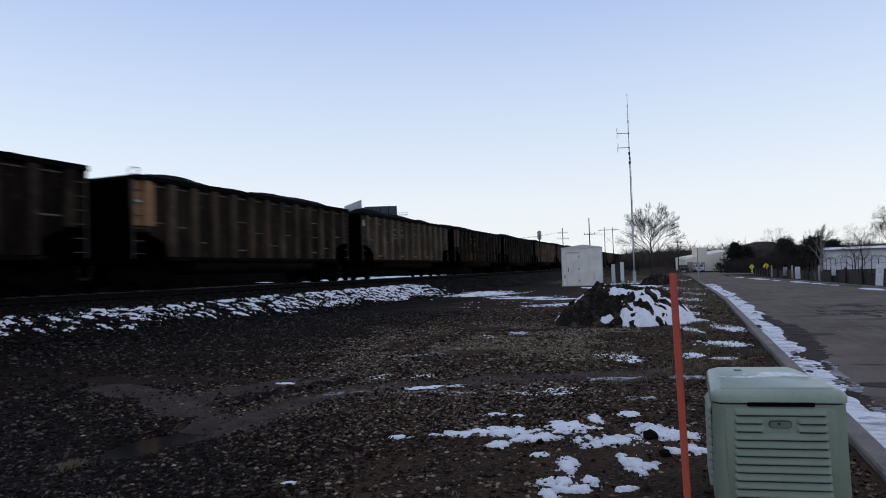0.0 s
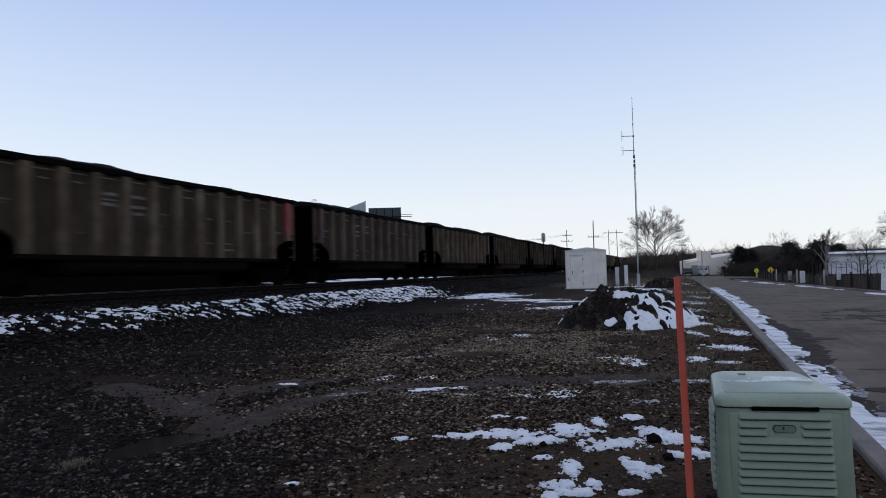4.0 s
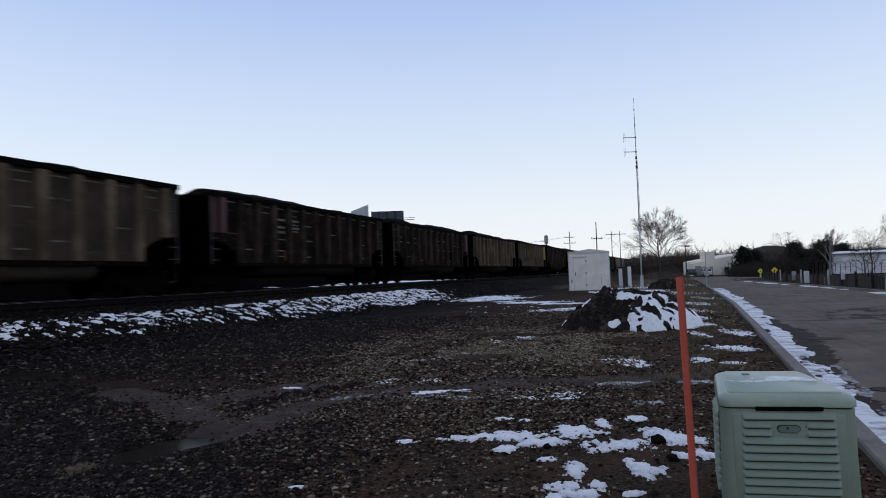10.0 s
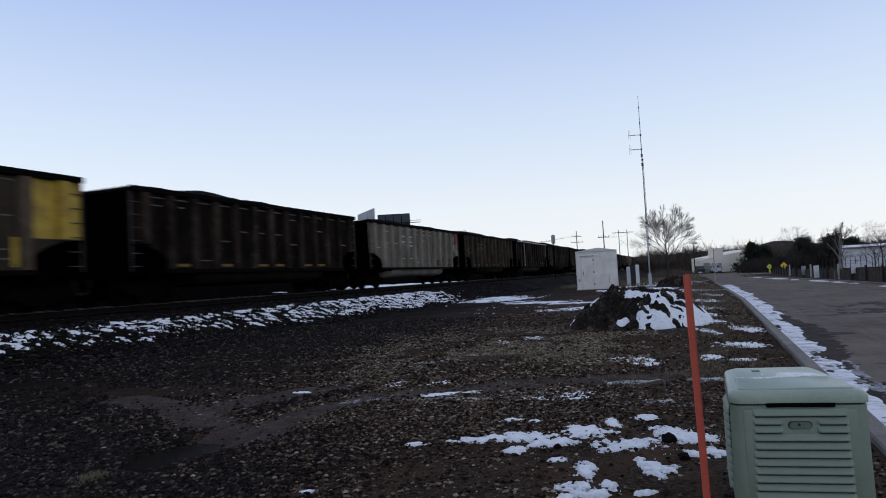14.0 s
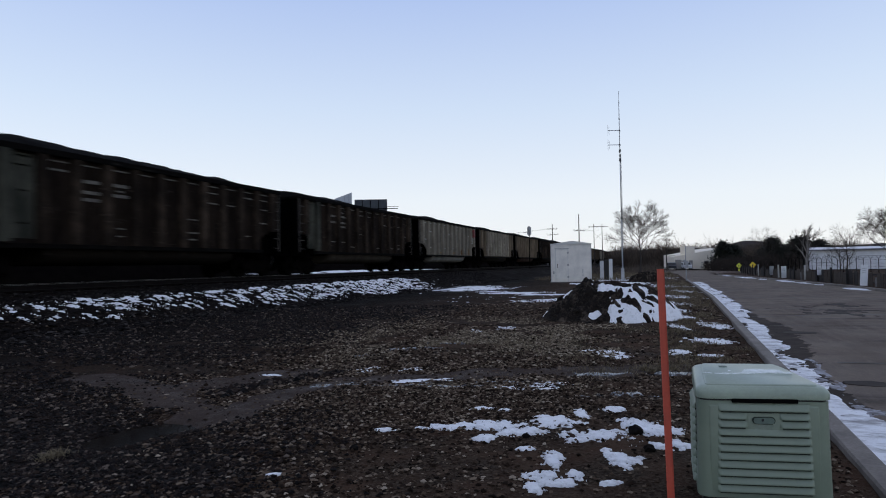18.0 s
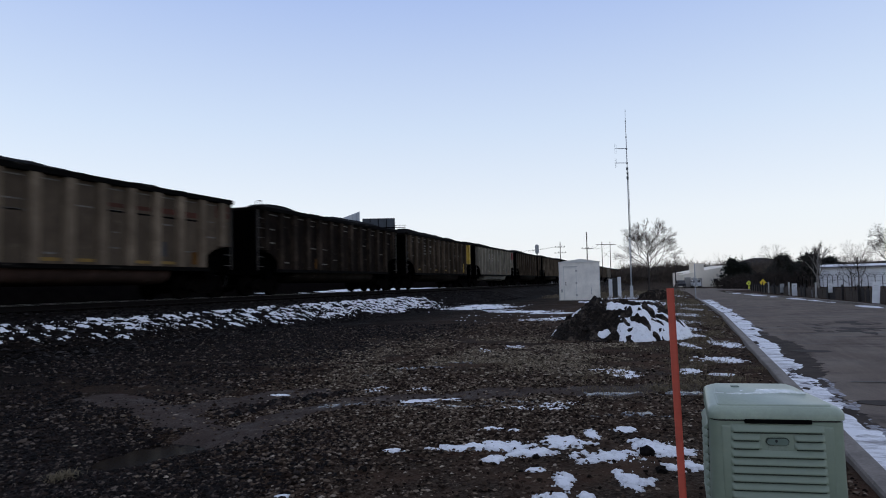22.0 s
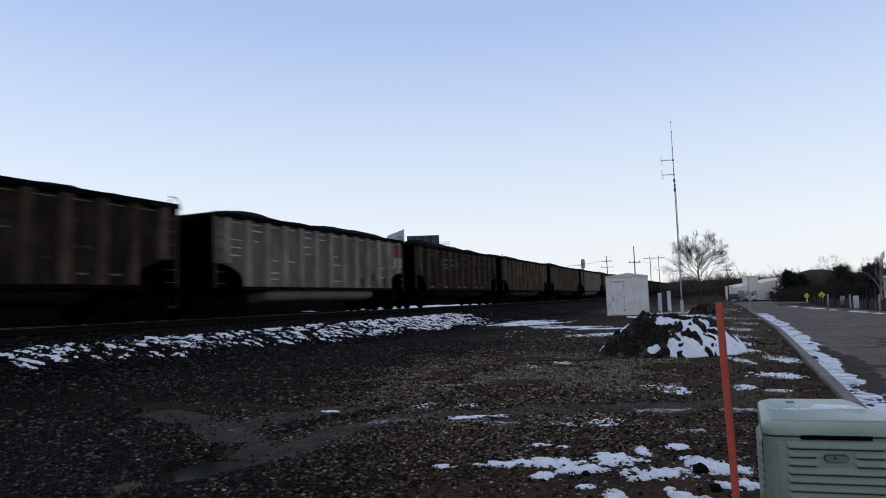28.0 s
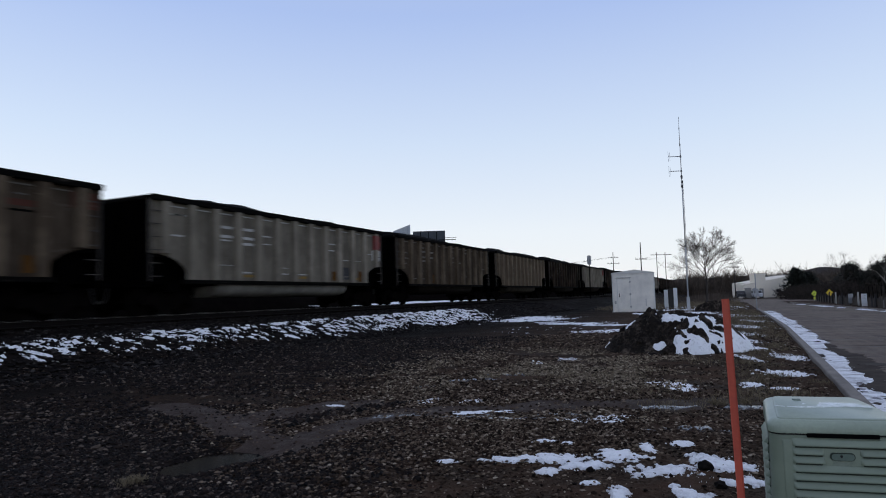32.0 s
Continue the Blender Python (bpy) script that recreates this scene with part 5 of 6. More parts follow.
def side_outline():
    """Half a side sheet's edge in (y, z): a long plate with its lower corners cut away in a curve."""
    pts = [(-HALF, 3.78), (-HALF, 2.02)]
    for i in range(1, 7):
        w = math.pi / 2 * i / 6
        pts.append((-HALF + 1.60 * math.sin(w), 2.02 - 0.80 * (1 - math.cos(w))))
    pts.append((-HALF + 1.60, 1.12))
    return pts + [(-y, z) for y, z in reversed(pts)]


def coal_heap(seed):
    b = Build()
    nx, ny = 9, 60
    for j in range(ny + 1):
        v = -1 + 2 * j / ny
        y = v * (HALF - 0.10)
        end = 1 - smooth(0.62 + 0.12 * (seed % 3), 0.97, abs(v))
        for i in range(nx + 1):
            u = -1 + 2 * i / nx
            crown = (1 - abs(u) ** 1.6)
            wave = 0.16 * fbm(y, seed * 9.1, 0.5, 0.35) + 0.05 * fbm(u * 3, y, seed * 3.3, 1.6)
            z = 3.45 + 0.36 * end + ((0.40 if seed else 0.54) * crown + wave) * (0.15 + 0.85 * end)
            b.v.append((u * 1.42, y, z))
    n = nx + 1
    b.f = [(j * n + i, j * n + i + 1, (j + 1) * n + i + 1, (j + 1) * n + i) for j in range(ny) for i in range(nx)]
    me = b.mesh("coal_load", True)
    me.materials.append(M["coal"])
    return me


HEAPS = [coal_heap(k) for k in range(6)]


def arc_rod(points, r):
    b = Build()
    for p, q in zip(points, points[1:]):
        b.tube(p, q, r, n=5)
    return b


def build_car():
    """A rotary coal gondola, its base at rail level in the middle of its length."""
    car = thing("coal_hopper_car", TRACK_X, 0, RAIL_TOP)
    out = side_outline()
    for sx in (-1, 1):
        part("side_sheet", Build().prism(out, sx * 1.42, sx * 1.455, "x"), "taupe", car)
        part("top_chord", Build().box(sx * 1.51 - 0.11, sx * 1.51 + 0.11, -HALF, HALF, 3.70, 3.88, 0.02), "carblack", car, "dark steel top rail")
        part("side_sill", Build().box(sx * 1.48 - 0.07, sx * 1.48 + 0.07, -5.9, 5.9, 1.03, 1.17, 0.015), "carblack", car)
    rib_full = Build().prism([(-0.185, 0), (-0.14, RIB), (0.14, RIB), (0.185, 0)], 1.17, 3.74, "z").mesh("rib")
    rib_short = Build().prism([(-0.185, 0), (-0.14, RIB), (0.14, RIB), (0.185, 0)], 2.01, 3.74, "z").mesh("rib")
    for me in (rib_full, rib_short):
        me.materials.append(M["taupe"])
    for sx in (-1, 1):
        for y in RIBS:
            r = part("rib", rib_short if abs(y) > 6.2 else rib_full, "taupe", car)
            r.matrix_basis = pose(sx * 1.455, y, 0, 0, 0, -90 * sx)
    for sy in (-1, 1):
        # ends and underframe share one near-black that includes their shade
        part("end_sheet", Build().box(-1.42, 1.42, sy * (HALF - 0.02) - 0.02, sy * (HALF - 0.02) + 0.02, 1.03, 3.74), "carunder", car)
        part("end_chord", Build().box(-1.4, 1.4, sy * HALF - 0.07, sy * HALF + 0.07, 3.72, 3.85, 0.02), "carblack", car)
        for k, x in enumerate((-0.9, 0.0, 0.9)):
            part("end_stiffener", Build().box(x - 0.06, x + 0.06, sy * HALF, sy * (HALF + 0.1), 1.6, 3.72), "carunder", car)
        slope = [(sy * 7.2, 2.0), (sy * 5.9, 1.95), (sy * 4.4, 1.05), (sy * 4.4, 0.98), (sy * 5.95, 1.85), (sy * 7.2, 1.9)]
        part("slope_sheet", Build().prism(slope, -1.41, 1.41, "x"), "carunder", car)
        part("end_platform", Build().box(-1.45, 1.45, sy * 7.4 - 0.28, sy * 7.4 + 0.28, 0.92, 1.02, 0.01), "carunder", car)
        # solid dark blocks that also close the daylight under the slope sheet
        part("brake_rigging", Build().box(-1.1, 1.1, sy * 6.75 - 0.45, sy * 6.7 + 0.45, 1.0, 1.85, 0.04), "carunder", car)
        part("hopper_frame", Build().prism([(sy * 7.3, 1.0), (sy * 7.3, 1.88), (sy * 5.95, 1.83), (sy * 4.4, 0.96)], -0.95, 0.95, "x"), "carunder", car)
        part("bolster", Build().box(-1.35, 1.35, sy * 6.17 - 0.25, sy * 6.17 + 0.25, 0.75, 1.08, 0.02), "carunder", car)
        c = Build().box(-0.08, 0.08, sy * 7.95 - 0.3, sy * 7.95 + 0.3, 0.76, 0.95, 0.02)
        c.box(-0.15, 0.15, sy * 8.02 - 0.12, sy * 8.02 + 0.12, 0.72, 1.0, 0.03)
        part("coupler", c, "darksteel", car)
        part("air_hose", arc_rod([(0.35, sy * 7.8, 0.9), (0.38, sy * 7.9, 0.55), (0.36, sy * 8.0, 0.42), (0.32, sy * 8.08, 0.5)], 0.025), "rubber", car)
        for sx in (-1, 1):
            lad = Build()
            for k in range(6):
                z = 1.25 + 0.42 * k
                lad.box(sx * 1.50 - 0.015, sx * 1.50 + 0.015, sy * (HALF - 0.42), sy * (HALF - 0.02), z, z + 0.03)
            lad.box(sx * 1.5 - 0.02, sx * 1.5 + 0.02, sy * (HALF - 0.02) - 0.02, sy * (HALF - 0.02) + 0.02, 1.1, 3.72)
            part("ladder", lad, "rung", car, "worn pale ladder rungs")
    tub = Build()
    n, sec = 12, [-4.2, -4.12, 4.12, 4.2]
    for k, y in enumerate(sec):
        q = 0.94 if k in (0, 3) else 1.0
        for i in range(n + 1):
            w = math.pi * i / n
            x, z = math.cos(w), math.sin(w)
            tub.v.append((1.36 * q * math.copysign(abs(x) ** 0.55, x), y, 1.06 - 0.52 * q * z ** 0.7))
    m = n + 1
    tub.f = [(j * m + i, j * m + i + 1, (j + 1) * m + i + 1, (j + 1) * m + i) for j in range(3) for i in range(n)] + [tuple(range(m)), tuple(range(3 * m, 4 * m))]
    part("belly_tub", tub, "tubdark", car, smooth=True)
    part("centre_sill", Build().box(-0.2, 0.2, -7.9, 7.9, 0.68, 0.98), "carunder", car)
    frame_me = Build()
    frame_me.prism([(-1.15, 0.40), (-1.1, 0.56), (-0.75, 0.62), (-0.45, 0.74), (0.45, 0.74), (0.75, 0.62), (1.1, 0.56), (1.15, 0.40), (0.72, 0.40), (0.35, 0.18), (-0.35, 0.18), (-0.72, 0.40)], -0.06, 0.06, "x")
    for y in (-0.89, 0.89):
        frame_me.box(0.03, 0.14, y - 0.13, y + 0.13, 0.33, 0.58, 0.02)
    for k in (-0.2, 0.0, 0.2):
        frame_me.tube((0.02, k, 0.27), (0.02, k, 0.52), 0.075, n=8)
    frame_me = frame_me.mesh("side_frame")
    frame_me.materials.append(M["darksteel"])
    wheel = Build()
    prof = [(0.0, 0.12), (0.06, 0.12), (0.045, 0.33), (0.075, 0.40), (0.075, 0.457), (-0.035, 0.465), (-0.065, 0.485), (-0.065, 0.40), (-0.03, 0.33), (-0.06, 0.12)]
    n = 14
    for i in range(n):
        w = 2 * math.pi * i / n
        wheel.v += [(x, r * math.cos(w), r * math.sin(w)) for x, r in prof]
    k = len(prof)
    wheel.f = [(i * k + j, i * k + (j + 1) % k, ((i + 1) % n) * k + (j + 1) % k, ((i + 1) % n) * k + j) for i in range(n) for j in range(k)]
    wheel = wheel.mesh("wheel")
    wheel.materials.append(M["darksteel"])
    axle = Build().tube((-1.0, 0, 0), (1.0, 0, 0), 0.085, n=10).mesh("axle")
    axle.materials.append(M["darksteel"])
    for sy in (-1, 1):
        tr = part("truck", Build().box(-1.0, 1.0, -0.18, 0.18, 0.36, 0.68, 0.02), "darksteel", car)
        tr.location = (0, sy * 6.17, 0)
        for sx in (-1, 1):
            fr = part("side_frame", frame_me, "darksteel", tr)
            fr.matrix_basis = pose(sx * 1.0, 0, 0.02, 0, 0, 0 if sx > 0 else 180)
            for wy in (-0.89, 0.89):
                wh = part("wheel", wheel, "darksteel", tr)
                wh.matrix_basis = pose(sx * 0.7535, wy, 0.457, 0, 0, 0 if sx > 0 else 180)
        for wy in (-0.89, 0.89):
            ax = part("axle", axle, "darksteel", tr)
            ax.location = (0, wy, 0.457)
    load = part("coal_load", HEAPS[0], "coal", car, "heaped black coal")
    return car


def dress(car, k, paint, tub):
    """Give a car its own paint and coal heap."""
    for o in car.children:
        stem = o.name.split(".")[0]
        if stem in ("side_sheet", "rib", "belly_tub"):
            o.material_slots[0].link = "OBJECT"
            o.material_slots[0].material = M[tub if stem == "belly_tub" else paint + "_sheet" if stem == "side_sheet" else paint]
        elif stem == "coal_load":
            o.data = HEAPS[(k * 5 + 1) % 6]


def panel_patch(car, name, y0, y1, z0, z1, material, proud=0.006, label=""):
    return part(name, Build().box(1.455, 1.455 + proud, y0, y1, z0, z1), material, car, label)


def end_panel(car, sy, material, z0=1.85, z1=3.72, width=1.5):
    """Coloured paint on the last bays, ribs included."""
    a, b = (HALF - width, HALF) if sy > 0 else (-HALF, -HALF + width)
    b0 = Build().box(1.455, 1.462, a, b, z0, z1)
    for y in RIBS:
        if a <= y <= b:
            b0.prism([(1.46, y - 0.19), (1.46, y + 0.19), (1.462 + RIB, y + 0.145), (1.462 + RIB, y - 0.145)], max(z0, 2.02), z1, "z")
    return part("painted_end", b0, material, car, "end bays painted in another colour")


def rib_paint(car, which, material, z0=1.2, z1=3.7):
    for i in which:
        y = RIBS[i]
        part("painted_rib", Build().prism([(1.45, y - 0.192), (1.45, y + 0.192), (1.463 + RIB, y + 0.147), (1.463 + RIB, y - 0.147)], z0, z1, "z"), material, car)


def dashes(car, which, material="dashyellow", z=1.25):
    for i in which:
        if i in (0, 11):
            continue
        y = (RIBS[i] + RIBS[i + 1]) / 2
        panel_patch(car, "reflector_strip", y - 0.36, y + 0.36, z, z + 0.10, material, 0.008)


def marks(car, seed, material="carletter"):
    """Worn stencilled lettering as plain bars in the bays."""
    rnd = random.Random(seed)
    for i in range(12):
        y = (RIBS[i] + RIBS[i + 1]) / 2
        panel_patch(car, "lettering", y - 0.3, y + 0.3, 3.56, 3.60, material, 0.004)
        for k in range(rnd.choice((0, 1, 1, 2, 3))):
            z = rnd.choice((3.3, 2.9, 2.6, 2.2, 1.7, 1.45))
            z = max(z, 2.3) if i in (0, 11) else z
            w = rnd.uniform(0.12, 0.34)
            panel_patch(car, "lettering", y - w, y + w, z, z + rnd.uniform(0.035, 0.06), material, 0.004)
    b = rnd.choice((2, 3))
    for j in range(2 if seed % 3 else 0):
        y = (RIBS[b + j] + RIBS[b + j + 1]) / 2
        for z in (3.05, 2.72, 2.50)[:2 + (seed + j) % 2]:
            panel_patch(car, "lettering", y - 0.33, y + 0.33, z, z + 0.10, material, 0.004)


def mid_stripe(car, material="carrust"):
    """A faded red herald over four bays with a dark line under it."""
    rnd = random.Random(car.name)
    for i in (7, 8, 9, 10):
        y = (RIBS[i] + RIBS[i + 1]) / 2
        panel_patch(car, "painted_stripe", y - 0.36, y + 0.36, 2.98 + rnd.uniform(0, 0.05), 3.16 + rnd.uniform(-0.04, 0.08), material, 0.005)
        panel_patch(car, "dark_line", y - 0.40, y + 0.40, 2.86, 2.92, "carblack", 0.005)


def square(car, y, z, size, material, name="painted_square"):
    return panel_patch(car, name, y - size / 2, y + size / 2, z - size / 2, z + size / 2, material, 0.010)


def grab_rod(car, sy):
    y = sy * HALF
    part("bent_hand_rail", arc_rod([(1.49, y + sy * 0.12, 3.2), (1.49, y + sy * 0.12, 3.85), (1.49, y + sy * 0.08, 4.0), (1.49, y - sy * 0.05, 4.10), (1.49, y - sy * 0.28, 4.12), (1.49, y - sy * 0.30, 3.85)], 0.018), "darksteel", car)


# paint of each car, in the order in which they pass
PAINT = {-2: "dark", -1: "dark", 0: "umber", 1: "taupe", 2: "dark", 3: "dark", 4: "taupe", 5: "brown", 6: "taupe", 7: "umber", 8: "umber", 9: "dark", 10: "taupe",
         11: "dark", 12: "dark", 13: "taupe", 14: "taupe", 15: "dark", 16: "silver", 17: "umber", 18: "dark", 19: "dark", 20: "dark", 21: "silver", 22: "light", 23: "light",
         24: "dark", 25: "umber", 26: "silver", 27: "umber", 28: "taupe", 29: "umber", 30: "silver", 31: "umber", 32: "taupe", 33: "taupe", 34: "silver", 35: "taupe", 36: "light", 37: "dark"}
PALE_TUB = (7, 10, 16, 18, 20, 21, 23, 26, 30, 32, 34, 36)
WORDS = {"taupe": "taupe", "light": "pale dusty taupe", "umber": "dark umber", "dark": "dark brown", "brown": "faded reddish brown", "silver": "dusty silver-grey"}

CARS = []
first = build_car()
for k in range(-2, 50):
    car = first if k == -2 else copy_thing(first, pose(TRACK_X, 0, RAIL_TOP))
    CARS.append((k, car))
for k, car in CARS:
    paint = PAINT.get(k, ("dark", "taupe", "taupe", "silver", "dark")[k % 5])
    dress(car, k, paint, ("tubpale" if paint == "silver" else "tubred" if k == 23 else "tubmid") if k in PALE_TUB else "tubdark")
    extra = {14: " and a yellow end", 25: " and a yellow end", 0: " and a tan end", 18: " and one white bay", 22: " and pale ribs", 19: " and pale front bays"}.get(k, "")
    if paint == "silver":
        extra = " and a red end"
    tagged(car, "%s ribbed coal car%s, heaped with coal" % (WORDS[paint], extra), "freight car", "cars of the coal train")
    if -1 <= k <= 38 and k != 22:
        marks(car, k, "carwhite" if paint == "silver" else "carletter")
    if paint == "silver":
        end_panel(car, 1, "carred", 2.88, 3.6, 0.62)
        panel_patch(car, "white_patch", 6.35, 7.2, 2.32, 2.84, "carwhite", 0.008)
        square(car, 5.30, 1.48, 0.5, "rustorange")
        square(car, 3.0, 1.46, 0.42, "rustorange")
        square(car, 3.95, 1.60, 0.58, "navy", "dark_square")
        panel_patch(car, "lettering", 3.68, 4.2, 1.42, 1.47, "carletter", 0.016)
        dashes(car, (0, 3, 6, 10), "dashyellow", 1.3)
    if k in (8, 13, 15, 17, 23, 31, 33):
        dashes(car, (1, 2, 4, 6, 7, 9, 11) if k == 17 else (1, 3, 5, 6, 8, 9, 11) if k != 8 else (2, 4, 5, 7, 9, 10))
    if k in (1, 14, 25):
        dashes(car, (1, 4, 6, 8), "dashyellow", 1.35)
    if k in (8, 22, 23, 31, 33):
        mid_stripe(car)
    if k in (2, 9, 11, 24, 35):
        for y, z, q in {2: ((-2.57, 1.55, 0.6), (-1.41, 1.6, 0.6), (5.35, 1.6, 0.4)), 9: ((1.94, 1.55, 0.6), (4.09, 1.55, 0.5))}.get(k, ((-2.3, 1.5, 0.5), (2.3, 1.5, 0.4))):
            square(car, y, z, q, "rustorange")
    if k in (23, 31, 33):
        square(car, 5.30, 1.5, 0.46, "rustorange")
        panel_patch(car, "painted_patch", 6.35, 7.15, 3.12, 3.6, "carrust", 0.008)
    if k == 23:
        square(car, 3.57, 1.77, 0.5, "navy", "dark_square")
    if k in (14, 25):
        end_panel(car, 1, "caryellow", 2.04, 3.72, 1.6)
        panel_patch(car, "painted_patch", 5.20, 5.62, 1.25, 2.05, "caryellow", 0.008)
    if k in (28,):
        end_panel(car, 1, "caryellow", 2.04, 3.72, 0.5)
    if k == 0:
        end_panel(car, -1, "cartan", 2.2, 3.72, 1.0)
        panel_patch(car, "lettering", -7.1, -6.75, 2.9, 3.05, "carwhite", 0.02)
    if k in (2, 5, 11):
        end_panel(car, -1, "carmaroon", 2.32, 3.7, 0.9)
    if k in (12, 18, 6, 4):
        end_panel(car, 1, "carmaroon" if k != 4 else "carred", 2.3, 3.7, 0.75)
    if k == 1:
        panel_patch(car, "white_patch", -7.15, -6.5, 3.1, 3.45, "carwhite", 0.02)
    if k == 9:
        panel_patch(car, "yellow_square", 6.55, 7.0, 2.3, 2.75, "caryellow", 0.02)
        panel_patch(car, "yellow_square", -7.05, -6.65, 2.3, 2.7, "caryellow", 0.02)
        end_panel(car, -1, "carmaroon", 2.9, 3.7, 1.3)
    if k == 3:
        for i in (8, 9, 10, 11):
            y = (RIBS[i] + RIBS[i + 1]) / 2
            panel_patch(car, "lettering", y - 0.24, y + 0.24, 3.02, 3.40, "carwhite", 0.006)
        panel_patch(car, "white_patch", -7.15, -6.1, 3.2, 3.6, "carletter", 0.006)
    if k == 18:
        panel_patch(car, "white_bay", -3.86, -3.36, 1.2, 3.72, "carwhite", 0.012)
        for i in range(8):
            panel_patch(car, "dark_line", -3.86, -3.36, 1.45 + 0.28 * i, 1.475 + 0.28 * i, "carblack", 0.016)
        part("painted_chord", Build().box(1.621, 1.633, -HALF, HALF, 3.76, 3.85), "carwhite", car)
        panel_patch(car, "white_square", 5.0, 5.6, 1.3, 1.65, "carwhite", 0.012)
        dashes(car, (0, 4, 7, 9), "dashyellow", 1.5)
    if k in (19, 20):
        panel_patch(car, "pale_bay", -6.4, -4.4 if k == 19 else -5.4, 1.3, 3.65, "cargreen", 0.004)
        rib_paint(car, (1,), "cargreen")
    if k == 22:
        rib_paint(car, range(2, 11), "carpale")
    if k == 16:
        panel_patch(car, "white_patch", 6.4, 7.1, 3.0, 3.5, "carwhite", 0.012)
    if k in (0, 1, 13, 17, 32, 33, 5, 24):
        grab_rod(car, -1)
    if k in (30, 7, 29):
        grab_rod(car, 1)


# ---- snow, stones, grass, puddles ----
def flake(height, x0, x1, y0, y1, step, mask, thick):
    """A sheet of snow over the ground where mask(x, y) is above nought."""
    nx, ny = max(2, round((x1 - x0) / step)), max(2, round((y1 - y0) / step))
    b, keep = Build(), []
    for j in range(ny + 1):
        for i in range(nx + 1):
            x, y = x0 + (x1 - x0) * i / nx, y0 + (y1 - y0) * j / ny
            k = mask(x, y)
            keep.append(k)
            b.v.append((x, y, height(x, y) + (thick * min(1.0, 0.02 + 2.4 * k) ** 0.6 if k > 0 else -0.02)))
    n = nx + 1
    full = [(j * n + i, j * n + i + 1, (j + 1) * n + i + 1, (j + 1) * n + i) for j in range(ny) for i in range(nx)]
    b.f = [f for f in full if max(keep[i] for i in f) > 0]
    used = sorted({i for f in b.f for i in f})
    back = {o: k for k, o in enumerate(used)}
    b.v = [b.v[i] for i in used]
    b.f = [tuple(back[i] for i in f) for f in b.f]
    return b


TURN = radians(20)


def snow_patch(blobs, seed, label="thin patch of melting snow on the dirt", step=0.0105, thick=0.020, rag=0.82, hold=-0.08, material="snow", name="snow_patch", category="snow patch", group="snow patches on the dirt"):
    """blobs: centre x, centre y, half width, half depth, seen from the cabinet's side."""
    cs, sn = math.cos(TURN), math.sin(TURN)

    wide = max(b[2] for b in blobs) ** 0.7
    f1, f2 = 1.3 / wide, 4.2 / wide

    def mask(x, y):
        best = -1.0
        for cx, cy, rx, ry in blobs:
            dx, dy = x - cx, y - cy
            u, v = (dx * cs + dy * sn) / rx, (-dx * sn + dy * cs) / ry
            best = max(best, 1 - math.hypot(u, v))
        return 0.85 * best + rag * (0.55 * fbm(x, y, seed, f1, 3) + 0.62 * noise.fractal(Vector((x * f2, y * f2 * 1.15, seed + 50)), 0.45, 2.0, 5)) + hold

    pad = 1.35
    x0 = min(c[0] - max(c[2], c[3]) * pad for c in blobs)
    x1 = max(c[0] + max(c[2], c[3]) * pad for c in blobs)
    y0 = min(c[1] - max(c[2], c[3]) * pad for c in blobs)
    y1 = max(c[1] + max(c[2], c[3]) * pad for c in blobs)
    ob = part(name, flake(ground_z, x0, x1, y0, y1, step, mask, thick), material, smooth=True)
    return tagged(ob, label, category, group, kind="stuff")


snow_patch([(-1.55, 4.82, 0.24, 0.10), (-1.27, 4.95, 0.26, 0.14), (-0.87, 5.15, 0.23, 0.20), (-1.04, 4.84, 0.22, 0.11), (-1.27, 4.59, 0.10, 0.10)], 1.0, "long ragged patch of melting snow")
snow_patch([(-0.46, 4.83, 0.23, 0.16), (-0.34, 4.38, 0.08, 0.24), (-0.27, 4.30, 0.11, 0.12)], 2.0, "bent ragged patch of melting snow")
snow_patch([(-0.15, 5.13, 0.16, 0.22), (0.01, 5.13, 0.15, 0.12), (0.11, 4.75, 0.10, 0.14), (-0.02, 4.66, 0.06, 0.08)], 3.0, "patch of melting snow round a dark rock")
snow_patch([(-0.69, 4.17, 0.07, 0.17), (-0.70, 3.88, 0.11, 0.08), (-0.61, 3.77, 0.13, 0.06), (-0.71, 3.65, 0.05, 0.09), (-0.51, 3.93, 0.05, 0.09)], 4.0, "ragged patch of melting snow")
for k, blob in enumerate(((-0.30, 3.83, 0.07, 0.04), (-0.66, 5.52, 0.06, 0.17), (-0.41, 5.70, 0.10, 0.12), (-1.54, 5.48, 0.11, 0.06), (-1.32, 5.45, 0.05, 0.05), (-0.93, 4.41, 0.08, 0.05),
                          (-2.07, 4.55, 0.09, 0.05), (-2.27, 3.35, 0.06, 0.035), (-4.69, 6.87, 0.15, 0.07), (-3.49, 7.10, 0.10, 0.08))):
    snow_patch([blob], 10.0 + k, "small patch of melting snow on the dirt", 0.012, 0.016, 0.45, 0.0)
snow_patch([(-1.16, 6.73, 0.24, 0.25), (-1.5, 6.5, 0.2, 0.1)], 5.0, "thin broken crust of snow", 0.02, 0.010, 0.95)
snow_patch([(-3.66, 7.22, 0.32, 0.14), (-3.0, 7.3, 0.3, 0.12), (-2.6, 6.6, 0.35, 0.10)], 6.0, "thin broken crust of snow", 0.025, 0.010, 1.0)
snow_patch([(-0.82, 9.33, 0.28, 0.45), (-0.6, 8.8, 0.2, 0.2)], 7.0, "thin broken crust of snow", 0.025, 0.012, 0.9)
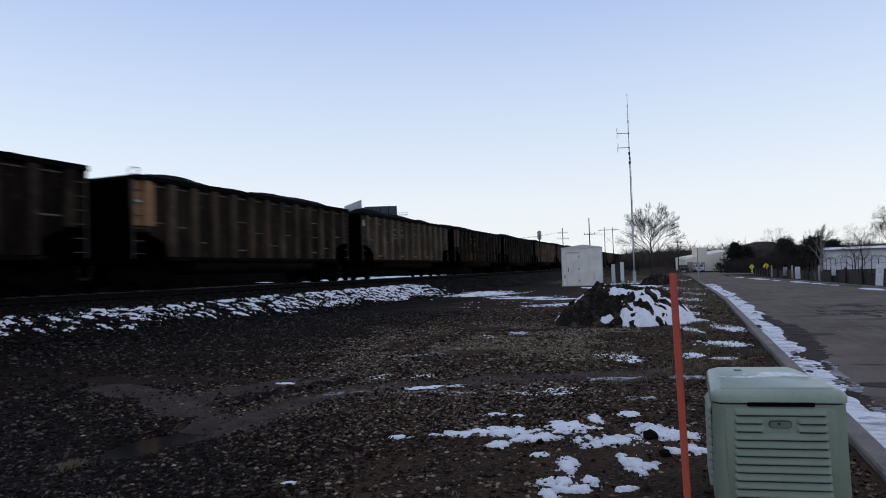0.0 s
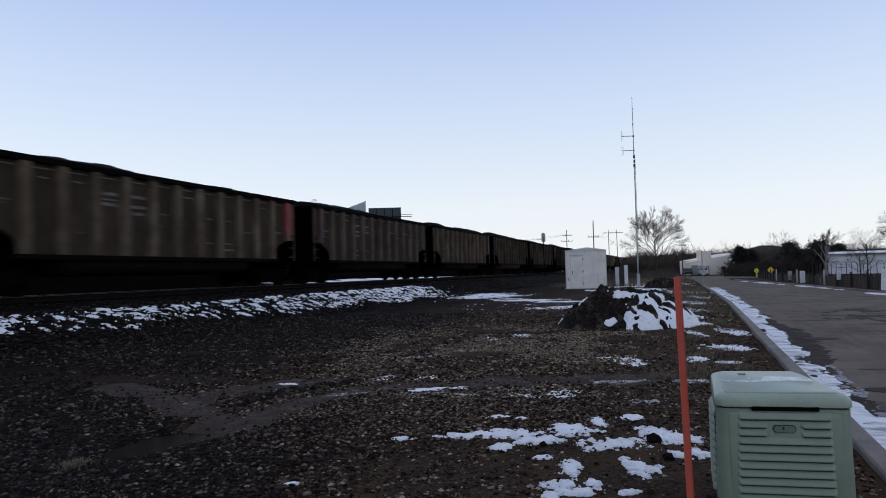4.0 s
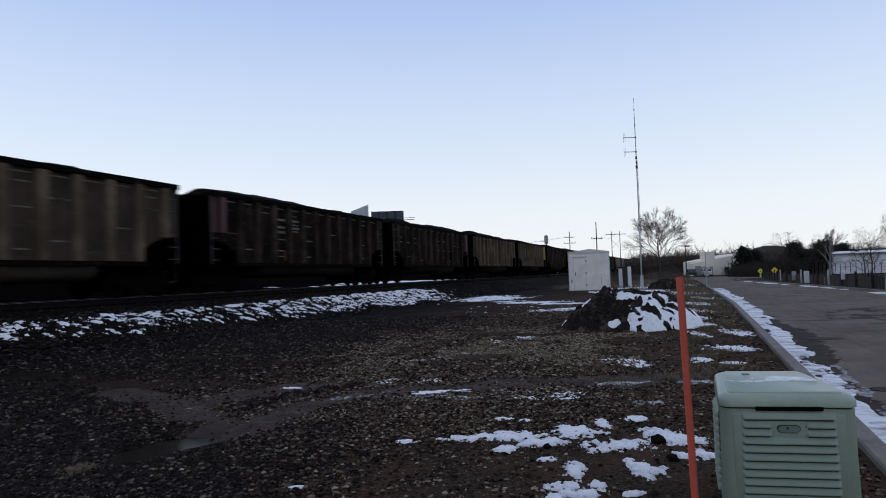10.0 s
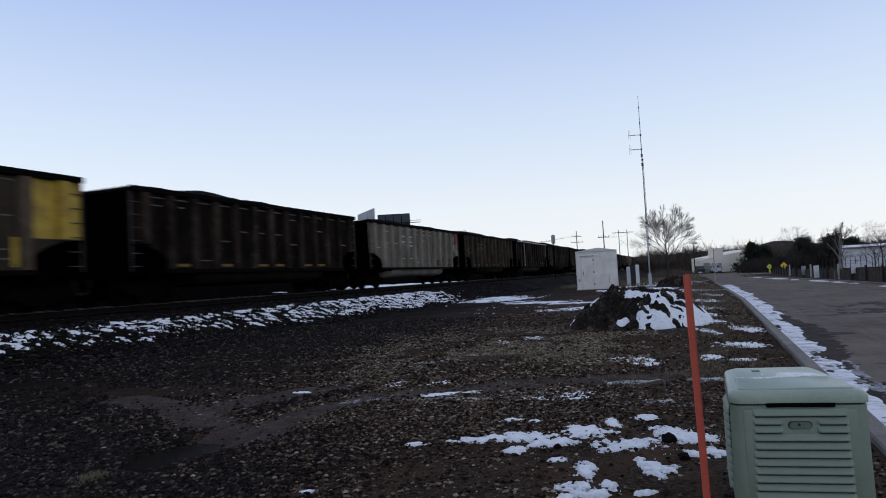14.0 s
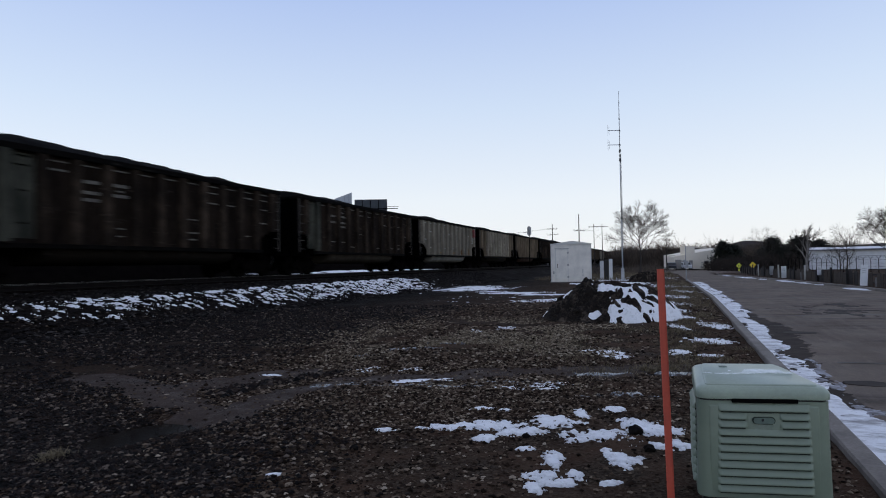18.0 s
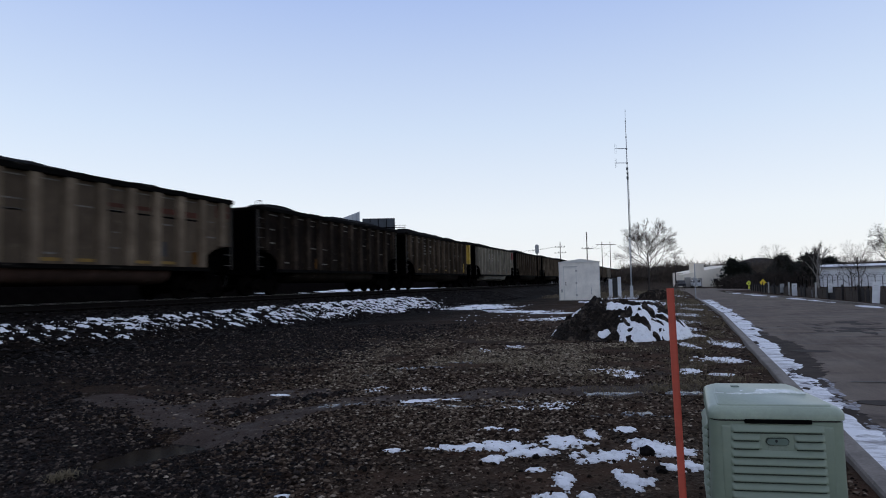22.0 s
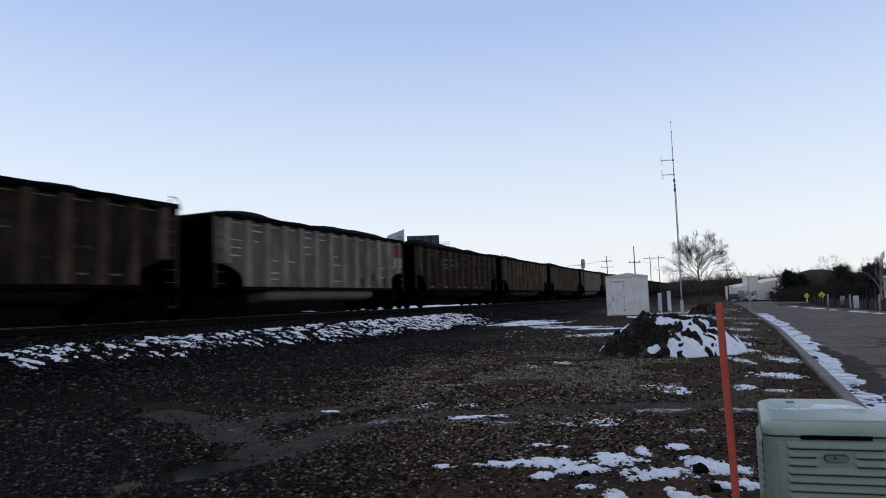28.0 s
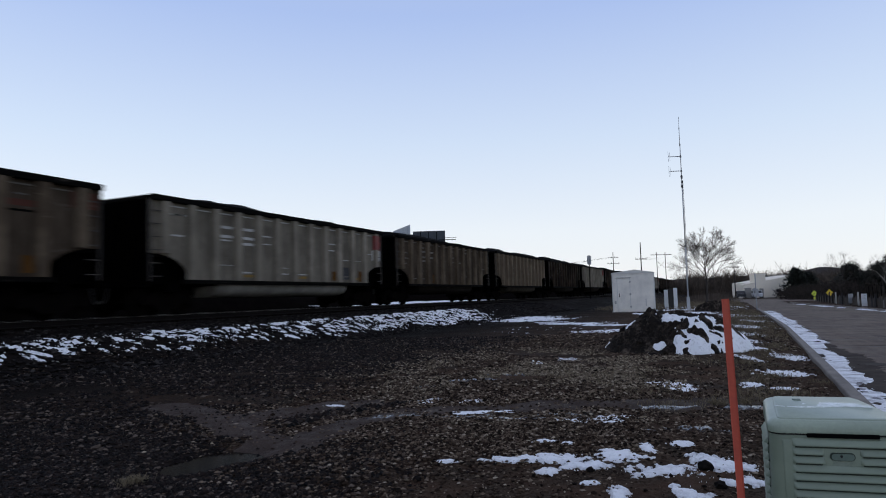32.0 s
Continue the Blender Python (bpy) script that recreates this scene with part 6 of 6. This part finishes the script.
snow_patch([(0.23, 9.49, 0.13, 0.30), (0.6, 9.3, 0.15, 0.15)], 8.0, step=0.015, rag=1.1)
snow_patch([(1.00, 13.64, 0.28, 0.55)], 9.0, "bright oval patch of snow near the kerb", 0.018, 0.02, 0.5)
snow_patch([(0.35, 15.66, 0.22, 0.8), (0.32, 13.18, 0.15, 0.45), (0.2, 17.5, 0.4, 0.6)], 21.0, step=0.022, rag=1.15)
snow_patch([(0.68, 11.12, 0.30, 0.30), (0.9, 11.0, 0.2, 0.2)], 22.0, step=0.016, rag=1.15)
snow_patch([(0.45, 20.5, 0.35, 0.8), (0.3, 24.5, 0.5, 1.0), (0.9, 28.5, 0.3, 1.2), (0.5, 34.0, 0.6, 1.6)], 23.0, "scattered snow on the strip along the kerb", 0.04, 0.015, 1.3, -0.18)
snow_patch([(-3.44, 11.93, 0.15, 0.30), (-3.0, 12.6, 0.2, 0.3)], 24.0, step=0.03, rag=0.9, thick=0.012)
snow_patch([(-9.94, 34.15, 1.0, 1.6), (-9.5, 30.6, 1.2, 1.0), (-8.6, 32.6, 0.8, 1.2), (-10.6, 31.6, 0.7, 1.0)], 25.0, "broken snow on the gravel below the track", 0.04, 0.015, 1.3, -0.08)
snow_patch([(-5.6, 26.6, 0.9, 0.6), (-6.6, 27.2, 0.8, 0.35), (-4.5, 25.6, 0.8, 0.5), (-3.9, 21.5, 0.6, 0.6), (-3.2, 22.4, 0.5, 0.4), (-7.4, 28.6, 0.7, 0.3)], 26.0, "long streaks of snow on the gravel", 0.035, 0.015, 1.3, -0.05)
snow_patch([(-3.0, 38.5, 2.0, 1.6), (-1.8, 46.0, 2.2, 1.8), (-2.0, 52, 2.6, 2.5)], 27.0, "snow lying round the mast", 0.09, 0.04, 0.8)


def field_z(x, y):
    return ground_z(x, y, False) + 0.36 + 0.52 * smooth(23.2, 30.5, -x)


def field_mask(x, y):
    return 0.10 - 0.75 * (1 - smooth(-3, 5, y + 1.65 * x)) + 0.9 * fbm(x * 1.6, y * 0.8, 95, 0.6, 5) - 0.5 * smooth(29.5, 31.5, -x)


field = part("snow_strip", flake(field_z, -31.6, -23.2, 28, 190, 0.5, field_mask, 0.06), "snow", smooth=True)
tagged(field, "broken strip of snow on the rise beyond the track", "snow", kind="stuff")
rise = sheet(grade((-32.5, -23.0, 0.8)), grade((28, 190, 2.0)), lambda x, y: field_z(x, y) - 0.02 - 0.9 * (1 - smooth(28, 34, y)))
tagged(part("rise_beyond", rise, "bankdark", smooth=True), "low dark rise beyond the track", "earth bank", kind="structure")

# streaks of snow between the stones of the embankment
def bank_mask(x, y):
    run = smooth(4.0, 6.0, y) * (1 - smooth(31, 36, y))
    lo = -13.9 + 0.25 * fbm(0, y, 40, 0.5)
    hi = -11.9 + 0.7 * fbm(0, y, 44, 0.4) + 0.035 * (y - 15)
    band = smooth(lo - 0.25, lo + 0.2, x) * (1 - smooth(hi - 0.7, hi + 0.2, x))
    u, v = x * 0.62 - y * 0.78, x * 0.78 + y * 0.62
    streak = noise.fractal(Vector((u * 6.6, v * 2.3, 3.0)), 0.65, 2.2, 5)
    return streak * 1.0 + 0.16 * fbm(x, y, 12, 6.0) - 0.31 + 0.07 * (1 - smooth(8, 16, y)) + 0.55 * (band * run - 1) * 1.6 + 0.20 * smooth(16, 30, y) * band


bank = part("embankment_snow", flake(ground_z, -14.6, -10.0, 4.0, 37.0, 0.034, bank_mask, 0.05), "snow", smooth=True)
tagged(bank, "streaks of snow between the dark stones of the embankment", "snow", kind="stuff")


def gutter_mask(x, y):
    e = x - kerb_x(y)
    w = 0.42 + 0.22 * fbm(0, y, 60, 0.45) + 0.012 * smooth(8, 22, y) * (y - 8)
    edge = min((e - 0.17) / 0.05, (0.17 + w - e) / 0.24)
    return min(0.34, edge) + 0.55 * fbm(x * 1.7, y * 0.55, 61, 2.0, 5) + 0.20 * fbm(x * 1.5, y * 0.8, 63, 7.0, 4) - 0.02


def slush_mask(x, y):
    return gutter_mask(x - 0.15, y) + 0.45 * fbm(x * 1.4, y * 0.7, 64, 5.0, 5) - 0.02


def gutter_z(x, y):
    return -0.112 + 0.0 * x


gut = part("gutter_snow", flake(gutter_z, 1.1, 2.6, 2.0, 44.0, 0.026, gutter_mask, 0.022), "oldsnow", smooth=True)
tagged(gut, "long strip of old snow in the road gutter", "snow", kind="stuff")
slush = part("gutter_slush", flake(lambda x, y: -0.105, 1.1, 2.8, 2.0, 44.0, 0.032, slush_mask, 0.004), "slush", smooth=True)
tagged(slush, "thin grey slush along the edge of the gutter snow", "slush", kind="stuff")


def wet_mask(x, y):
    e = x - kerb_x(y)
    w = 0.62 + 0.45 * smooth(8.5, 13.5, y) * (1 - 0.7 * smooth(14.2, 19, y)) + 0.14 * fbm(0, y, 66, 0.7)
    return min(0.4, (e - 0.15) / 0.1, (w - e) / 0.35) + 0.30 * fbm(x, y * 0.8, 67, 1.6, 5) + 0.30 * fbm(x * 1.2, y, 68, 8.0, 4)


wet = part("wet_gutter", flake(lambda x, y: -0.110 + 0.03 * math.sin(math.pi * max(0, x - kerb_x(y) - 0.15) / 7), 1.1, 3.0, 2.0, 44.0, 0.035, wet_mask, 0.005), "wetroad", smooth=True)
tagged(wet, "dark damp asphalt along the gutter", "wet asphalt", kind="stuff")


def far_gutter_mask(x, y):
    e = far_kerb(y) - x
    return min(0.3, 0.30 - abs(e - 0.2)) + 0.7 * fbm(x, y * 0.5, 71, 0.7, 5) - 0.22


gut = part("far_gutter_snow", flake(lambda x, y: -0.10 - 0.75 * smooth(50, 150, y), 4.8, 9.0, 20, 66, 0.14, far_gutter_mask, 0.04), "oldsnow", smooth=True)
tagged(gut, "old snow along the far kerb", "snow", kind="stuff")


def stones(name, count, place, size, seed, material, label, squash=0.6):
    """Many small stones in one mesh: jittered octahedra with their corners cut by the noise of their shape."""
    rng = np.random.default_rng(seed)
    base = np.array([(1, 0, 0), (0, 1, 0), (-1, 0, 0), (0, -1, 0), (0, 0, 1), (0, 0, -1), (0.7, 0.7, 0.35), (-0.7, 0.6, 0.4), (-0.6, -0.7, 0.3), (0.7, -0.6, 0.4)], float)
    tri = [(4, 6, 7), (4, 7, 8), (4, 8, 9), (4, 9, 6), (6, 0, 1), (6, 1, 7), (7, 1, 2), (7, 2, 8), (8, 2, 3), (8, 3, 9), (9, 3, 0), (9, 0, 6)]
    verts, faces = [], []
    pts = place(rng, count)
    for k, (x, y) in enumerate(pts):
        r = size(rng, x, y)
        a = rng.uniform(0, 2 * np.pi)
        c, s = np.cos(a), np.sin(a)
        p = base * (0.75 + 0.5 * rng.random((10, 1)))
        p = p * (r * np.array([rng.uniform(0.8, 1.5), rng.uniform(0.7, 1.1), squash * rng.uniform(0.7, 1.2)]))
        z = ground_z(float(x), float(y)) + r * rng.uniform(-0.1, 0.55)
        o = len(verts)
        verts.extend((float(x + c * u - s * v), float(y + s * u + c * v), float(z + w)) for u, v, w in p)
        faces.extend((i + o, j + o, l + o) for i, j, l in tri)
    me = bpy.data.meshes.new(name)
    me.from_pydata(verts, [], faces)
    me.materials.append(M[material])
    return tagged(new(name, me), label, "gravel", kind="stuff")


def reach(x, y, line):
    """Distance from a point to a bent line."""
    best = 99.0
    for (xa, ya), (xb, yb) in zip(line, line[1:]):
        dx, dy = xb - xa, yb - ya
        u = max(0.0, min(1.0, ((x - xa) * dx + (y - ya) * dy) / (dx * dx + dy * dy)))
        best = min(best, math.hypot(x - xa - u * dx, y - ya - u * dy))
    return best


# wheel ruts of smooth mud, the stony ridge between them, and the hollow with the puddle
RUTS = (([(-6.3, 5.75), (-4.9, 5.3), (-3.9, 4.75)], 0.36), ([(-4.9, 5.4), (-4.95, 6.4), (-4.4, 7.1)], 0.34), ([(-3.75, 4.75), (-3.7, 5.7), (-3.3, 6.45), (-2.6, 6.8), (-1.85, 7.4), (-0.9, 7.7), (0.6, 8.0)], 0.36))
RIDGE = [(-4.5, 5.6), (-4.35, 6.2), (-3.9, 7.0)]
HOLLOW = [(-4.02, 4.44), (-4.18, 4.30), (-4.26, 4.10), (-4.24, 3.95)]


def rut(x, y):
    """How deep inside the muddy ruts, above nought inside."""
    wob = 0.22 * fbm(x, y, 81, 1.1) + 0.10 * fbm(x, y, 82, 4.0)
    best = max(w - reach(x, y, line) for line, w in RUTS) + wob
    return min(best, reach(x, y, RIDGE) - 0.20 + wob)


def damp(x, y):
    """Damp dark soil about the puddle, above nought inside."""
    return 1.0 - math.hypot((x + 5.0) / 2.6, (y - 3.5) / 1.4) + 0.45 * fbm(x, y, 83, 0.9, 4)


def gravel_ring(d0, d1, power, thin, dark):
    def place(rng, n):
        out = []
        while len(out) < n:
            d = d0 + (d1 - d0) * rng.random() ** power
            a = radians(rng.uniform(-18, 66))
            x, y = -d * math.sin(a), d * math.cos(a)
            if x > kerb_x(y) - 0.05 or y < 1.2 or x < -12.7:
                continue
            if fbm(x, y, 80, 0.55) + thin - 0.3 * rng.random() < -0.12:
                continue
            if d < 11 and rut(x, y) > 0.12 * rng.random() - 0.02 and rng.random() < 0.93 or reach(x, y, HOLLOW) < 0.17:
                continue
            # bare soil about the snow patches
            if rng.random() < 0.86 * (1 - smooth(0.6, 1.25, math.hypot((x + 0.7) / 1.75, (y - 3.9) / 1.4))):
                continue
            if x > -0.75 and y < 14 and rng.random() < 0.7:
                continue
            if (damp(x, y) > 0.9 * rng.random() - 0.5 or x < -6.3 + 1.4 * rng.random()) != dark:
                continue
            out.append((x, y))
        return out
    return place


def fine(rng, x, y):
    return 0.0036 + 0.0145 * rng.random() ** 2.6 + 0.0005 * math.hypot(x, y)


stones("gravel", 82000, gravel_ring(1.6, 8.5, 1.2, 1.3, False), fine, 3, "stones", "loose brown and grey gravel scattered over the dirt", 0.75)
stones("damp_gravel", 32000, gravel_ring(1.6, 8.5, 1.2, 1.3, True), lambda rng, x, y: 1.05 * fine(rng, x, y), 13, "dampstones", "dark damp gravel about the puddle", 0.75)
stones("coarse_gravel", 18000, gravel_ring(7.0, 22.0, 1.3, 0.30, False), lambda rng, x, y: 0.008 + 0.018 * rng.random() ** 2.4 + 0.0006 * math.hypot(x, y), 4, "stones", "loose dark gravel further out on the dirt", 0.75)
stones("coal_dark_gravel", 22000, gravel_ring(6.5, 20.0, 1.1, 0.40, True), lambda rng, x, y: 0.010 + 0.020 * rng.random() ** 2.4 + 0.0006 * math.hypot(x, y), 14, "dampstones", "dark gravel below the embankment", 0.75)


def pale_place(rng, n):
    out = []
    while len(out) < n:
        x, y = rng.normal(-2.0, 1.9), rng.normal(10.6, 2.0)
        if x < -0.6 and rut(x, y) < 0.0 and fbm(x, y, 87, 0.8, 4) > -0.05 and math.hypot(x + 1.15, y - 15.0) > 1.7:
            out.append((x, y))
    return out


stones("pale_gravel", 19000, pale_place, lambda rng, x, y: 0.008 + 0.012 * rng.random() ** 2 + 0.0004 * y, 16, "palestones", "pale yellowish gravel before the mound", 0.75)


def ridge_place(rng, n):
    out = []
    for i in range(n):
        u = rng.random()
        a, b = (RIDGE[0], RIDGE[1]) if u < 0.5 else (RIDGE[1], RIDGE[2])
        u = u * 2 % 1
        out.append((a[0] + (b[0] - a[0]) * u + rng.normal(0, 0.13), a[1] + (b[1] - a[1]) * u + rng.normal(0, 0.13)))
    return out


stones("rut_stones", 700, ridge_place, lambda rng, x, y: 0.012 + 0.035 * rng.random() ** 2, 15, "dampstones", "dark stones heaped between the wheel ruts", 0.8)


def bank_ballast(rng, n):
    return [(TRACK_X + 1.6 + 5.6 * rng.random() ** 0.8, 4 + 46 * rng.random() ** 1.6) for i in range(n)]


stones("ballast", 11000, bank_ballast, lambda rng, x, y: 0.028 + 0.045 * rng.random() ** 1.5, 5, "ballast", "dark broken ballast stones on the embankment", 0.75)


def grass(name, count, place, seed, label, h=0.12):
    rnd = random.Random(seed)
    b = Build()
    for i in range(count):
        x, y = place(rnd)
        z = ground_z(x, y)
        a = rnd.uniform(0, 2 * math.pi)
        l = h * rnd.uniform(0.4, 1.2)
        dx, dy = math.cos(a), math.sin(a)
        lean = rnd.uniform(0.3, 2.2)
        w = 0.0016 + 0.0002 * math.hypot(x, y)
        m = (x + dx * l * lean * 0.4, y + dy * l * lean * 0.4, z + l * 0.6)
        e = (x + dx * l * lean, y + dy * l * lean, z + l * max(0.1, 0.9 - 0.35 * lean))
        b.add([(x - dy * w, y + dx * w, z - 0.01), (x + dy * w, y - dx * w, z - 0.01), (m[0] + dy * w * 0.8, m[1] - dx * w * 0.8, m[2]), (m[0] - dy * w * 0.8, m[1] + dx * w * 0.8, m[2]), e], [(0, 1, 2, 3), (3, 2, 4)])
    me = bpy.data.meshes.new(name)
    me.from_pydata(b.v, [], b.f)
    me.materials.append(M["grass"])
    return tagged(new(name, me), label, "grass", kind="stuff")


TUFTS = ((-2.4, 10.1, 0.8), (-1.6, 9.8, 0.8), (-0.6, 7.6, 0.5), (-1.1, 8.4, 0.6), (0.15, 8.2, 0.35), (0.5, 8.8, 0.4), (-2.2, 9.4, 0.8), (-1.5, 10.8, 0.9), (0.3, 10.6, 0.4), (-3.2, 10.4, 0.8), (0.07, 8.0, 0.14), (-0.15, 7.8, 0.12), (0.32, 9.88, 0.16), (0.57, 14.5, 0.2), (0.24, 12.4, 0.2), (0.82, 15.5, 0.25), (-4.2, 3.43, 0.10), (0.4, 12.0, 0.4), (-0.4, 12.4, 0.6))


def tuft_place(rnd):
    x, y, r = rnd.choice(TUFTS)
    return x + rnd.gauss(0, r * 0.5), y + rnd.gauss(0, r * 0.5)


grass("dry_grass", 3400, tuft_place, 9, "thin dry tan grass in the gravel", 0.08)
rnd = random.Random(41)
KERB_TUFTS = [(kerb_x(9) - 0.12 - 1.2 * rnd.random() ** 1.3, 6.4 + 11 * rnd.random()) for i in range(26)]


def kerb_tuft(r):
    x, y = r.choice(KERB_TUFTS)
    return x + r.gauss(0, 0.10), y + r.gauss(0, 0.14)


grass("kerb_grass", 2000, kerb_tuft, 12, "thin dry tan grass between the marker stake and the kerb", 0.07)
grass("verge_grass", 2800, lambda r: (kerb_x(20) - 0.1 - 1.6 * r.random(), 18 + 22 * r.random()), 10, "dry tan grass along the kerb", 0.20)
grass("roadside_grass", 2600, lambda r: (-4.5 + 5.6 * r.random(), 42 + 34 * r.random()), 17, "dry tan grass beside the end of the kerb", 0.40)
grass("far_grass", 2500, lambda r: (-9 + 8 * r.random(), 46 + 20 * r.random()), 11, "dry grass by the mast", 0.35)


def flat_patch(name, cx, cy, rx, ry, turn, z, material, seed, label, category, parent=None):
    n = 56
    cs, sn = math.cos(radians(turn)), math.sin(radians(turn))
    b = Build()
    for s in (1.0, 0.97):
        for i in range(n):
            w = 2 * math.pi * i / n
            q = s * (1 + 0.30 * fbm(math.cos(w) * 1.4 + seed, math.sin(w) * 1.4, seed) + 0.10 * fbm(math.cos(w) * 6, math.sin(w) * 6, seed))
            u, v = rx * q * math.cos(w), ry * q * math.sin(w)
            b.v.append((cx + u * cs - v * sn, cy + u * sn + v * cs, z if s < 1 else z - 0.03))
    b.f = [(i, (i + 1) % n, n + (i + 1) % n, n + i) for i in range(n)] + [tuple(range(n, 2 * n))]
    return tagged(part(name, b, material), label, category, kind="structure")


level = ground_z(-4.14, 4.26) + 0.068
water = flake(lambda x, y: level, -5.0, -3.3, 3.0, 5.1, 0.03, lambda x, y: 0.31 - reach(x, y, HOLLOW) + 0.16 * fbm(x, y, 86, 3.0, 4), 0.0)
water.v = [(x, y, level) for x, y, z in water.v]
ob = part("puddle", water, "puddle")
tagged(ob, "dark shallow puddle among the gravel", "puddle", kind="structure")
ob = part("mud_ruts", flake(ground_z, -9.4, 1.0, 4.0, 8.6, 0.035, lambda x, y: rut(x, y) + 0.08 * fbm(x, y, 84, 9.0), 0.006), "mud", smooth=True)
tagged(ob, "smooth brown mud in the wheel ruts", "mud", kind="stuff")
ob = part("damp_soil", flake(ground_z, -8.4, -2.6, 1.6, 5.4, 0.05, lambda x, y: min(damp(x, y) - 0.1 + 0.35 * fbm(x, y, 88, 6.0, 4), 0.05 - rut(x, y)), 0.004), "damp", smooth=True)
tagged(ob, "damp dark soil about the puddle", "soil", kind="stuff")
for k, blobs in enumerate(([(-3.3, 6.15, 0.5, 0.10), (-2.8, 6.3, 0.5, 0.08)], [(-2.2, 6.4, 0.4, 0.07), (-1.7, 6.8, 0.4, 0.10)], [(-0.7, 7.5, 0.5, 0.10), (0.0, 7.7, 0.4, 0.12)], [(-0.4, 6.4, 0.4, 0.10), (0.2, 6.7, 0.3, 0.08)], [(-4.2, 8.6, 0.5, 0.10), (-3.8, 9.3, 0.4, 0.12), (-3.4, 10.1, 0.4, 0.2)])):
    snow_patch(blobs, 90.0 + k, "thin film of melt water on dark mud", 0.016, 0.009, 1.3, -0.15, "melt", "melt_water", "melt water", "melt water in the ruts")
for x, y, rx, ry, turn in ((2.44, 13.4, 0.36, 0.22, 5), (2.2, 8.1, 0.34, 0.16, -15)):
    lift = ground_z(x, y, False) + 0.05 + 0.03 * math.sin(math.pi * (x - kerb_x(y) - 0.15) / (far_kerb(y) - kerb_x(y) - 0.13)) + 0.005
    flat_patch("asphalt_repair", x, y, rx, ry, turn, lift, "patch", x + y, "dark asphalt repair in the road", "road patch")


def broken_mask(x, y):
    q = max(1 - math.hypot((x - cx) / rx, (y - cy) / ry) for cx, cy, rx, ry in ((4.3, 19.0, 1.1, 1.5), (5.9, 18.4, 1.3, 0.9), (7.2, 17.6, 0.9, 0.8), (4.9, 21.2, 0.9, 1.0)))
    return 0.6 * min(q, 0.4) + 0.75 * fbm(x, y * 0.7, 58, 1.7, 5) + 0.25 * fbm(x, y, 59, 7.0, 3) - 0.27


def road_z(x, y):
    return ground_z(x, y, False) + 0.053 + 0.03 * math.sin(math.pi * (x - kerb_x(y) - 0.15) / (far_kerb(y) - kerb_x(y) - 0.13))


ob = part("broken_asphalt", flake(road_z, 2.8, 8.3, 15.5, 23.5, 0.05, broken_mask, 0.006), "patch", smooth=True)
tagged(ob, "dark broken asphalt where the road surface has crumbled", "road damage", kind="stuff")


# ---- the train rolls past ----
def rolled(t):
    """How far the train has come at t seconds, in metres."""
    slack = 0.12 * (1 - smooth(1, 3, t)) + 0.55 * smooth(9.5, 12.2, t) * (1 - smooth(14.5, 18, t)) + 0.26 * smooth(27.5, 29.5, t)
    return -30.13 + 17.595 * t - 0.01172 * t ** 2 + 0.0000485 * t ** 3 - slack


def motions():
    for k, car in CARS:
        walk(car, [(float(t), pose(TRACK_X, PITCH * k - HALF - rolled(t), RAIL_TOP)) for t in range(33)])


motions()
